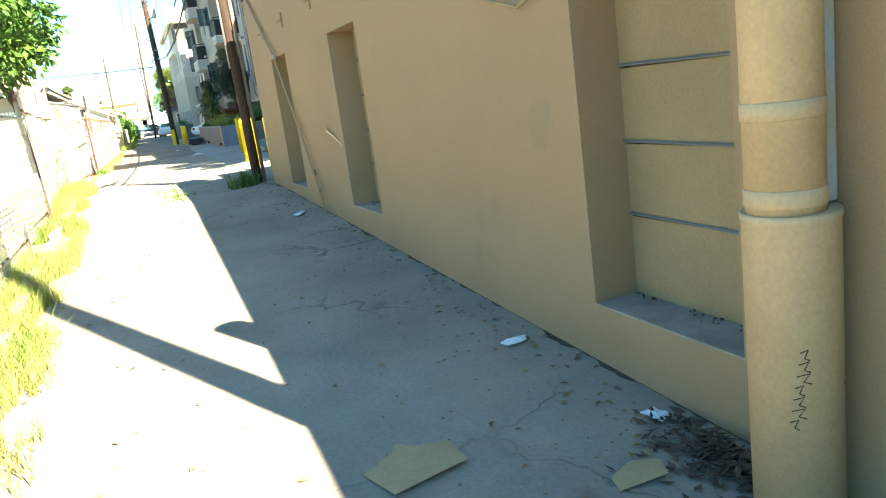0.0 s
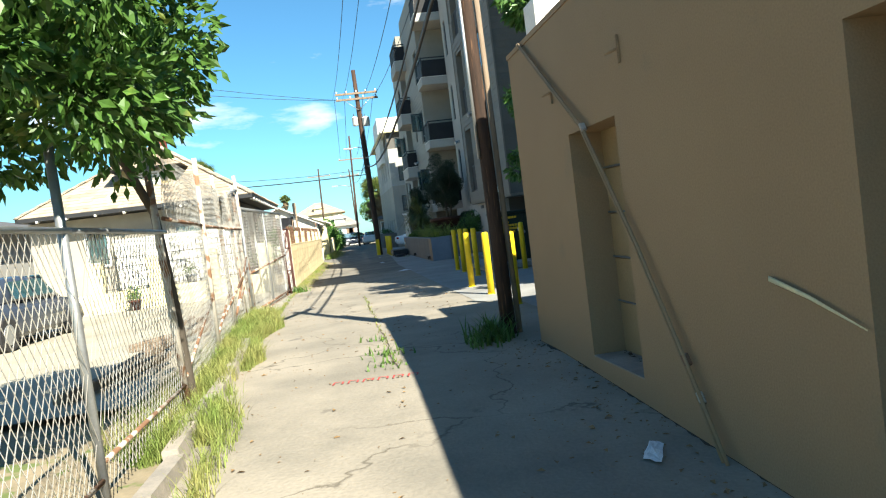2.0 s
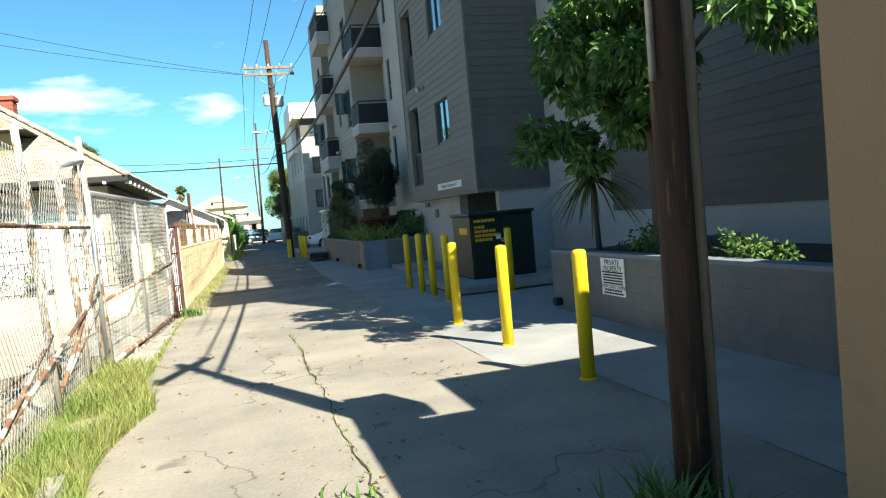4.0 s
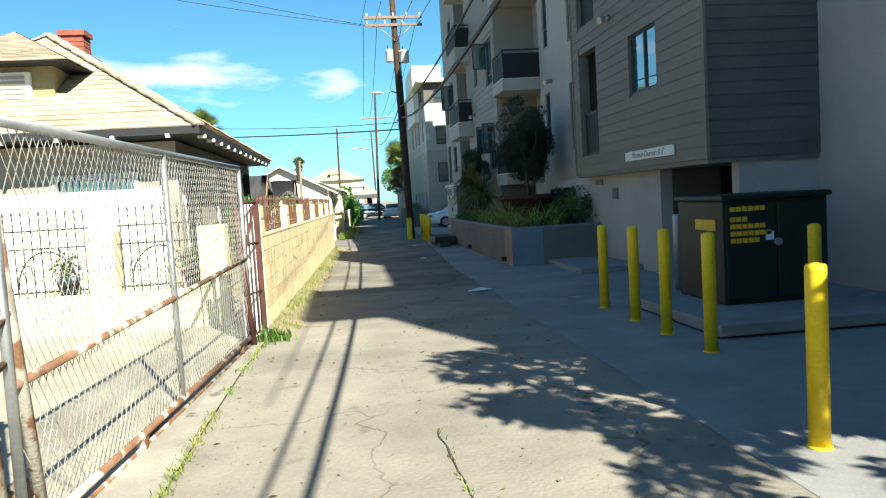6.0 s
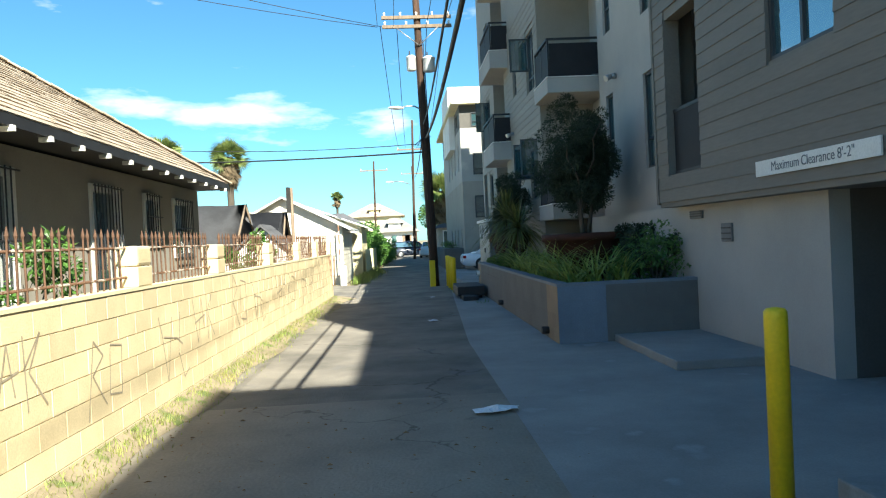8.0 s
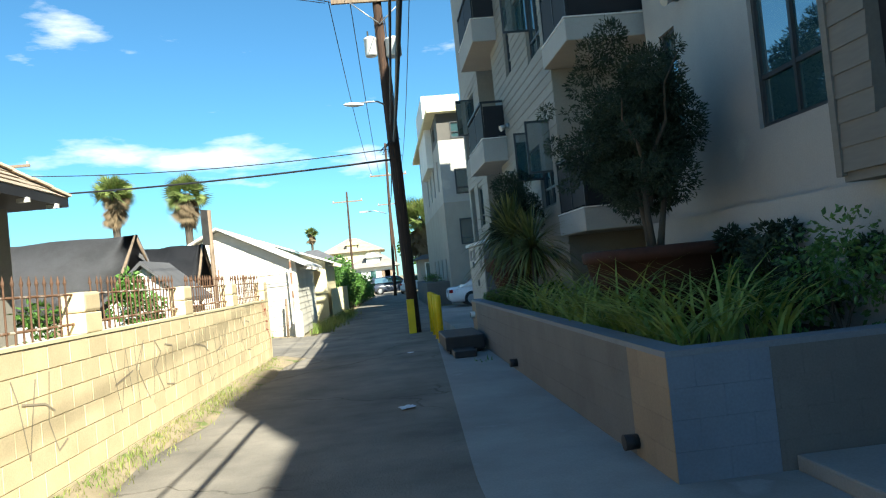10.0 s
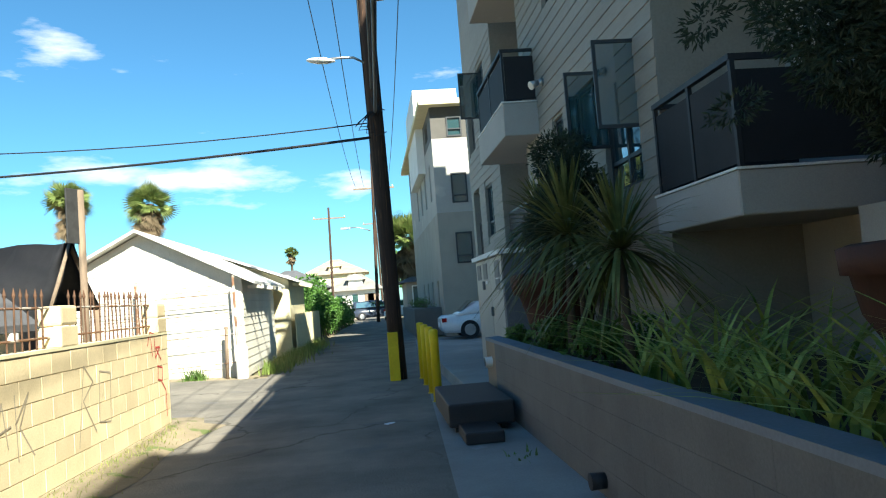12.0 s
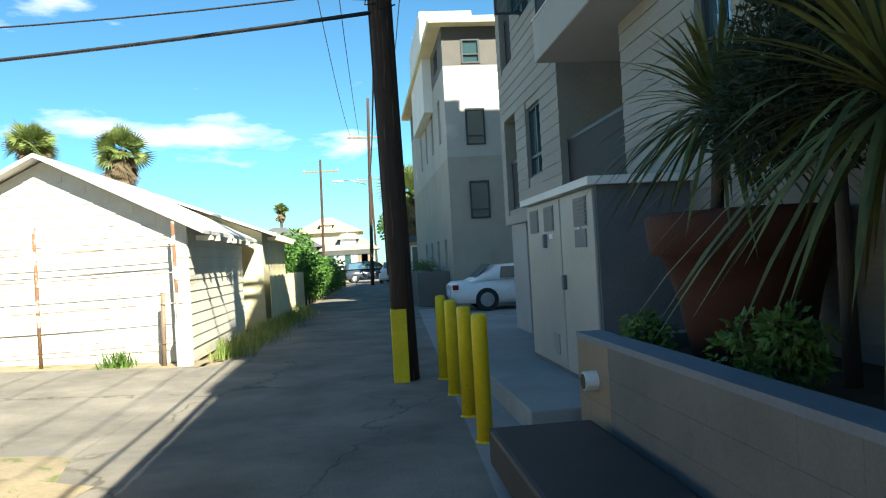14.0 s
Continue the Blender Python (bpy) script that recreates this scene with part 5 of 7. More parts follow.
gate = thing("sliding_gate", (-1.2, 23.3, 0), "wide chain-link sliding gate with a galvanised frame and rusty foot rail", "gate")
ga, gb = (-1.40, 19.75), (-1.02, 25.45)
for z, r, mt, nm in ((2.28, 0.03, M_STEEL, "top_rail"), (0.12, 0.03, M_RUST, "bottom_rail"), (1.12, 0.026, M_RUST, "mid_rail")):
    tube_post(gate, nm, (*ga, z - (0.2 if nm == "mid_rail" else 0)), (*gb, z), r, mt)
for t in (0.0, 0.48, 1.0):
    x, y = ga[0] + (gb[0] - ga[0]) * t, ga[1] + (gb[1] - ga[1]) * t
    tube_post(gate, "stile", (x, y, 0.1), (x, y, 2.28), 0.028, M_STEEL)
bm = bmesh.new()
chain_link(bm, ga, gb, 0.12, 2.28, 0.085, 0.003)
part("mesh_panel", bm, M_WIRE, gate)
for t in (0.3, 0.9):
    bm = bmesh.new()
    x, y = ga[0] + (gb[0] - ga[0]) * t, ga[1] + (gb[1] - ga[1]) * t
    rod(bm, (x - 0.03, y, 0.06), (x + 0.03, y, 0.06), 0.06, n=14)
    part("wheel", bm, M_RUST, gate)
tube_post(thing("gate_track", (-1.1, 23, 0), "rusty steel track across the drive", "track"), "rail", (-1.41, 19.7, 0.02), (-1.0, 25.8, 0.02), 0.018, M_RUST)

red = thing("iron_side_gate", (-0.93, 25.75, 0), "narrow rust-red iron gate with scrolled bars", "gate")
for (x, y, h) in ((-1.04, 25.5, 1.9), (-0.9, 25.98, 1.86)):
    bm = bmesh.new()
    box(bm, x - 0.035, x + 0.035, y - 0.035, y + 0.035, 0, h)
    part("gate_post", bm, M_RED, red)
for z in (0.12, 0.65, 1.3, 1.84):
    bm = bmesh.new()
    rod(bm, (-1.04, 25.5, z), (-0.9, 25.98, z), 0.016)
    part("rail", bm, M_RED, red)
for k in range(1, 5):
    t = k / 5
    tube_post(red, "bar", (-1.04 + 0.14 * t, 25.5 + 0.48 * t, 0.12), (-1.04 + 0.14 * t, 25.5 + 0.48 * t, 1.84), 0.009, M_RED)
tube_post(red, "brace", (-1.04, 25.5, 1.1), (-0.92, 25.9, 1.8), 0.014, M_RED)
tube_post(red, "prop", (-0.98, 25.4, 0.02), (-1.12, 25.45, 1.95), 0.04, M_RED, "leaning rust-red tube")
bm = bmesh.new()
obox(bm, pose(-1.0, 25.6, 1.05), 0.06, 0.12, 0.1)
part("lock_box", bm, M_RUST, red)

# kerb beside the verge
kerb = thing("kerb", (-0.95, 9, 0), "broken row of weathered concrete kerb stones", "kerb", kind="structure")
KST = unit_block("kerb_stone", M_SILL)
y = 1.0
random.seed(7)
while y < 14.5:
    l = random.uniform(0.5, 0.95)
    piece("kerb_stone", KST, Matrix.Translation((-1.0 + random.uniform(-0.03, 0.03), y, ground_z(y) - 0.08)) @ pose(0, 0, 0, random.uniform(-1, 3), random.uniform(-8, 4), random.uniform(-3, 3)) @ Matrix.Diagonal((0.12, l - 0.05, random.uniform(0.16, 0.25), 1)), kerb)
    y += l


# ---- leaves ----
def blades(name, label, material, spots, h0, h1, lean, w, seed, parent=None, kind="stuff", segs=3):
    """Upright narrow leaves that bend over; spots are (x, y, z)."""
    rng = random.Random(seed)
    verts, faces = [], []
    for x, y, z in spots:
        a = rng.uniform(0, 2 * math.pi)
        h = rng.uniform(h0, h1)
        le = lean * rng.uniform(0.35, 1.0) * h
        dx, dy = math.cos(a), math.sin(a)
        sx, sy = -dy * w / 2, dx * w / 2
        n0 = len(verts)
        for k in range(segs + 1):
            t = k / segs
            o = le * t * t
            zz = z + h * (t - 0.25 * (le / h) * t * t)
            ww = (1 - t) ** 0.7 if k else 1
            verts.append((x + dx * o + sx * ww, y + dy * o + sy * ww, zz))
            verts.append((x + dx * o - sx * ww, y + dy * o - sy * ww, zz))
        for k in range(segs):
            i = n0 + 2 * k
            faces.append((i, i + 1, i + 3, i + 2))
    return raw(name, verts, faces, material, parent, label, kind)


def leaf_cloud(name, material, clumps, n, length, width, seed, parent=None, label="", droop=0.4, kind=""):
    """Leaves scattered in uneven clumps (x, y, z, rx, ry, rz); each leaf is a folded diamond."""
    rng = np.random.default_rng(seed)
    verts, faces = [], []
    vol = np.array([c[3] * c[4] * c[5] for c in clumps]) ** 0.75
    counts = np.maximum(3, (n * vol / vol.sum()).astype(int))
    for c, m in zip(clumps, counts):
        d = rng.normal(size=(m, 3))
        d /= np.linalg.norm(d, axis=1)[:, None]
        rad = rng.uniform(0.25, 1.0, m) ** 0.45
        pos = np.array(c[:3]) + d * rad[:, None] * np.array(c[3:6])
        out = d + rng.normal(size=(m, 3)) * 0.55
        out[:, 2] -= droop
        out /= np.linalg.norm(out, axis=1)[:, None]
        side = np.cross(out, rng.normal(size=(m, 3)))
        side /= np.linalg.norm(side, axis=1)[:, None] + 1e-9
        up = np.cross(side, out)
        ln = length * rng.uniform(0.6, 1.2, m)
        for k in range(m):
            p, o, s, u, L = pos[k], out[k], side[k] * width * ln[k] / length, up[k], ln[k]
            i = len(verts)
            mid = p + o * L * 0.45 - u * L * 0.05
            verts += [tuple(p), tuple(mid + s * 0.5), tuple(p + o * L), tuple(mid - s * 0.5), tuple(p + o * L * 0.5 + u * L * 0.06)]
            faces += [(i, i + 1, i + 4), (i + 1, i + 2, i + 4), (i + 2, i + 3, i + 4), (i + 3, i, i + 4)]
    return raw(name, verts, faces, material, parent, label, kind)


def limbs(bm, base, tips, r, seed):
    rng = random.Random(seed)
    for t in tips:
        p, q = Vector(base), Vector(t)
        prev, pr = p, r
        for k in range(1, 5):
            a = p.lerp(q, k / 4) + Vector((rng.uniform(-0.08, 0.08), rng.uniform(-0.08, 0.08), 0.12 * math.sin(math.pi * k / 4)))
            nr = r * (1 - 0.2 * k)
            rod(bm, prev, a, pr, nr, 7, False)
            prev, pr = a, nr


def clumps_in(c, r, n, size, seed, flat=0.8):
    rng = random.Random(seed)
    out = []
    while len(out) < n:
        p = [rng.uniform(-1, 1) for _ in range(3)]
        if sum(q * q for q in p) > 1:
            continue
        s = size * rng.uniform(0.6, 1.25)
        out.append((c[0] + p[0] * r[0], c[1] + p[1] * r[1], c[2] + p[2] * r[2], s, s, s * flat))
    return out


# verge grass
rng = random.Random(11)
spots = []
while len(spots) < 38000:
    y = rng.uniform(2.0, 19.6)
    x = rng.gauss(-1.02, 0.24) if y < 12 else rng.uniform(-1.5, -0.62 - 0.25 * abs(math.sin(y * 0.9)))
    if x > -0.5 or noise.noise((x * 1.5, y * 0.8, 0)) < -0.28 + (0.25 if y < 12 else -0.1):
        continue
    spots.append((x, y, ground_z(y) + (0.02 if x < -0.95 else -0.01)))
blades("grass_verge", "unkempt green and straw-coloured verge grass under the fence", M_GRASS, spots, 0.06, 0.34, 0.9, 0.0085, 3)
strip("verge", M_DIRT, lambda y: -1.7, lambda y: -0.93, 1, 19.5, 0.02, 0.5, 4, "bare earth verge under the chain-link fence", rise=0.05, rough=0.04)
spots = []
for k in range(5200):
    y = rng.uniform(26.2, 44.8)
    gx = abs(rng.gauss(0.0, 0.16)) + 0.01
    spots.append((wall_x(y) + gx, y, max(0.0, 0.1 - 0.3 * gx)))
blades("grass_wall_foot", "thin dry grass along the foot of the block wall", M_GRASS, spots, 0.02, 0.11, 0.9, 0.01, 5)
strip("verge_wall", M_DIRT, lambda y: wall_x(y), lambda y: wall_x(y) + 0.3 + 0.1 * math.sin(y * 1.7) + 0.06 * max(0.0, y - 40), 26.0, 44.9, 0.006, 0.4, 4, "dusty earth banked along the foot of the wall", rise=0.12, rough=0.012)
spots = []
for k in range(2600):
    y = rng.uniform(52.4, 64)
    spots.append((-0.35 + 0.042 * (y - 52) + abs(rng.gauss(0, 0.3)), y, 0))
blades("grass_far_verge", "rough green weeds beside the white garage", M_GRASS, spots, 0.1, 0.45, 0.6, 0.02, 6)
for cx, cy, n, s in ((2.2, 12.95, 170, 0.4), (0.88, 13.0, 40, 0.15), (0.8, 14.2, 24, 0.11), (0.84, 12.3, 26, 0.13), (-0.78, 25.7, 140, 0.25), (-1.7, 51.9, 160, 0.5), (2.08, 12.7, 80, 0.28), (3.85, 41.0, 12, 0.1)):
    spots = [(cx + rng.gauss(0, 0.12 if n < 250 else 0.17), cy + rng.gauss(0, 0.14), ground_z(cy)) for _ in range(n)]
    tagged(blades("weed_clump", "green weeds growing from a crack in the paving", M_SHRUB, spots, s * 0.3, s, 0.9, 0.03, 8, kind=""), category="weeds", group="weeds")
spots = [(0.94 + 0.02 * math.sin(y * 2.3) + rng.gauss(0, 0.025), y, ground_z(y)) for y in [rng.uniform(12, 21.3) for _ in range(170)]]
blades("weeds_in_crack", "small weeds along the middle crack of the alley", M_GRASS, spots, 0.02, 0.06, 1.0, 0.015, 9)

strip("kerb_drive", M_SILLP, lambda y: -1.5, lambda y: left_edge(y), 19.5, 26.0, 0.016, 0.5, 3, "weathered pale concrete crossover below the gate")
spots = [(left_edge(y) + rng.gauss(0, 0.03), y, 0.0) for y in [19.4 + 6.3 * rng.random() ** 1.6 for _ in range(900)] if noise.noise((y * 1.3, 4.0, 0)) > -0.1]
blades("grass_gate_edge", "patchy low weeds along the edge of the crossover", M_GRASS, spots, 0.03, 0.1, 0.9, 0.012, 12)

# citrus tree over the fence
ct = thing("citrus_tree", (-1.25, 11.6, 0), "leafy green tree leaning over the fence with some yellowing leaves", "tree")
bm = bmesh.new()
prev = None
for p, r in zip([(-1.12, 11.75, -0.05), (-1.14, 11.6, 1.0), (-1.17, 11.4, 1.9), (-1.4, 10.9, 2.7)], (0.05, 0.045, 0.04, 0.036)):
    if prev:
        rod(bm, prev[0], p, prev[1], r, 10, False)
    prev = (p, r)
limbs(bm, (-1.4, 10.9, 2.7), [(-2.6, 8.6, 3.4), (-1.2, 9.0, 3.4), (-2.2, 9.8, 4.2), (-3.2, 10.4, 3.6), (-1.1, 10.4, 3.9), (-1.6, 7.8, 3.1)], 0.06, 4)
part("trunk", bm, M_BARK, ct)
cl = clumps_in((-1.55, 9.2, 3.4), (1.5, 2.2, 1.2), 90, 0.38, 21) + [(-1.05, 10.6, 2.6, 0.2, 0.25, 0.3), (-0.95, 10.2, 2.9, 0.3, 0.3, 0.3), (-2.3, 7.6, 2.5, 0.4, 0.5, 0.3), (-1.5, 8.3, 2.6, 0.4, 0.4, 0.3), (-1.2, 10.4, 2.25, 0.15, 0.15, 0.22), (-0.85, 10.0, 3.1, 0.3, 0.35, 0.35), (-0.95, 10.5, 2.75, 0.22, 0.25, 0.3), (-1.0, 10.9, 2.4, 0.12, 0.15, 0.25), (-1.9, 10.6, 2.45, 0.35, 0.3, 0.25), (-1.5, 11.0, 2.7, 0.35, 0.3, 0.25)]
leaf_cloud("crown", M_LEAF, cl, 24000, 0.12, 0.06, 22, ct)

# broad-leaved tree, cordyline and shrubs in the first planter
bt = thing("planter_tree", (5.75, 18.6, 0.75), "broad-leaved green tree growing in the concrete planter", "tree")
bm = bmesh.new()
pts = [(5.75, 18.6, 0.72), (5.72, 18.55, 1.5), (5.65, 18.45, 2.1), (5.5, 18.2, 2.8)]
for (p, q), r in zip(zip(pts, pts[1:]), (0.11, 0.1, 0.09)):
    rod(bm, p, q, r, r - 0.012, 10, False)
limbs(bm, pts[-1], [(4.8, 18.9, 3.1), (4.9, 17.3, 3.6), (4.4, 15.9, 4.6), (4.3, 17.2, 5.7), (5.5, 16.3, 3.5), (5.0, 19.9, 2.7)], 0.06, 5)
part("trunk", bm, M_BARK, bt)
cl = clumps_in((5.0, 18.0, 3.4), (0.75, 0.95, 0.95), 26, 0.3, 31, 0.6) + clumps_in((4.55, 15.9, 4.6), (0.85, 1.2, 0.9), 17, 0.3, 33, 0.6) + clumps_in((4.5, 17.1, 5.4), (0.65, 0.8, 0.4), 8, 0.28, 34, 0.6) + clumps_in((5.45, 16.0, 3.5), (0.8, 0.6, 0.45), 7, 0.26, 38, 0.6) + clumps_in((5.5, 19.0, 3.9), (0.9, 0.9, 0.8), 16, 0.3, 39, 0.6)
cl += [(4.6, 20.0, 2.4, 0.25, 0.25, 0.15), (4.75, 20.1, 2.75, 0.25, 0.3, 0.15), (5.0, 19.8, 2.55, 0.35, 0.35, 0.18), (5.2, 19.4, 2.2, 0.3, 0.3, 0.16), (5.8, 18.9, 2.5, 0.35, 0.35, 0.18), (5.0, 19.6, 3.3, 0.3, 0.3, 0.2), (5.4, 20.2, 2.6, 0.3, 0.3, 0.18)]
leaf_cloud("crown", M_LEAFB, cl, 13500, 0.18, 0.085, 32, bt, droop=0.8)


def spray(c, n, length, w, seed, material, parent, up=0.5, label="", name="leaf_head"):
    """A head of long narrow leaves, arching out from one point."""
    rng = random.Random(seed)
    verts, faces = [], []
    for k in range(n):
        a = rng.uniform(0, 2 * math.pi)
        el = rng.uniform(-0.5, 1.45)
        L = length * rng.uniform(0.65, 1.1)
        d = Vector((math.cos(a) * math.cos(el), math.sin(a) * math.cos(el), math.sin(el)))
        s = Vector((-math.sin(a), math.cos(a), 0)) * w / 2
        i = len(verts)
        for j in range(6):
            t = j / 5
            p = Vector(c) + d * L * t + Vector((0, 0, -0.55 * L * t * t * (1.1 - 0.6 * abs(math.sin(el)))))
            ww = (0.6 + 1.2 * t) * (1 - t) ** 0.6 if j < 5 else 0.02
            verts += [tuple(p + s * ww), tuple(p - s * ww)]
        for j in range(5):
            q = i + 2 * j
            faces.append((q, q + 1, q + 3, q + 2))
    return raw(name, verts, faces, material, parent, label)


def cordyline(at, h, n, length, seed, label, stems=1):
    ob = thing("cordyline", at, label, "plant", "spiky cordylines")
    rng = random.Random(seed)
    for k in range(stems):
        top = (at[0] + rng.uniform(-0.06, 0.06) + 0.12 * k, at[1] + rng.uniform(-0.06, 0.06), at[2] + h - 0.35 * k)
        bm = bmesh.new()
        rod(bm, (at[0] + 0.06 * k, at[1], at[2] - 0.1), top, 0.05, 0.035, 8)
        part("stem", bm, M_BARK, ob)
        spray(top, n, length, 0.036, seed + k, M_CORDY, ob)
    return ob


cordyline((5.55, 20.0, 0.77), 1.2, 210, 0.98, 51, "spiky dark green cordyline in the planter")
cordyline((4.62, 41.87, 0.82), 1.33, 260, 1.2, 52, "spiky green cordyline in the long planter")
cordyline((4.72, 40.3, 0.82), 1.07, 220, 1.05, 53, "spiky green cordyline among the shrubs")


def shrub(c, r, n, seed, label, material=M_SHRUB, leaf=0.07, w=0.035):
    ob = thing("shrub", (c[0], c[1], c[2]), label, "shrub", "planter shrubs")
    bm = bmesh.new()
    limbs(bm, (c[0], c[1], c[2] - 0.1), [(c[0] + r[0] * math.cos(a) * 0.6, c[1] + r[1] * math.sin(a) * 0.6, c[2] + r[2]) for a in (0, 1.3, 2.6, 3.9, 5.2)], 0.015, seed)
    part("branches", bm, M_BARK, ob)
    leaf_cloud("foliage", material, clumps_in((c[0], c[1], c[2] + r[2] * 0.8), r, 14, min(r) * 0.55, seed), n, leaf, w, seed, ob)
    return ob


for k, (x, y, rx, ry, rz, n) in enumerate(((5.4, 18.0, 0.4, 0.8, 0.22, 1100), (5.45, 16.6, 0.4, 0.7, 0.2, 700), (5.9, 19.2, 0.5, 0.5, 0.2, 500), (6.6, 20.0, 0.6, 0.35, 0.25, 500))):
    shrub((x, y, 0.8), (rx, ry, rz), n, 61 + k, "low glossy green shrub filling the planter")
for k, (x, y, rx, ry, rz, n) in enumerate(((4.52, 44.35, 0.16, 0.22, 0.16, 900), (4.62, 42.75, 0.25, 0.4, 0.2, 1000), (4.65, 41.1, 0.28, 0.42, 0.2, 1000), (5.3, 41.7, 0.3, 0.5, 0.22, 600))):
    shrub((x, y, 0.82), (rx, ry, rz), n, 71 + k, "low bright green shrub in the long planter")
shrub((6.05, 34.1, 0.85), (0.5, 0.6, 0.5), 1500, 81, "dark dense shrub against the stucco wall", M_LEAFB, 0.08, 0.04)
shrub((6.15, 35.4, 0.85), (0.4, 0.8, 0.45), 1500, 82, "dark dense shrub against the stucco wall", M_LEAFB, 0.08, 0.04)
shrub((6.2, 37.0, 0.85), (0.4, 0.8, 0.35), 1000, 83, "dark dense shrub against the stucco wall", M_LEAFB, 0.08, 0.04)

shrub((6.15, 35.0, 1.05), (0.35, 1.4, 0.5), 5200, 84, "dark dense shrub against the stucco wall", M_OLIVE, 0.07, 0.035)

# strap-leaved border
random.seed(90)
k = 0
for gx in (4.5, 4.95, 5.4):
    y = 33.8 + 0.2 * (gx > 4.7)
    while y < 39.5:
        if not (gx > 5.1 and 35.2 < y < 38.9):
            ob = thing("strap_leaf_plant", (gx, y, 0.8), "clump of arching striped strap leaves in the planter", "plant", "strap-leaved border")
            rr = random.Random(900 + k)
            sp = [(gx + rr.gauss(0, 0.07), y + rr.gauss(0, 0.07), 0.78) for _ in range(18)]
            for q, spot in enumerate(sp):
                blades("leaf", "", M_STRAP, [spot], 0.5, 1.1, 1.9, 0.043, 9000 + 40 * k + q, ob, "", 5)
            k += 1
        y += random.uniform(0.48, 0.62)


# bowl with olive tree, pots
def pot(at, prof, label, material=M_TERRA):
    ob = thing("plant_pot", at, label, "plant pot")
    bm = bmesh.new()
    lathe(bm, at, prof, 32)
    part("bowl", bm, material, ob)
    bm = bmesh.new()
    r, z = prof[-1]
    lathe(bm, (at[0], at[1], at[2] + z - 0.02), [(r * 0.92, 0), (r * 0.92, 0.025)], 24)
    part("potting_soil", bm, M_SOIL, ob)
    return ob


pot((5.6, 36.95, 0.75), [(0.42, 0), (0.63, 0.25), (0.84, 0.6), (0.88, 0.8), (0.92, 0.8), (0.93, 0.93), (0.87, 0.95), (0.83, 0.9)], "wide shallow rust-brown planting bowl")
pot((5.02, 43.75, 0.75), [(0.36, 0), (0.46, 0.5), (0.54, 0.76), (0.62, 0.78), (0.65, 1.02), (0.63, 1.05), (0.58, 1.05)], "tall terracotta pot with a thick rim")
ot = thing("olive_tree", (5.55, 36.9, 1.62), "dense dark green olive tree in the wide bowl", "tree")
bm = bmesh.new()
for a in (0, 2, 4):
    rod(bm, (5.55 + 0.05 * math.cos(a), 36.9 + 0.05 * math.sin(a), 1.6), (5.55 + 0.2 * math.cos(a), 36.9 + 0.2 * math.sin(a), 2.4), 0.05, 0.03, 8)
limbs(bm, (5.55, 36.9, 2.2), [(5.1, 36.2, 3.4), (5.9, 37.5, 3.6), (5.4, 37.3, 4.0), (5.8, 36.3, 3.9)], 0.035, 6)
part("trunk", bm, M_BARK, ot)
leaf_cloud("crown", M_OLIVE, clumps_in((5.55, 37.3, 3.1), (0.65, 0.9, 0.95), 64, 0.28, 91, 1.0) + clumps_in((5.55, 37.3, 3.25), (0.95, 1.2, 1.25), 46, 0.13, 95, 1.0) + [(4.85, 38.6, 3.3, 0.1, 0.35, 0.12), (4.8, 38.7, 3.8, 0.1, 0.3, 0.1), (5.0, 38.6, 2.7, 0.12, 0.35, 0.1), (5.1, 36.0, 3.0, 0.15, 0.3, 0.12), (5.2, 36.0, 2.6, 0.2, 0.25, 0.1)] + [(5.3, 37.1, 4.3, 0.22, 0.25, 0.3), (5.2, 37.5, 4.2, 0.2, 0.2, 0.35), (5.5, 36.3, 2.5, 0.2, 0.3, 0.2), (5.4, 36.2, 3.7, 0.2, 0.25, 0.2)], 52000, 0.068, 0.02, 92, ot, droop=0.0)
cordyline((4.85, 43.8, 1.75), 0.72, 220, 1.0, 54, "spiky cordyline growing in the terracotta pot")
ot = thing("young_olive_tree", (5.05, 42.75, 0.8), "wispy grey-green olive tree behind the cordylines", "tree")
bm = bmesh.new()
rod(bm, (5.05, 42.75, 0.75), (5.05, 42.75, 2.3), 0.05, 0.03, 8)
limbs(bm, (5.05, 42.75, 2.2), [(4.75, 42.3, 3.0), (5.25, 43.2, 3.1), (4.95, 42.75, 3.3)], 0.025, 7)
part("trunk", bm, M_BARK, ot)
leaf_cloud("crown", M_OLIVE, clumps_in((4.95, 42.75, 2.75), (0.4, 0.75, 0.75), 28, 0.24, 93, 1.0), 17000, 0.062, 0.019, 94, ot, droop=0.0)


# ---- bungalow behind the fence ----
house = thing("bungalow", (-5.5, 33.4, 0), "old single-storey bungalow with tan shingle hip roof and barred windows", "house")
HX0, HX1, HY0, HY1 = -9.0, -2.55, 29.0, 38.1
bm = bmesh.new()
HWIN = [(29.3, 30.5, 1.1, 2.75), (32.5, 33.6, 0.9, 2.74), (34.65, 35.45, 1.95, 2.74), (36.25, 37.45, 1.6, 2.74)]
wall_y(bm, HX1 - 0.2, HX1, HY0, HY1, 0, 3.0, HWIN)
FW = [(-7.4, -6.65, 1.4, 2.6), (-4.6, -3.2, 0.9, 2.5)]
xs = sorted({HX0, HX1 - 0.2, *[w[0] for w in FW], *[w[1] for w in FW]})
for a, b in zip(xs, xs[1:]):
    z = 0
    for w in FW:
        if w[0] <= a + 1e-6 and w[1] >= b - 1e-6:
            box(bm, a, b, HY0, HY0 + 0.2, 0, w[2])
            z = w[3]
    box(bm, a, b, HY0, HY0 + 0.2, z, 3.0)
box(bm, HX0, HX0 + 0.2, HY0 + 0.2, HY1, 0, 3.0)
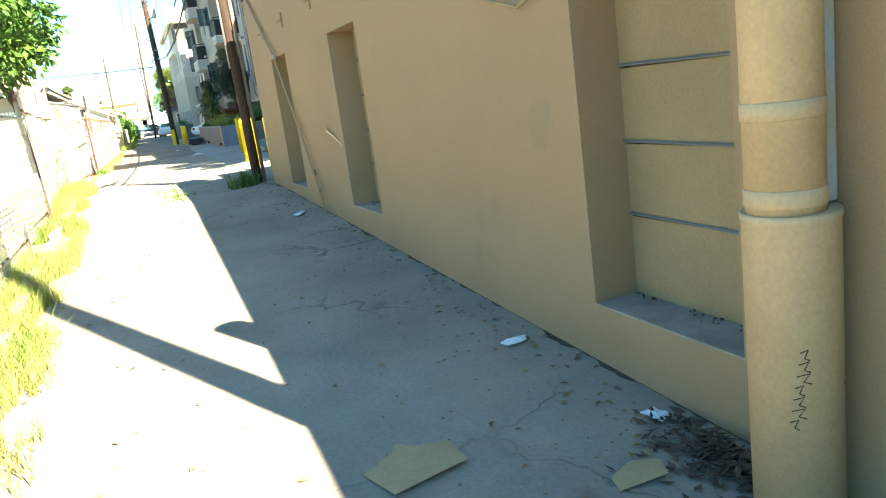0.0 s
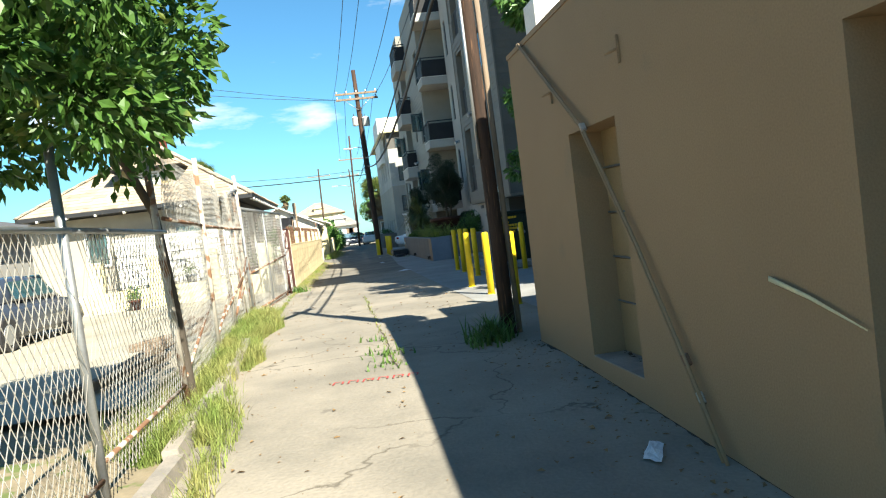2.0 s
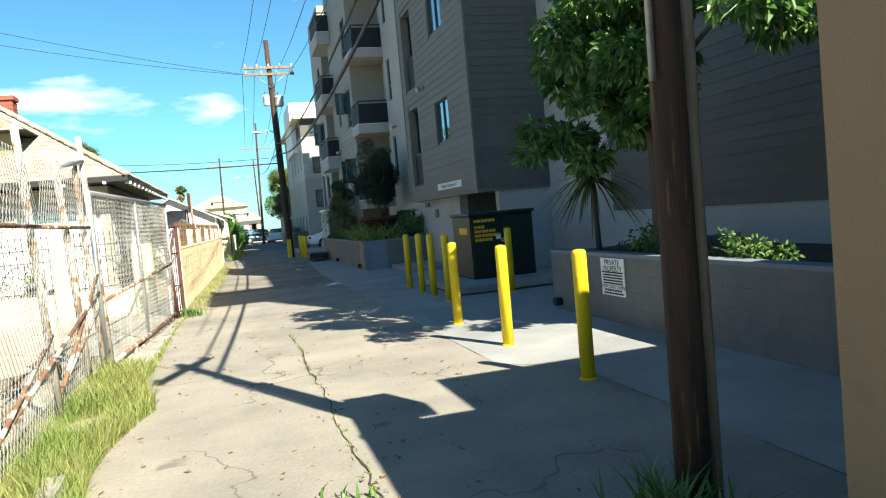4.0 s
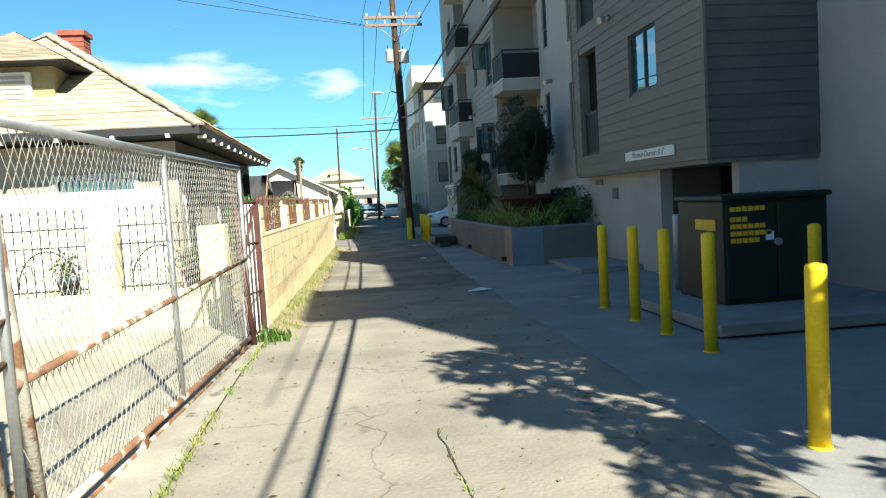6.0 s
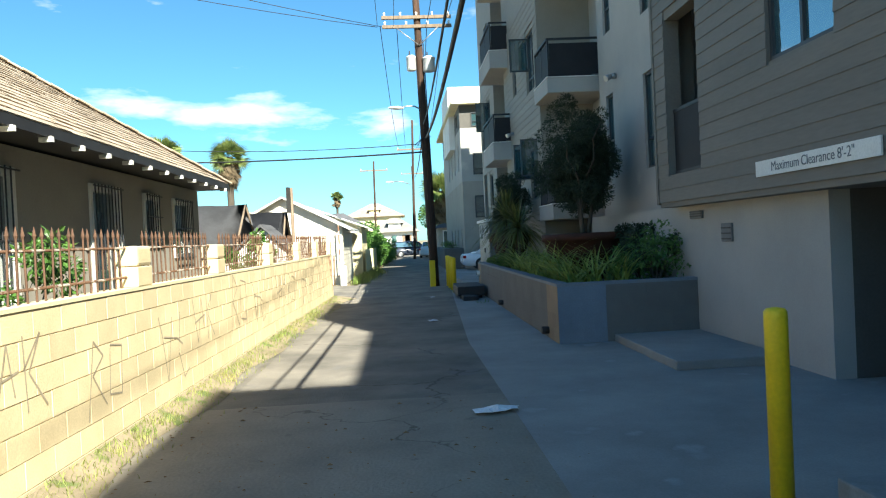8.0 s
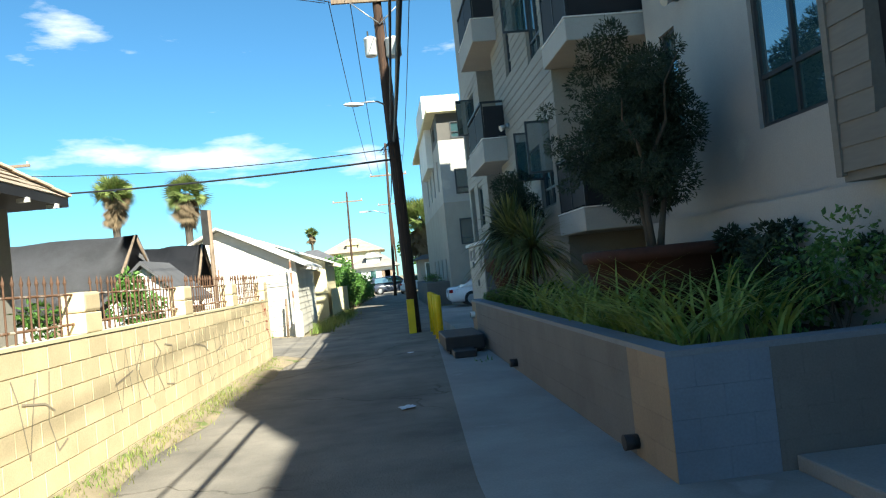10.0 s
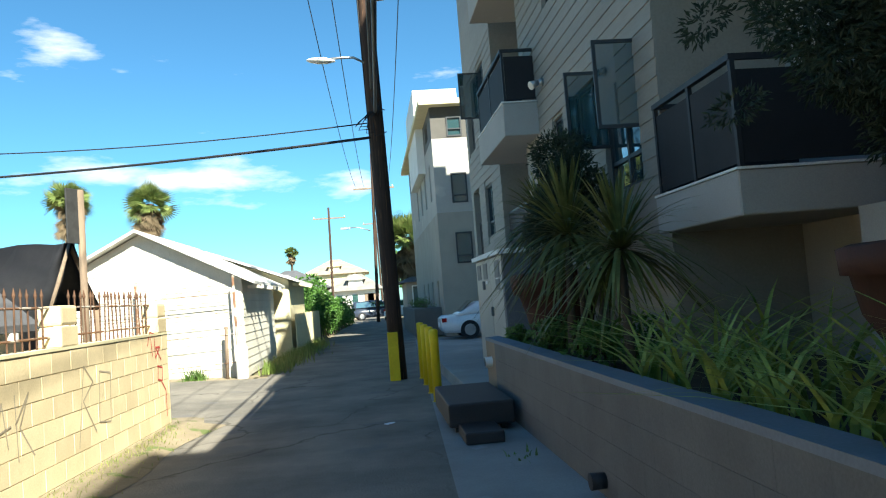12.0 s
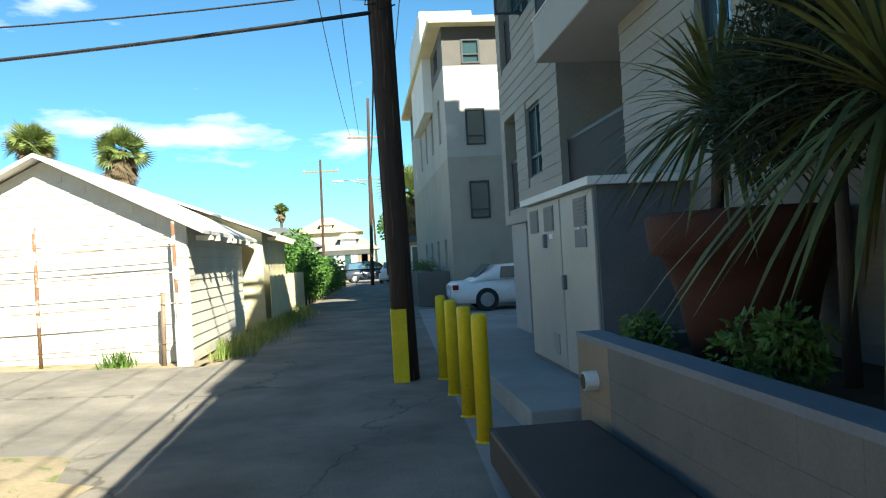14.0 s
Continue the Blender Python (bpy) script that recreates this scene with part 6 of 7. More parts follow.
box(bm, HX0 + 0.2, HX1 - 0.2, HY1 - 0.2, HY1, 0, 3.0)
part("wall", bm, M_HOUSE, house, "grey-brown stucco walls")
# dark filler box: painted shade behind the bungalow windows
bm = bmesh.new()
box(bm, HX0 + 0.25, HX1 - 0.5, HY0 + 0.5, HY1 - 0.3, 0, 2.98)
part("interior", bm, M_SHADEIN, house)
for y0, y1, z0, z1 in HWIN:
    bm = bmesh.new()
    for a, b, c, d in ((y0, y0 + 0.09, z0, z1), (y1 - 0.09, y1, z0, z1), (y0 + 0.09, y1 - 0.09, z0, z0 + 0.08), (y0 + 0.09, y1 - 0.09, z1 - 0.1, z1)):
        box(bm, HX1 - 0.1, HX1 + 0.03, a, b, c, d)
    wob = part("window", bm, M_WHITE, house, "white framed window behind iron bars")
    bm = bmesh.new()
    box(bm, HX1 - 0.08, HX1 - 0.06, y0 + 0.05, y1 - 0.05, z0 + 0.05, z1 - 0.05)
    part("pane", bm, M_GLASS, wob)
    bm = bmesh.new()
    for k in range(int((y1 - y0) / 0.12)):
        rod(bm, (HX1 + 0.08, y0 + 0.05 + 0.12 * k, z0 - 0.05), (HX1 + 0.08, y0 + 0.05 + 0.12 * k, z1), 0.01, n=5)
    for z in (z0, (z0 + z1) / 2, z1 - 0.03):
        rod(bm, (HX1 + 0.08, y0, z), (HX1 + 0.08, y1, z), 0.012, n=5)
    part("security_grille", bm, M_BLACK, wob)
for x0, x1, z0, z1 in FW:
    bm = bmesh.new()
    for a, b, c, d in ((x0, x0 + 0.08, z0, z1), (x1 - 0.08, x1, z0, z1), (x0 + 0.08, x1 - 0.08, z0, z0 + 0.08), (x0 + 0.08, x1 - 0.08, z1 - 0.1, z1)):
        box(bm, a, b, HY0 - 0.03, HY0 + 0.1, c, d)
    wob = part("window", bm, M_WHITE, house, "white framed window behind iron bars")
    bm = bmesh.new()
    box(bm, x0 + 0.05, x1 - 0.05, HY0 + 0.05, HY0 + 0.07, z0 + 0.05, z1 - 0.05)
    part("pane", bm, M_GLASS, wob)
    bm = bmesh.new()
    for k in range(int((x1 - x0) / 0.11)):
        rod(bm, (x0 + 0.05 + 0.11 * k, HY0 - 0.06, z0), (x0 + 0.05 + 0.11 * k, HY0 - 0.06, z1), 0.009, n=5)
    part("security_grille", bm, M_STEELD, wob)
# roof: stepped courses of shingle tabs on all four slopes
EZ, RZ = 3.15, 5.5
EA = (-9.05, -1.98, 28.2, 38.6)
RIDGE = ((-5.5, 31.9), (-5.5, 34.9))


def tabs(p0, p1, q0, q1, seed):
    """Shingle tabs on the slope between the eave p0-p1 and the ridge q0-q1."""
    rng = random.Random(seed)
    p0, p1, q0, q1 = (Vector(v) for v in (p0, p1, q0, q1))
    nrm = (p1 - p0).cross(q0 - p0).normalized()
    rows = 22
    verts, faces = [], []
    for r in range(rows):
        a, b = r / rows, min(1, (r + 1.15) / rows)
        l0, l1 = p0.lerp(q0, a), p1.lerp(q1, a)
        u0, u1 = p0.lerp(q0, b), p1.lerp(q1, b)
        n = max(1, int((l1 - l0).length / 0.36))
        cuts = sorted([0, 1] + [min(0.999, max(0.001, (k + rng.uniform(-0.25, 0.25) + 0.5 * (r % 2)) / n)) for k in range(1, n)])
        for s, t in zip(cuts, cuts[1:]):
            lift = rng.uniform(0.012, 0.024)
            i = len(verts)
            pts = [l0.lerp(l1, s) + nrm * lift, l0.lerp(l1, t) + nrm * lift, u0.lerp(u1, t) + nrm * 0.002, u0.lerp(u1, s) + nrm * 0.002, l0.lerp(l1, s), l0.lerp(l1, t)]
            verts += [tuple(v) for v in pts]
            faces += [(i, i + 1, i + 2, i + 3), (i + 4, i + 5, i + 1, i)]
    return verts, faces


A, B, C, D = (EA[0], EA[2], EZ), (EA[1], EA[2], EZ), (EA[1], EA[3], EZ), (EA[0], EA[3], EZ)
R0, R1 = (*RIDGE[0], RZ), (*RIDGE[1], RZ)
bm = bmesh.new()
vs = [bm.verts.new(p) for p in (A, B, C, D, R0, R1)]
ds = [bm.verts.new((p[0], p[1], p[2] - 0.12)) for p in (A, B, C, D)]
for f in ((vs[0], vs[1], vs[4]), (vs[1], vs[2], vs[5], vs[4]), (vs[2], vs[3], vs[5]), (vs[3], vs[0], vs[4], vs[5])):
    bm.faces.new(f)
for k in range(4):
    bm.faces.new((ds[k], ds[(k + 1) % 4], vs[(k + 1) % 4], vs[k]))
bm.faces.new(ds[::-1])
roof = part("roof", bm, M_BLACK, house, "dark eaves under the shingle roof")
vt, fc = [], []
for k, sl in enumerate(((A, B, R0, R0), (B, C, R0, R1), (C, D, R1, R1), (D, A, R1, R0))):
    v, f = tabs(*sl, 100 + k)
    fc += [tuple(i + len(vt) for i in q) for q in f]
    vt += v
raw("shingles", vt, fc, M_SHIN, roof, "tan and brown asphalt shingles", "stuff")
for p, q in ((A, R0), (B, R0), (C, R1), (D, R1), (R0, R1)):
    bm = bmesh.new()
    p, q = Vector(p), Vector(q)
    n = int((q - p).length / 0.25)
    for k in range(n):
        c = p.lerp(q, (k + 0.5) / n)
        m = Matrix.Translation(c + Vector((0, 0, 0.03 + 0.012 * (k % 2)))) @ (q - p).to_track_quat("X", "Z").to_matrix().to_4x4()
        obox(bm, m, 0.27, 0.2, 0.03)
    part("ridge_cap", bm, M_SHIN, roof, kind="stuff")
for k in range(13):
    bm = bmesh.new()
    obox(bm, pose(EA[1] - 0.04, EA[2] + 0.4 + 0.8 * k, EZ - 0.14), 0.14, 0.06, 0.06)
    part("rafter_tail", bm, M_WHITE, roof, "white painted rafter end")
for k in range(8):
    bm = bmesh.new()
    obox(bm, pose(EA[1] - 0.5 - 0.85 * k, EA[2] + 0.04, EZ - 0.14), 0.06, 0.14, 0.06)
    part("rafter_tail", bm, M_WHITE, roof, "white painted rafter end")
ch = part("chimney", None or (lambda b: (box(b, -6.25, -5.75, 34.7, 35.2, 4.9, 6.15), b)[1])(bmesh.new()), M_BRICK, house, "red brick chimney")
bm = bmesh.new()
box(bm, -6.31, -5.69, 34.64, 35.26, 6.15, 6.27)
part("chimney_cap", bm, M_BRICK, ch)
BRK = unit_block("brick", M_BRICK)
for r in range(8):
    for k in range(3):
        piece("brick", BRK, Matrix.Translation((-6.26 + 0.17 * k + 0.02 * (r % 2), 34.688, 5.2 + 0.115 * r)) @ Matrix.Diagonal((0.15, 0.012, 0.095, 1)), ch)
        piece("brick", BRK, Matrix.Translation((-5.75, 34.7 + 0.17 * k + 0.02 * (r % 2), 5.2 + 0.115 * r)) @ Matrix.Diagonal((0.012, 0.15, 0.095, 1)), ch)
# dormer
bm = bmesh.new()
v = [bm.verts.new(p) for p in ((-6.1, 29.35, 3.55), (-4.55, 29.35, 3.55), (-4.55, 29.35, 4.4), (-6.1, 29.35, 4.4), (-6.1, 31.2, 4.4), (-4.55, 31.2, 4.4), (-4.55, 31.0, 4.35), (-6.1, 31.0, 4.35))]
bm.faces.new((v[0], v[1], v[2], v[3]))
bm.faces.new((v[1], v[6], v[5], v[2]))
bm.faces.new((v[0], v[3], v[4], v[7]))
dm = part("dormer", bm, M_SHINGW, house, "shingled dormer with a white vent window")
bm = bmesh.new()
vs = [bm.verts.new(p) for p in ((-6.5, 28.9, 4.4), (-4.15, 28.9, 4.4), (-4.15, 32.0, 4.4), (-6.5, 32.0, 4.4), (-5.33, 29.9, 5.1), (-5.33, 32.2, 5.1))]
for f in ((0, 1, 4), (1, 2, 5, 4), (3, 0, 4, 5), (2, 3, 5), (3, 2, 1, 0)):
    bm.faces.new([vs[i] for i in f])
part("dormer_roof", bm, M_BLACK, dm)
vt, fc = [], []
P = [(-6.5, 28.9, 4.42), (-4.15, 28.9, 4.42), (-4.15, 32.0, 4.42), (-6.5, 32.0, 4.42), (-5.33, 29.9, 5.12), (-5.33, 32.2, 5.12)]
for sl in ((P[0], P[1], P[4], P[4]), (P[1], P[2], P[4], P[5]), (P[3], P[0], P[5], P[4])):
    v, f = tabs(*sl, 120)
    fc += [tuple(i + len(vt) for i in q) for q in f]
    vt += v
raw("shingles", vt, fc, M_SHIN, dm, "tan asphalt shingles", "stuff")
bm = bmesh.new()
box(bm, -5.75, -4.9, 29.28, 29.34, 3.78, 4.3)
part("dormer_window", bm, M_WHITE, dm, "white louvred attic window")
bm = bmesh.new()
for k in range(5):
    box(bm, -5.66, -4.99, 29.26, 29.282, 3.85 + 0.085 * k, 3.9 + 0.085 * k)
part("louvre", bm, M_HOUSE, dm)

# porch: white panels, low cream wall with pillars and iron scrolls
bm = bmesh.new()
box(bm, -6.4, -2.7, 28.58, 28.62, 0.55, 2.2)
scr = part("porch_screen", bm, M_WHITE, house, "white painted board screen across the porch")
for k in range(24):
    bm = bmesh.new()
    box(bm, -6.4 + 0.155 * k, -6.4 + 0.155 * k + 0.13, 28.55, 28.578, 0.6, 2.15)
    part("board", bm, M_WHITE, scr)
bm = bmesh.new()
box(bm, -9.5, -2.6, 28.1, 28.9, 0, 0.55)
part("porch_floor", bm, M_CREAM, house, "cream painted porch base")
lw = thing("yard_wall", (-3.5, 27.4, 0), "low cream painted garden wall with square pillars", "wall")
bm = bmesh.new()
box(bm, -8.5, -1.75, 27.3, 27.5, 0, 0.62)
part("low_wall", bm, M_CREAM, lw)
for x in (-1.75, -3.35, -5.0, -6.7):
    bm = bmesh.new()
    box(bm, x - 0.2, x + 0.2, 27.2, 27.6, 0, 1.55)
    bevel(bm, 0.02, 1)
    part("pillar", bm, M_CREAM, lw)
for a, b in ((-3.15, -1.95), (-4.8, -3.55), (-6.5, -5.2)):
    ob = thing("iron_railing", ((a + b) / 2, 27.4, 0.62), "black wrought iron panel with scrolls between the pillars", "railing", "iron panels")
    for z in (0.7, 1.35, 1.62):
        bm = bmesh.new()
        rod(bm, (a, 27.4, z), (b, 27.4, z), 0.012, n=5)
        part("rail", bm, M_BLACK, ob)
    for k in range(10):
        x = a + (b - a) * (k + 0.5) / 10
        bm = bmesh.new()
        rod(bm, (x, 27.4, 0.62), (x, 27.4, 1.85), 0.009, n=5)
        rod(bm, (x, 27.4, 1.85), (x, 27.4, 1.93), 0.018, 0.002, 5)
        part("spear", bm, M_BLACK, ob)
    bm = bmesh.new()
    c = (a + b) / 2
    pipe(bm, [(c + 0.42 * math.cos(t), 27.39, 0.75 + 0.55 * math.sin(t)) for t in [math.pi * k / 12 for k in range(13)]], 0.012, 5)
    part("arch_bar", bm, M_BLACK, ob)
    for s in (-1, 1):
        bm = bmesh.new()
        pipe(bm, [(c + s * (0.3 + 0.14 * (1 - t / 9) * math.cos(t)), 27.39, 1.0 + 0.14 * (1 - t / 9) * math.sin(t)) for t in [k * 0.5 for k in range(16)]], 0.009, 5)
        part("scroll", bm, M_BLACK, ob)
for x, y, mt, lb in ((-4.1, 27.95, M_BLUEP, "small blue plant tub with a leafy plant"), (-5.6, 27.0, M_RED, "small red flower pot with a leafy plant"), (-2.2, 28.0, M_RED, "small red flower pot on the porch")):
    ob = thing("flower_pot", (x, y, 0.55 if y > 27.5 else 0.03), lb, "flower pot", "flower pots")
    z = 0.55 if y > 27.5 else 0.03
    bm = bmesh.new()
    lathe(bm, (x, y, z), [(0.12, 0), (0.17, 0.25), (0.19, 0.25), (0.19, 0.3), (0.16, 0.3)], 16)
    part("tub", bm, mt, ob)
    leaf_cloud("foliage", M_SHRUB, clumps_in((x, y, z + 0.5), (0.18, 0.18, 0.22), 6, 0.12, 130), 160, 0.1, 0.045, 131, ob)
shrub((-1.6, 28.9, 0.9), (0.3, 0.6, 0.6), 900, 140, "leafy bush behind the picket panel", M_LEAF, 0.09, 0.045)
shrub((-1.55, 36.8, 1.0), (0.3, 0.6, 0.5), 700, 141, "leafy bush behind the picket panel", M_LEAF, 0.09, 0.045)
shrub((-1.5, 39.9, 1.2), (0.3, 0.9, 0.5), 1100, 142, "vine over the picket panel", M_HEDGE, 0.09, 0.05)
# fallen timbers in the yard
random.seed(77)
for k in range(5):
    ob = thing("old_timber", (-2.2, 14 + k, 0.1), "grey weathered timber lying in the yard", "timber", "yard timbers")
    bm = bmesh.new()
    obox(bm, pose(-2.1 - 0.3 * random.random(), 13.6 + 1.5 * k, 0.13 + 0.03 * k % 0.1, 0, random.uniform(-3, 3), random.uniform(60, 110)), 2.2, 0.14, 0.12)
    bevel(bm, 0.012, 1)
    part("beam", bm, M_WOODL, ob)


# ---- cars ----
def car(at, heading, length, height, width, paint, label, boxy=False):
    ob = thing("car", at, label, "car", "parked cars")
    M = Matrix.Translation(at) @ pose(0, 0, 0, 0, 0, heading)
    hl, hw = length / 2, width / 2
    belt = height * (0.6 if boxy else 0.64)

    def loft(rows):
        bm = bmesh.new()
        rings = []
        for x, zb, zt, w0, w1 in rows:
            ring = []
            for sy, sz in ((-0.86, 0), (-1, 0.18), (-1, 0.62), (-0.9, 0.95), (-0.6, 1.0), (0.6, 1.0), (0.9, 0.95), (1, 0.62), (1, 0.18), (0.86, 0)):
                w = w0 + (w1 - w0) * sz
                ring.append(bm.verts.new(M @ Vector((x, sy * w, zb + (zt - zb) * sz))))
            rings.append(ring)
        for a, b in zip(rings, rings[1:]):
            for i in range(10):
                f = bm.faces.new((a[i], a[(i + 1) % 10], b[(i + 1) % 10], b[i]))
                f.smooth = True
        bm.faces.new(rings[0][::-1])
        bm.faces.new(rings[-1])
        bmesh.ops.recalc_face_normals(bm, faces=bm.faces[:])
        return bm

    body = part("body", loft([(-hl, 0.42, belt * 0.9, hw * 0.8, hw * 0.75), (-hl + 0.12, 0.26, belt, hw * 0.95, hw * 0.88), (-hl * 0.55, 0.2, belt + 0.03, hw, hw * 0.94), (0, 0.19, belt + 0.02, hw, hw * 0.94),
                              (hl * 0.45, 0.2, belt - 0.02, hw, hw * 0.93), (hl - 0.35, 0.22, belt * 0.86, hw * 0.97, hw * 0.86), (hl, 0.36, belt * 0.7, hw * 0.75, hw * 0.7)]), paint, ob)
    e0, e1 = (-hl + 0.1, -hl + 0.4) if boxy else (-hl + 0.55, -hl + 1.35)
    part("cabin", loft([(e0, belt - 0.05, belt + 0.02, hw * 0.86, hw * 0.8), (e1, belt - 0.04, height - 0.05, hw * 0.9, hw * 0.66), (0.05, belt - 0.04, height, hw * 0.92, hw * 0.68), (0.5, belt - 0.04, height - 0.06, hw * 0.9, hw * 0.66), (hl * 0.5, belt - 0.06, belt - 0.01, hw * 0.85, hw * 0.8)]), paint, ob)
    for s in (-1, 1):
        for x0, x1 in ((e1 + 0.02, -0.15), (-0.05, 0.72)):
            bm = bmesh.new()
            q = []
            for x, t in ((x0, 0.12), (x1, 0.12), (min(x1, 0.42), 0.8), (max(x0, e1 + 0.1), 0.8)):
                z = belt + (height - belt) * t
                w = hw * (0.915 - 0.24 * t) + 0.045
                q.append(bm.verts.new(M @ Vector((x, s * w, z))))
            bm.faces.new(q)
            r = bmesh.ops.extrude_face_region(bm, geom=bm.faces[:])
            for v in r["geom"]:
                if isinstance(v, bmesh.types.BMVert):
                    v.co -= M.to_3x3() @ Vector((0, s * 0.03, 0))
            bmesh.ops.recalc_face_normals(bm, faces=bm.faces[:])
            part("side_window", bm, M_GLASS, ob)
        for x in (-hl * 0.6, hl * 0.6):
            bm = bmesh.new()
            rod(bm, M @ Vector((x, s * (hw - 0.2), 0.33)), M @ Vector((x, s * (hw + 0.005), 0.33)), 0.33, n=24)
            wh = part("wheel", bm, M_RUBBER, ob, "black tyre")
            bm = bmesh.new()
            rod(bm, M @ Vector((x, s * (hw + 0.002), 0.33)), M @ Vector((x, s * (hw + 0.014), 0.33)), 0.21, 0.19, 16)
            part("rim", bm, M_STEEL, wh)
        bm = bmesh.new()
        obox(bm, M @ pose(-hl + 0.1, s * hw * 0.72, belt * 0.83), 0.16, hw * 0.42, 0.14)
        part("tail_light", bm, M_REDL, ob)
        bm = bmesh.new()
        obox(bm, M @ pose(hl - 0.2, s * hw * 0.66, belt * 0.72), 0.24, hw * 0.4, 0.14)
        part("headlight", bm, M_CER, ob)
    for xx, tilt in ((hl * 0.36, 40), (e0 + 0.36, -42)):
        bm = bmesh.new()
        obox(bm, M @ pose(xx, 0, (belt + height) / 2 + 0.02, 0, tilt, 0), 0.62 if not boxy or xx > 0 else 0.3, width * 0.68, 0.03)
        part("windscreen", bm, M_GLASS, ob)
    bm = bmesh.new()
    obox(bm, M @ pose(-hl, 0, 0.55), 0.04, 0.5, 0.14)
    part("number_plate", bm, M_PAPER, ob)
    return ob


car((7.35, 60.6, 0), 0, 4.9, 1.34, 1.85, M_CARW, "white saloon car parked nose-in beside the far building")
car((2.9, 96.5, 0), 8, 4.4, 1.62, 1.8, M_CARB, "dark blue hatchback parked across the end of the alley", True)
car((4.7, 92.0, 0), 78, 4.6, 1.5, 1.8, M_CARW, "pale saloon car parked along the far side of the alley")
car((-6.7, 20.9, 0.03), 84, 4.6, 1.45, 1.8, M_CARB, "dark car parked in the yard behind the fence")

# ---- far left buildings ----
def gable(name, label, x0, x1, y0, y1, eave, ridge, wall_mat, roof_mat, over=0.35, boards=True):
    ob = thing(name, ((x0 + x1) / 2, (y0 + y1) / 2, 0), label, "building")
    xm = (x0 + x1) / 2
    bm = bmesh.new()
    a = [bm.verts.new(p) for p in ((x0, y0, 0), (x1, y0, 0), (x1, y0, eave), (xm, y0, ridge), (x0, y0, eave))]
    b = [bm.verts.new(p) for p in ((x0, y1, 0), (x1, y1, 0), (x1, y1, eave), (xm, y1, ridge), (x0, y1, eave))]
    bm.faces.new(a)
    bm.faces.new(b[::-1])
    for i in range(5):
        bm.faces.new((a[i], b[i], b[(i + 1) % 5], a[(i + 1) % 5]))
    bmesh.ops.recalc_face_normals(bm, faces=bm.faces[:])
    w = part("wall", bm, wall_mat, ob)
    sl = (ridge - eave) / (x1 - xm)
    for s in (-1, 1):
        bm = bmesh.new()
        xe = xm + s * ((x1 - x0) / 2 + over)
        ze = eave - over * sl
        pts = [(xm, y0 - over, ridge + 0.03), (xe, y0 - over, ze + 0.03), (xe, y1 + over, ze + 0.03), (xm, y1 + over, ridge + 0.03)]
        top = [bm.verts.new((p[0], p[1], p[2] + 0.07)) for p in pts]
        bot = [bm.verts.new(p) for p in pts]
        bm.faces.new(top)
        bm.faces.new(bot[::-1])
        for i in range(4):
            bm.faces.new((bot[i], bot[(i + 1) % 4], top[(i + 1) % 4], top[i]))
        bmesh.ops.recalc_face_normals(bm, faces=bm.faces[:])
        part("roof_slope", bm, roof_mat, ob)
        bm = bmesh.new()
        for i in range(int((y1 - y0) / 0.6)):
            obox(bm, pose(xe - s * 0.1, y0 + 0.3 + 0.6 * i, ze - 0.02), 0.3, 0.06, 0.09)
        part("rafter_ends", bm, wall_mat, ob, kind="stuff")
    if boards:
        k = 0
        z = 0.25
        while z < ridge - 0.2:
            half = (x1 - x0) / 2 if z + 0.2 < eave else max(0.1, (ridge - z - 0.2) / sl)
            bm = bmesh.new()
            obox(bm, pose(xm, y0 - 0.006, z + 0.1, -4, 0, 0), 2 * half - 0.02, 0.014, 0.195)
            part("board", bm, wall_mat, ob)
            if z + 0.2 < eave:
                bm = bmesh.new()
                obox(bm, pose(x1 + 0.006, (y0 + y1) / 2, z + 0.1, 0, -4, 0), 0.014, y1 - y0 - 0.02, 0.195)
                part("board", bm, wall_mat, ob)
            z += 0.2
    return ob


garage = gable("garage", "off-white weatherboarded garage with a pale gabled roof", -5.3, -0.6, 52.3, 58.0, 2.39, 3.62, M_BOARDS, M_WROOF)
gable("rear_house", "cream cottage with a pale gabled roof beyond the garage", -5.2, -0.15, 58.6, 64.0, 2.5, 3.5, M_CREAM, M_WROOF, boards=False)
ff = thing("yard_fence", (0, 62, 0), "tall cream timber fence beside the cottage", "fence")
for k in range(34):
    y = 58.7 + 0.2 * k
    bm = bmesh.new()
    box(bm, -0.05 + 0.045 * (y - 58), -0.02 + 0.045 * (y - 58), y, y + 0.18, 0, 1.35 + 0.03 * math.sin(k * 2.1))
    part("slat", bm, M_CREAM, ff)
# barbed wire and posts in front of the garage
wf = thing("wire_fence", (-2, 51.9, 0), "rusty wire strands on thin rusted posts before the garage", "fence")
for x in (-6.4, -2.93, -0.7):
    tube_post(wf, "post", (x, 51.85, 0), (x - 0.02, 51.85, 2.46), 0.03, M_RUST)
for z in (0.41, 1.08, 1.6, 2.05, 2.16):
    bm = bmesh.new()
    pipe(bm, [(-0.7 - 0.57 * k, 51.85, z - 0.05 * math.sin(math.pi * k / 10)) for k in range(11)], 0.009, 5)
    part("wire", bm, M_RUST, wf)
tube_post(wf, "post", (-0.98, 51.9, 0), (-0.95, 51.9, 1.25), 0.04, M_WOODL)
ob = thing("white_jug", (-0.62, 51.75, 0), "grubby white drum with black scrawl at the garage corner", "drum")
bm = bmesh.new()
lathe(bm, (-0.6, 51.75, 0), [(0.13, 0), (0.14, 0.05), (0.14, 0.75), (0.1, 0.82)], 14)
part("barrel", bm, M_WHITE, ob)
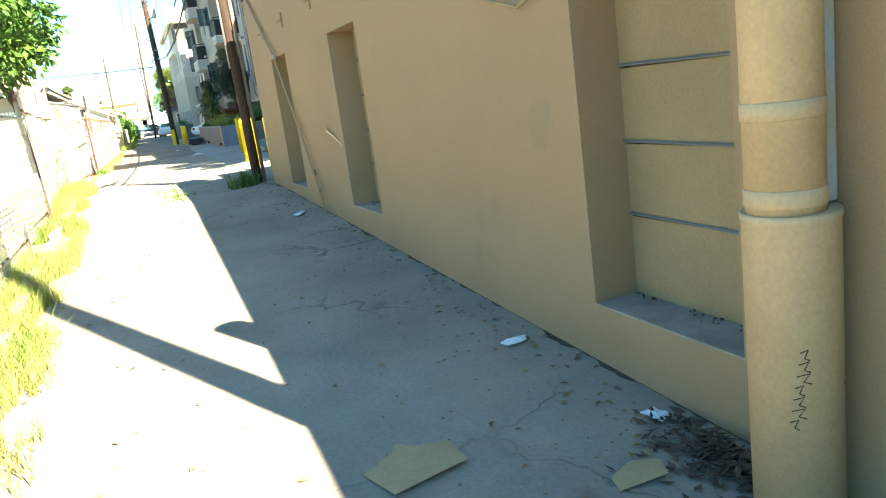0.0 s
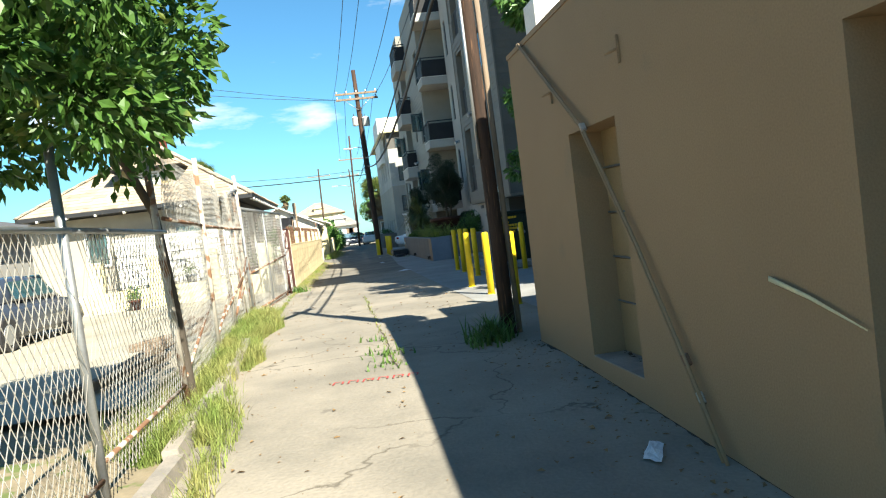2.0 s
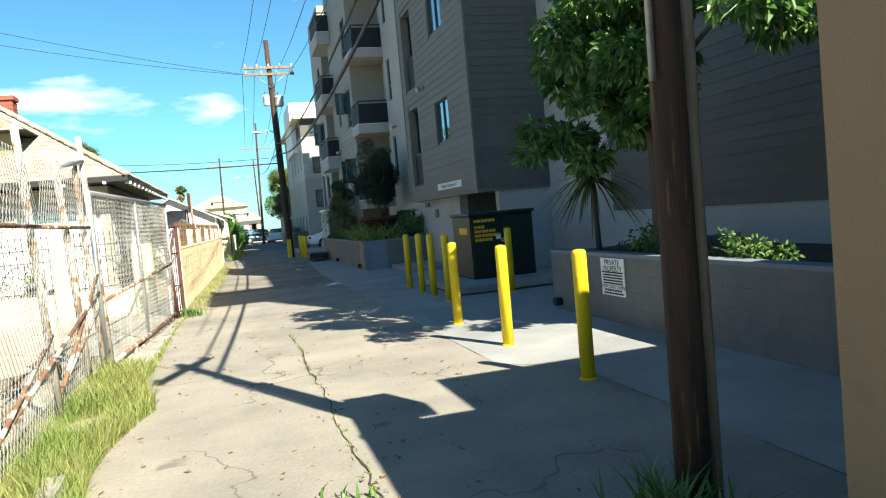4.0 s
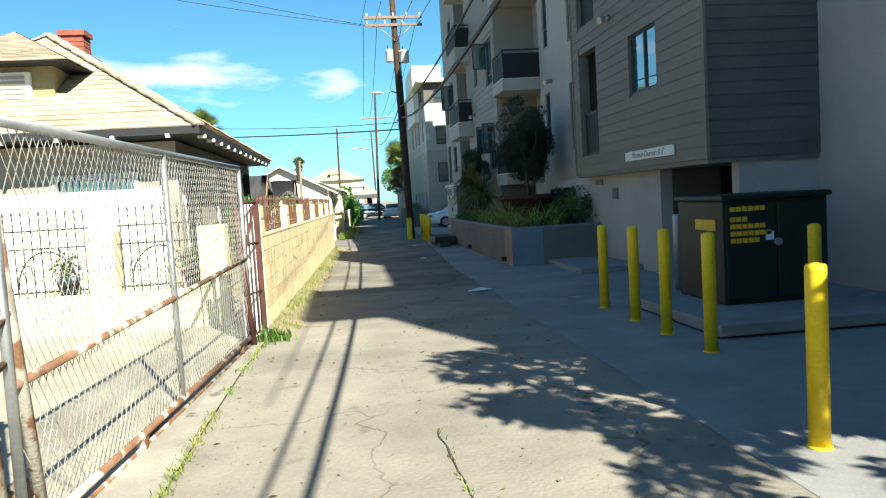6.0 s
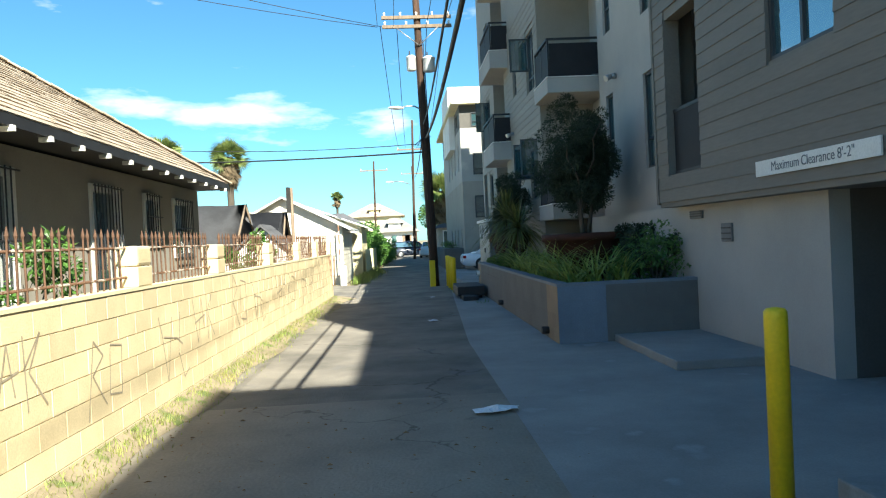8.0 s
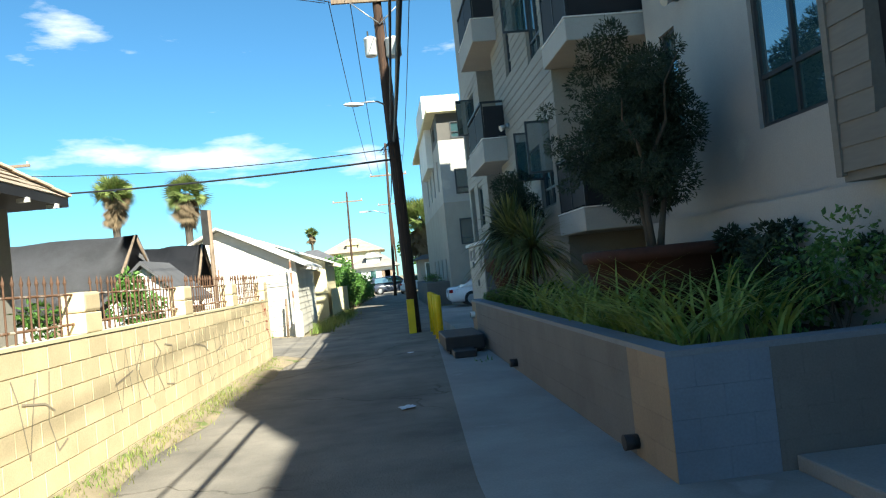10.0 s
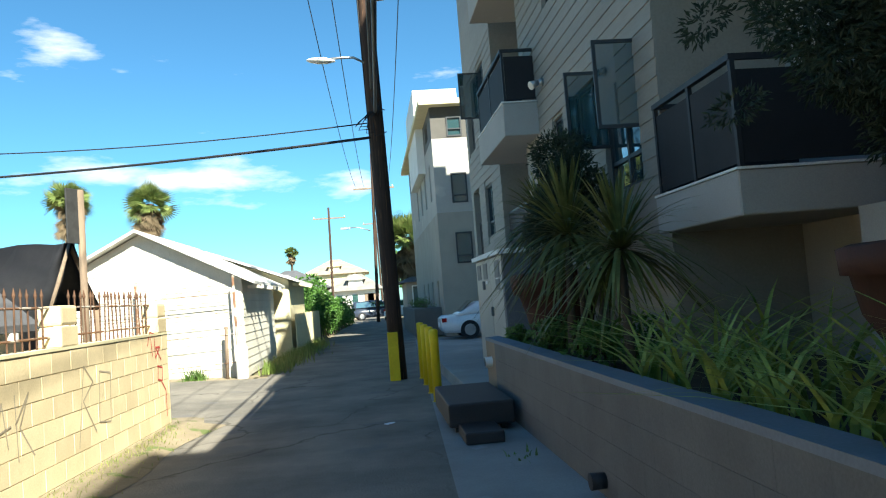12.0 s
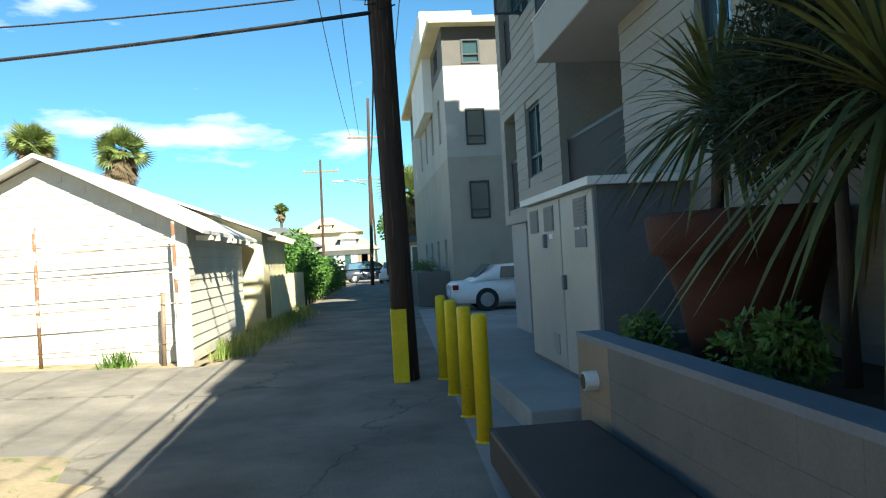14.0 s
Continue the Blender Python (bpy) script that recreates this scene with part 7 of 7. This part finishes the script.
# tarpaulin shelters behind the block wall
def ridge_tent(name, label, x0, x1, y0, ym, y1, ze, zr, material):
    ob = thing(name, ((x0 + x1) / 2, ym, 0), label, "shelter", "tarpaulin shelters")
    bm = bmesh.new()
    n = 10
    rows = []
    for i in range(n + 1):
        x = x0 + (x1 - x0) * i / n
        sag = 0.05 * math.sin(i * 1.9)
        rows.append([bm.verts.new(p) for p in ((x, y0, ze - 0.5), (x, y0 + 0.03, ze + sag), (x, (y0 + ym) / 2, (ze + zr) / 2 - 0.06 + sag), (x, ym, zr + sag * 0.4), (x, (y1 + ym) / 2, (ze + zr) / 2 - 0.06 - sag), (x, y1, ze))])
    for a, b in zip(rows, rows[1:]):
        for i in range(5):
            f = bm.faces.new((a[i], b[i], b[i + 1], a[i + 1]))
            f.smooth = True
    r = bmesh.ops.solidify(bm, geom=bm.faces[:], thickness=0.02)
    part("tarpaulin", bm, material, ob)
    for x in (x0 + 0.1, x1 - 0.05):
        bm = bmesh.new()
        for y, z in ((y0 + 0.05, ze), (y1 - 0.05, ze)):
            rod(bm, (x, y, 0), (x, y, z), 0.035)
        rod(bm, (x, y0 + 0.05, ze), (x, ym, zr - 0.03), 0.03)
        rod(bm, (x, y1 - 0.05, ze), (x, ym, zr - 0.03), 0.03)
        part("frame", bm, M_WOODL, ob, "rough timber frame")
    return ob


ridge_tent("tarpaulin_shelter", "grey tarpaulin roof with a ragged timber gable", -8.0, -2.5, 41.7, 43.0, 44.4, 1.9, 2.95, M_DKROOF)
ridge_tent("tarpaulin_tent", "black tarpaulin draped over a frame", -4.2, -1.7, 44.2, 45.0, 46.0, 1.8, 2.78, M_TARP)
gable("play_house", "small garden play house with dark shingled roof", -2.3, -1.1, 40.6, 42.0, 1.65, 2.2, M_WHITE, M_DKROOF, 0.12)
ob = thing("notice_post", (-1.62, 44.85, 0), "dark sign board on a timber post behind the wall", "sign")
tube_post(ob, "post", (-1.52, 44.85, 0), (-1.52, 44.85, 3.5), 0.05, M_WOODL)
bm = bmesh.new()
obox(bm, pose(-1.57, 44.77, 3.12, 0, 0, 62), 0.3, 0.03, 0.78)
bevel(bm, 0.006, 1)
part("board_face", bm, M_INK, ob)

# hedge, far houses
hd = thing("hedge", (0.6, 74, 0), "dense bright green clipped hedge along the alley", "hedge")
cl = []
rr = random.Random(150)
for k in range(110):
    y = 65.2 + rr.uniform(0, 20)
    cl.append((-0.1 + 0.052 * (y - 60) - rr.uniform(0, 1.0), y, rr.uniform(0.3, 1.5) + (0.5 if y < 70 else 0.1), 0.5, 0.7, 0.45))
leaf_cloud("foliage", M_HEDGE, cl, 15000, 0.16, 0.1, 151, hd)
bm = bmesh.new()
for k in range(20):
    rod(bm, (-0.3 + 0.052 * (5 + k), 65.5 + k, 0), (-0.3 + 0.052 * (5 + k), 65.5 + k, 1.2), 0.03)
part("stems", bm, M_BARK, hd, kind="stuff")


def bungalow_far(x0, x1, y0, y1, eave, ridge, wm, rm, label):
    ob = thing("distant_house", ((x0 + x1) / 2, y0, 0), label, "house", "distant houses")
    bm = bmesh.new()
    box(bm, x0, x1, y0, y1, 0, eave)
    part("wall", bm, wm, ob)
    bm = bmesh.new()
    o = 0.6
    xm, ym = (x0 + x1) / 2, (y0 + y1) / 2
    vs = [bm.verts.new(p) for p in ((x0 - o, y0 - o, eave), (x1 + o, y0 - o, eave), (x1 + o, y1 + o, eave), (x0 - o, y1 + o, eave), (xm - 0.6, ym, ridge), (xm + 0.6, ym, ridge))]
    for f in ((0, 1, 5, 4), (1, 2, 5), (2, 3, 4, 5), (3, 0, 4), (3, 2, 1, 0)):
        bm.faces.new([vs[i] for i in f])
    rf = part("roof", bm, rm, ob)
    bm = bmesh.new()
    box(bm, xm - 0.7, xm + 0.7, y0 + 0.6, y0 + 2.4, eave + 0.4, eave + 1.1)
    for y in (y0 + 0.3, y0 + 2.4):
        tri = [bm.verts.new(p) for p in ((xm - 1.0, y, eave + 1.05), (xm + 1.0, y, eave + 1.05), (xm, y, eave + 1.6))]
        if y < y0 + 1:
            front = tri
    bm.faces.new(front)
    bm.faces.new(tri[::-1])
    for a, b in ((0, 1), (1, 2), (2, 0)):
        bm.faces.new((front[b], front[a], tri[a], tri[b]))
    part("dormer", bm, wm, rf)
    for k in range(3):
        a = x0 + (x1 - x0) * (k + 0.25) / 3
        bm = bmesh.new()
        box(bm, a, a + (x1 - x0) / 8, y0 - 0.05, y0 + 0.02, 0.9, 2.3)
        part("window", bm, M_GLASS, ob)
        bm = bmesh.new()
        box(bm, a - 0.08, a + (x1 - x0) / 8 + 0.08, y0 - 0.03, y0 + 0.01, 0.82, 2.38)
        part("window_frame", bm, M_WHITE, ob)
    bm = bmesh.new()
    box(bm, xm + 0.8, xm + 1.9, y0 - 0.05, y0 + 0.02, 0.1, 2.3)
    part("door", bm, M_WOODL, ob)


bungalow_far(-1.1, 3.4, 106, 114, 2.7, 4.4, M_WHITE, M_GROOF, "white bungalow with grey hip roof at the end of the alley")
bungalow_far(-9.5, -1.8, 108, 118, 3.2, 5.4, M_STUC, M_DKROOF, "distant house with a dark roof")
bungalow_far(-20, -11, 104, 114, 3.4, 5.8, M_CREAM, M_SHIN, "distant house with a brown roof")
bungalow_far(-6, 2, 132, 142, 5.4, 7.6, M_CREAM, M_SHIN, "distant two-storey house with a brown roof")
bungalow_far(4.9, 10, 82.5, 89, 2.6, 3.6, M_HOUSE, M_DKROOF, "low grey garage by the alley")
bungalow_far(9, 18, 108, 118, 3.2, 5.2, M_STUC, M_DKROOF, "distant house with a dark roof")
bungalow_far(-22, -8, 66, 78, 3.2, 5.2, M_STUC, M_DKROOF, "house hidden behind the garage")
bungalow_far(-40, -24, 80, 100, 3.2, 5.4, M_CREAM, M_SHIN, "house far behind the yards")
bungalow_far(-26, -12, 30, 44, 3.2, 5.0, M_STUC, M_DKROOF, "neighbouring house beyond the bungalow")
bungalow_far(-24, -13, 8, 24, 3.2, 5.0, M_CREAM, M_SHIN, "neighbouring house beyond the yard")
# low planter by the far building
bm = bmesh.new()
box(bm, 4.2, 5.3, 63.5, 74, 0, 1.12)
part("wall_far_planter", bm, M_CMU, None, "low grey block planter by the far building", "structure")
for k in range(5):
    shrub((4.7, 64.3 + 1.6 * k, 1.1), (0.4, 0.6, 0.22), 220, 160 + k, "low green shrub in the far planter")


# ---- palms ----
def fan_palm(at, h, r, seed, label):
    ob = thing("fan_palm", at, label, "palm", "fan palms")
    rng = random.Random(seed)
    bm = bmesh.new()
    top = Vector((at[0], at[1], at[2] + h))
    sweep(bm, [Vector(at).lerp(top, k / 6) for k in range(7)], [0.3 * r, 0.22 * r, 0.2 * r, 0.2 * r, 0.2 * r, 0.22 * r, 0.24 * r], 10)
    part("trunk", bm, M_BARK, ob)
    for nm, mt, n, lo, hi, ln in (("crown", M_PALM, 70, -0.5, 1.45, 1.4), ("dry_skirt", M_THATCH, 80, -1.5, -0.6, 1.15)):
        verts, faces = [], []
        for k in range(n):
            a, el = rng.uniform(0, 6.28), rng.uniform(lo, hi)
            d = Vector((math.cos(a) * math.cos(el), math.sin(a) * math.cos(el), math.sin(el)))
            s = d.cross(Vector((0, 0, 1)) if abs(d.z) < 0.95 else Vector((1, 0, 0))).normalized()
            roll = rng.uniform(-1.0, 1.0)
            s = s * math.cos(roll) + s.cross(d) * math.sin(roll)
            L = r * ln * rng.uniform(0.68, 1.12)
            root = top - Vector((0, 0, rng.uniform(0.0, 1.1) * r if nm == "dry_skirt" else 0.0))
            hub = root + d * L * rng.uniform(0.12, 0.52)
            for j in range(11):
                t = (j - 5) * 0.19
                q = (d * math.cos(t) + s * math.sin(t)).normalized()
                tip = hub + q * L * 0.62 + Vector((0, 0, -0.12 * L))
                w = s * math.cos(t) - d * math.sin(t)
                i = len(verts)
                mid = hub.lerp(tip, 0.5)
                verts += [tuple(hub), tuple(mid + w * 0.04 * r), tuple(tip), tuple(mid - w * 0.04 * r)]
                faces.append((i, i + 1, i + 2, i + 3))
            i = len(verts)
            verts += [tuple(root), tuple(hub + s * 0.02), tuple(hub - s * 0.02)]
            faces.append((i, i + 1, i + 2))
        raw(nm, verts, faces, mt, ob)


fan_palm((-20.1, 93, 0), 11.1, 1.55, 170, "tall fan palm with a brown skirt of dead leaves")
fan_palm((-14.1, 93, 0), 10.4, 1.6, 171, "tall fan palm with a brown skirt of dead leaves")
fan_palm((-7.2, 130, 0), 8.5, 0.8, 172, "distant slender fan palm")
fan_palm((5.3, 84.0, 0), 5.7, 1.5, 173, "feathery palm beyond the far building")
tf = thing("far_tree", (5.4, 90, 0), "dark green tree at the far end of the alley", "tree")
bm = bmesh.new()
rod(bm, (5.4, 91, 0), (5.4, 91, 3), 0.2, 0.12)
part("trunk", bm, M_BARK, tf)
leaf_cloud("crown", M_LEAFB, clumps_in((5.4, 91, 4.2), (1.6, 1.8, 1.6), 30, 0.6, 180), 2600, 0.3, 0.16, 181, tf)
tf = thing("yard_tree", (-3.0, 68, 0), "green garden tree behind the hedge", "tree")
bm = bmesh.new()
rod(bm, (-0.6, 70, 0), (-0.6, 70, 1.6), 0.12, 0.08)
part("trunk", bm, M_BARK, tf)
leaf_cloud("crown", M_HEDGE, clumps_in((-0.6, 70, 2.2), (1.0, 2.4, 0.7), 24, 0.5, 182), 2600, 0.2, 0.1, 183, tf)


# ---- litter ----
def flat_scrap(name, label, category, pts, at, rot, material, curl=0.02, group=""):
    bm = bmesh.new()
    m = Matrix.Translation((at[0], at[1], ground_z(at[1]) + 0.012)) @ pose(0, 0, 0, 0, 0, rot)
    if curl < 0.01:
        top = [bm.verts.new(m @ Vector((x, y, curl * math.sin(9 * x + 5 * y) + curl))) for x, y in pts]
        bm.faces.new(top)
    else:
        # crumpled: a fan of small folds between the outline and the middle
        mid = bm.verts.new(m @ Vector((0, 0, curl * 1.6)))
        rings = []
        for s in (0.4, 0.72, 1.0):
            ring = []
            for (x, y), (x2, y2) in zip(pts, pts[1:] + pts[:1]):
                for u in (0.0, 0.33, 0.67):
                    px, py = (x + (x2 - x) * u) * s, (y + (y2 - y) * u) * s
                    h = noise.noise((px * 38 + at[0] * 7, py * 38 + at[1], s * 3))
                    k = 1 + 0.22 * noise.noise((px * 25, py * 25, at[1]))
                    ring.append(bm.verts.new(m @ Vector((px * k, py * k, curl * (0.9 + 1.1 * h) * (1.15 - 0.6 * s)))))
            rings.append(ring)
        nr = len(rings[0])
        for k in range(nr):
            k2 = (k + 1) % nr
            bm.faces.new((mid, rings[0][k], rings[0][k2]))
            for a, b in zip(rings, rings[1:]):
                bm.faces.new((a[k], b[k], b[k2], a[k2]))
    r = bmesh.ops.extrude_face_region(bm, geom=bm.faces[:])
    for v in r["geom"]:
        if isinstance(v, bmesh.types.BMVert):
            v.co.z += 0.003
    bmesh.ops.recalc_face_normals(bm, faces=bm.faces[:])
    tagged(part(name, bm, material), label, category, group)


flat_scrap("cardboard_sheet", "torn flat piece of brown cardboard on the concrete", "cardboard", [(-0.2, -0.17), (0.2, -0.2), (0.26, 0.02), (0.12, 0.1), (0.06, 0.2), (-0.02, 0.14), (-0.2, 0.1)], (1.22, 1.5), 15, M_CARD, 0.008)
flat_scrap("cardboard_sheet", "torn flat piece of brown cardboard on the concrete", "cardboard", [(-0.14, -0.05), (0.1, -0.09), (0.15, 0.02), (0.04, 0.09), (-0.1, 0.05)], (2.04, 0.84), 5, M_CARD, 0.008)
flat_scrap("paper_scrap", "crumpled white paper scrap", "litter", [(-0.09, -0.04), (0.06, -0.05), (0.1, 0.03), (-0.03, 0.06), (-0.09, 0.04)], (2.36, 2.53), 10, M_PAPER, 0.015, "litter")
flat_scrap("plastic_wrapper", "clear crinkled plastic wrapper", "litter", [(-0.06, -0.08), (0.04, -0.07), (0.06, 0.04), (-0.03, 0.07)], (2.44, 1.22), 20, M_PAPER, 0.02, "litter")
flat_scrap("paper_scrap", "flattened white paper by the wall", "litter", [(-0.2, -0.05), (0.15, -0.06), (0.2, 0.03), (-0.12, 0.06)], (2.25, 8.55), 65, M_PAPER, 0.015, "litter")
flat_scrap("plastic_bag", "flattened white plastic bag on the road", "litter", [(-0.22, -0.08), (0.0, -0.12), (0.2, -0.06), (0.24, 0.06), (0.02, 0.12), (-0.2, 0.09)], (2.62, 29.1), 10, M_PAPER, 0.04, "litter")
flat_scrap("plastic_bag", "crumpled pale plastic bag on the road", "litter", [(-0.12, -0.06), (0.1, -0.08), (0.14, 0.05), (-0.08, 0.08)], (2.35, 37.3), 40, M_PAPER, 0.025, "litter")
flat_scrap("paper_scrap", "small white paper scrap on the road", "litter", [(-0.08, -0.04), (0.07, -0.04), (0.08, 0.04), (-0.06, 0.05)], (2.62, 43.6), 40, M_PAPER, 0.01, "litter")
rr = random.Random(190)
verts, faces = [], []
for k in range(900):
    y = rr.uniform(-1.5, 30) if k % 3 else rr.uniform(0, 12.5)
    x = rr.uniform(left_edge(y), 2.6) if k % 3 else 2.6 - abs(rr.gauss(0, 0.25))
    s, a = rr.uniform(0.008, 0.035), rr.uniform(0, 6.3)
    i = len(verts)
    z = ground_z(y) + 0.008
    c, d = math.cos(a) * s, math.sin(a) * s
    verts += [(x + c, y + d, z), (x - d * 0.5, y + c * 0.5, z + s * 0.5), (x - c, y - d, z + 0.002), (x + d * 0.5, y - c * 0.5, z + s * 0.2)]
    faces += [(i, i + 1, i + 2), (i, i + 2, i + 3)]
raw("fallen_leaves", verts, faces, M_LITTER, None, "dry leaves and specks of grit on the paving", "stuff")
# red utility marks sprayed on the road
bm = bmesh.new()
for k in range(6):
    for (a, b), (c, d) in (((0, 0), (0.02, 0.12)), ((0.02, 0.12), (0.11, 0.1)), ((0.11, 0.1), (0.09, 0.01))):
        x0, y0, x1, y1 = 0.25 + 0.15 * k + a, 11.6 + b - 0.02 * k, 0.25 + 0.15 * k + c, 11.6 + d - 0.02 * k
        l = math.hypot(x1 - x0, y1 - y0)
        nx, ny = -(y1 - y0) / l * 0.009, (x1 - x0) / l * 0.009
        bm.faces.new([bm.verts.new((p, q, ground_z(q) + 0.011)) for p, q in ((x0 + nx, y0 + ny), (x1 + nx, y1 + ny), (x1 - nx, y1 - ny), (x0 - nx, y0 - ny))])
tagged(part("road_mark", bm, M_REDINK), "faded red sprayed utility marks on the concrete", "road marking", kind="structure")

# ---- planter blocks ----
BG = unit_block("block", M_CMU)
BT = unit_block("block", M_CMUT)
BB = unit_block("block", M_BLUEP)


def courses(parent, x, y0, y1, h, tan_ends=()):
    rows = 4
    rh = h / rows
    for r in range(rows):
        y = y0 - (0.2 if r % 2 else 0)
        while y < y1 - 0.02:
            a, b = max(y, y0), min(y + 0.4, y1)
            if b - a > 0.03:
                cuts = sorted([a, b] + [t for ends in tan_ends for t in ends if a < t < b])
            else:
                cuts = []
            for a, b in zip(cuts, cuts[1:]):
                me = BT if any(t0 <= (a + b) / 2 <= t1 for t0, t1 in tan_ends) else BG
                piece("block", me, Matrix.Translation((x - 0.003, a + 0.001, r * rh + 0.001)) @ Matrix.Diagonal((0.013, b - a - 0.002, rh - 0.002, 1)), parent)
            y += 0.4


courses(planter_b, 4.14, 33.2, 44.85, 0.89, ((33.15, 34.05), (44.1, 44.9)))
courses(planter_a, 4.97, 12.5, 20.5, 0.87)
for r in range(4):
    for k in range(7):
        a = 4.14 + 0.4 * k - (0.2 if r % 2 else 0)
        b = min(a + 0.4, 6.36)
        a = max(a, 4.14)
        if b - a < 0.03:
            continue
        for c, d, me in ((a, min(b, 4.9), BB), (max(a, 4.9), b, BG)):
            if d - c > 0.02:
                piece("block", me, Matrix.Translation((c + 0.001, 33.197, r * 0.2225 + 0.001)) @ Matrix.Diagonal((d - c - 0.002, 0.013, 0.2205, 1)), planter_b)


# slack cable, plaster scratch and marks on the tan building
cable = thing("slack_cable", (2.57, 2.5, 1.7), "tan painted cable looped slack along the stucco wall", "cable")
bm = bmesh.new()
pipe(bm, [(2.575, 3.6, 2.6), (2.57, 3.15, 2.1), (2.57, 2.8, 1.84), (2.57, 2.4, 1.74), (2.57, 2.0, 1.84), (2.575, 1.6, 2.2), (2.575, 1.35, 2.8)], 0.011, 7)
part("wire", bm, M_TANB, cable)
bm = bmesh.new()
sweep(bm, [(2.597, 7.66, 1.0), (2.596, 7.35, 0.93), (2.597, 6.98, 0.82)], [0.016, 0.012, 0.004], 6)
for q in bm.verts:
    q.co.x = 2.597 + (q.co.x - 2.597) * 0.1
tagged(part("scratch", bm, M_CREAM, None), "pale scraped gouge in the tan stucco", "scratch")

# dry leaves, grit and small stones along the paving
rng = np.random.default_rng(77)
verts, faces = [], []
for k in range(1500):
    y = rng.uniform(0.3, 30)
    if y < 12.5:
        x = 2.55 - abs(rng.normal()) * 0.55 if k % 3 else rng.uniform(-0.8, 2.5)
    else:
        x = rng.uniform(-0.9, 3.2) if k % 3 else left_edge(y) + abs(rng.normal()) * 0.25
    if x < -0.9:
        continue
    r = rng.uniform(0.003, 0.011) * (1.8 if k % 19 == 0 else 1)
    z = ground_z(y) + 0.004
    a = rng.uniform(0, 6.28)
    i = len(verts)
    for j in range(5):
        b = a + j * 1.2566
        s = r * rng.uniform(0.6, 1.2)
        verts.append((x + math.cos(b) * s * 1.4, y + math.sin(b) * s, z))
    verts.append((x, y, z + r * rng.uniform(0.3, 0.8)))
    for j in range(5):
        faces.append((i + j, i + (j + 1) % 5, i + 5))
raw("leaf_litter", verts, faces, M_LITTER, None, "dry leaves and grit scattered over the concrete", "stuff")


strip("dirt_wall_foot", M_SOIL, lambda y: AX - 0.002 - 0.11 * max(0.0, noise.noise((y * 1.9, 3.0, 0.0)) + 0.1 * math.sin(y * 31)), lambda y: AX, -1.0, 12.4, 0.008, 0.06, 2, "dark dirt caught along the foot of the tan wall", rise=-0.004)
rng = random.Random(205)
verts, faces = [], []
for k in range(520):
    x, y = 2.52 - abs(rng.gauss(0, 0.13)), 0.72 + rng.gauss(0, 0.2)
    if x < 1.9 or math.hypot(x - 2.44, y - 0.34) < 0.18:
        continue
    z = ground_z(y) + 0.01 + 0.06 * rng.random() * max(0.0, 1 - (2.55 - x) * 3)
    L, a, tilt = rng.uniform(0.015, 0.05), rng.uniform(0, 6.28), rng.uniform(-0.4, 0.4)
    dx, dy = math.cos(a) * L, math.sin(a) * L
    i = len(verts)
    verts += [(x - dx, y - dy, z), (x - dy * 0.35, y + dx * 0.35, z + tilt * L), (x + dx, y + dy, z + 0.3 * L), (x + dy * 0.35, y - dx * 0.35, z - tilt * L * 0.3 + 0.005)]
    faces += [(i, i + 1, i + 2), (i, i + 2, i + 3)]
for y0, y1, z0, z1 in NICHES:
    for k in range(26):
        x, y, L, a = AX + 0.28 - abs(rng.gauss(0, 0.05)), rng.uniform(y0 + 0.04, y1 - 0.04), rng.uniform(0.01, 0.03), rng.uniform(0, 6.28)
        dx, dy = math.cos(a) * L, math.sin(a) * L
        i = len(verts)
        verts += [(x - dx, y - dy, z0 + 0.016), (x - dy * 0.4, y + dx * 0.4, z0 + 0.02), (x + dx, y + dy, z0 + 0.018), (x + dy * 0.4, y - dx * 0.4, z0 + 0.026)]
        faces += [(i, i + 1, i + 2), (i, i + 2, i + 3)]
raw("leaf_heap", verts, faces, M_DEADLEAF, None, "dark dead leaves heaped under the drainpipe and on the sills", "stuff")

# scrawled marks on the drainpipe, too loose to read
for k in range(7):
    bm = bmesh.new()
    z = 0.26 - 0.045 * k
    a = radians(-131 - 2.2 * k)
    w = 0.16 + 0.05 * (k % 3)
    path = [(a, z), (a + w, z + 0.012), (a + w * 0.5, z - 0.02), (a + w * 1.1, z - 0.028)]
    pipe(bm, [(2.43 + 0.169 * math.cos(b) + 0.01, 0.34 + 0.169 * math.sin(b), h) for b, h in path], 0.0025, 5)
    part("pen_mark", bm, M_BLACK, dp)


# the long open crack down the middle of the old paving
verts, faces = [], []
for k in range(94):
    y = 12 + 0.1 * k
    x = 0.94 + 0.02 * math.sin(y * 2.3) + 0.05 * noise.noise((y * 3.1, 1.0, 0.0))
    w = 0.003 + 0.016 * abs(noise.noise((y * 2.2, 7.0, 0.0)))
    z = ground_z(y) + 0.007
    verts += [(x - w, y, z), (x + w, y, z)]
    if k:
        i = 2 * k
        faces.append((i - 2, i - 1, i + 1, i))
raw("paving_crack", verts, faces, M_SOIL, None, "dirt-filled crack along the alley paving", "structure")

# ---- to true size ----
for ob in list(scene.objects):
    if ob.parent is None and ob.type in ("MESH", "EMPTY"):
        ob.matrix_basis = Matrix.Scale(SIZE, 4) @ ob.matrix_basis
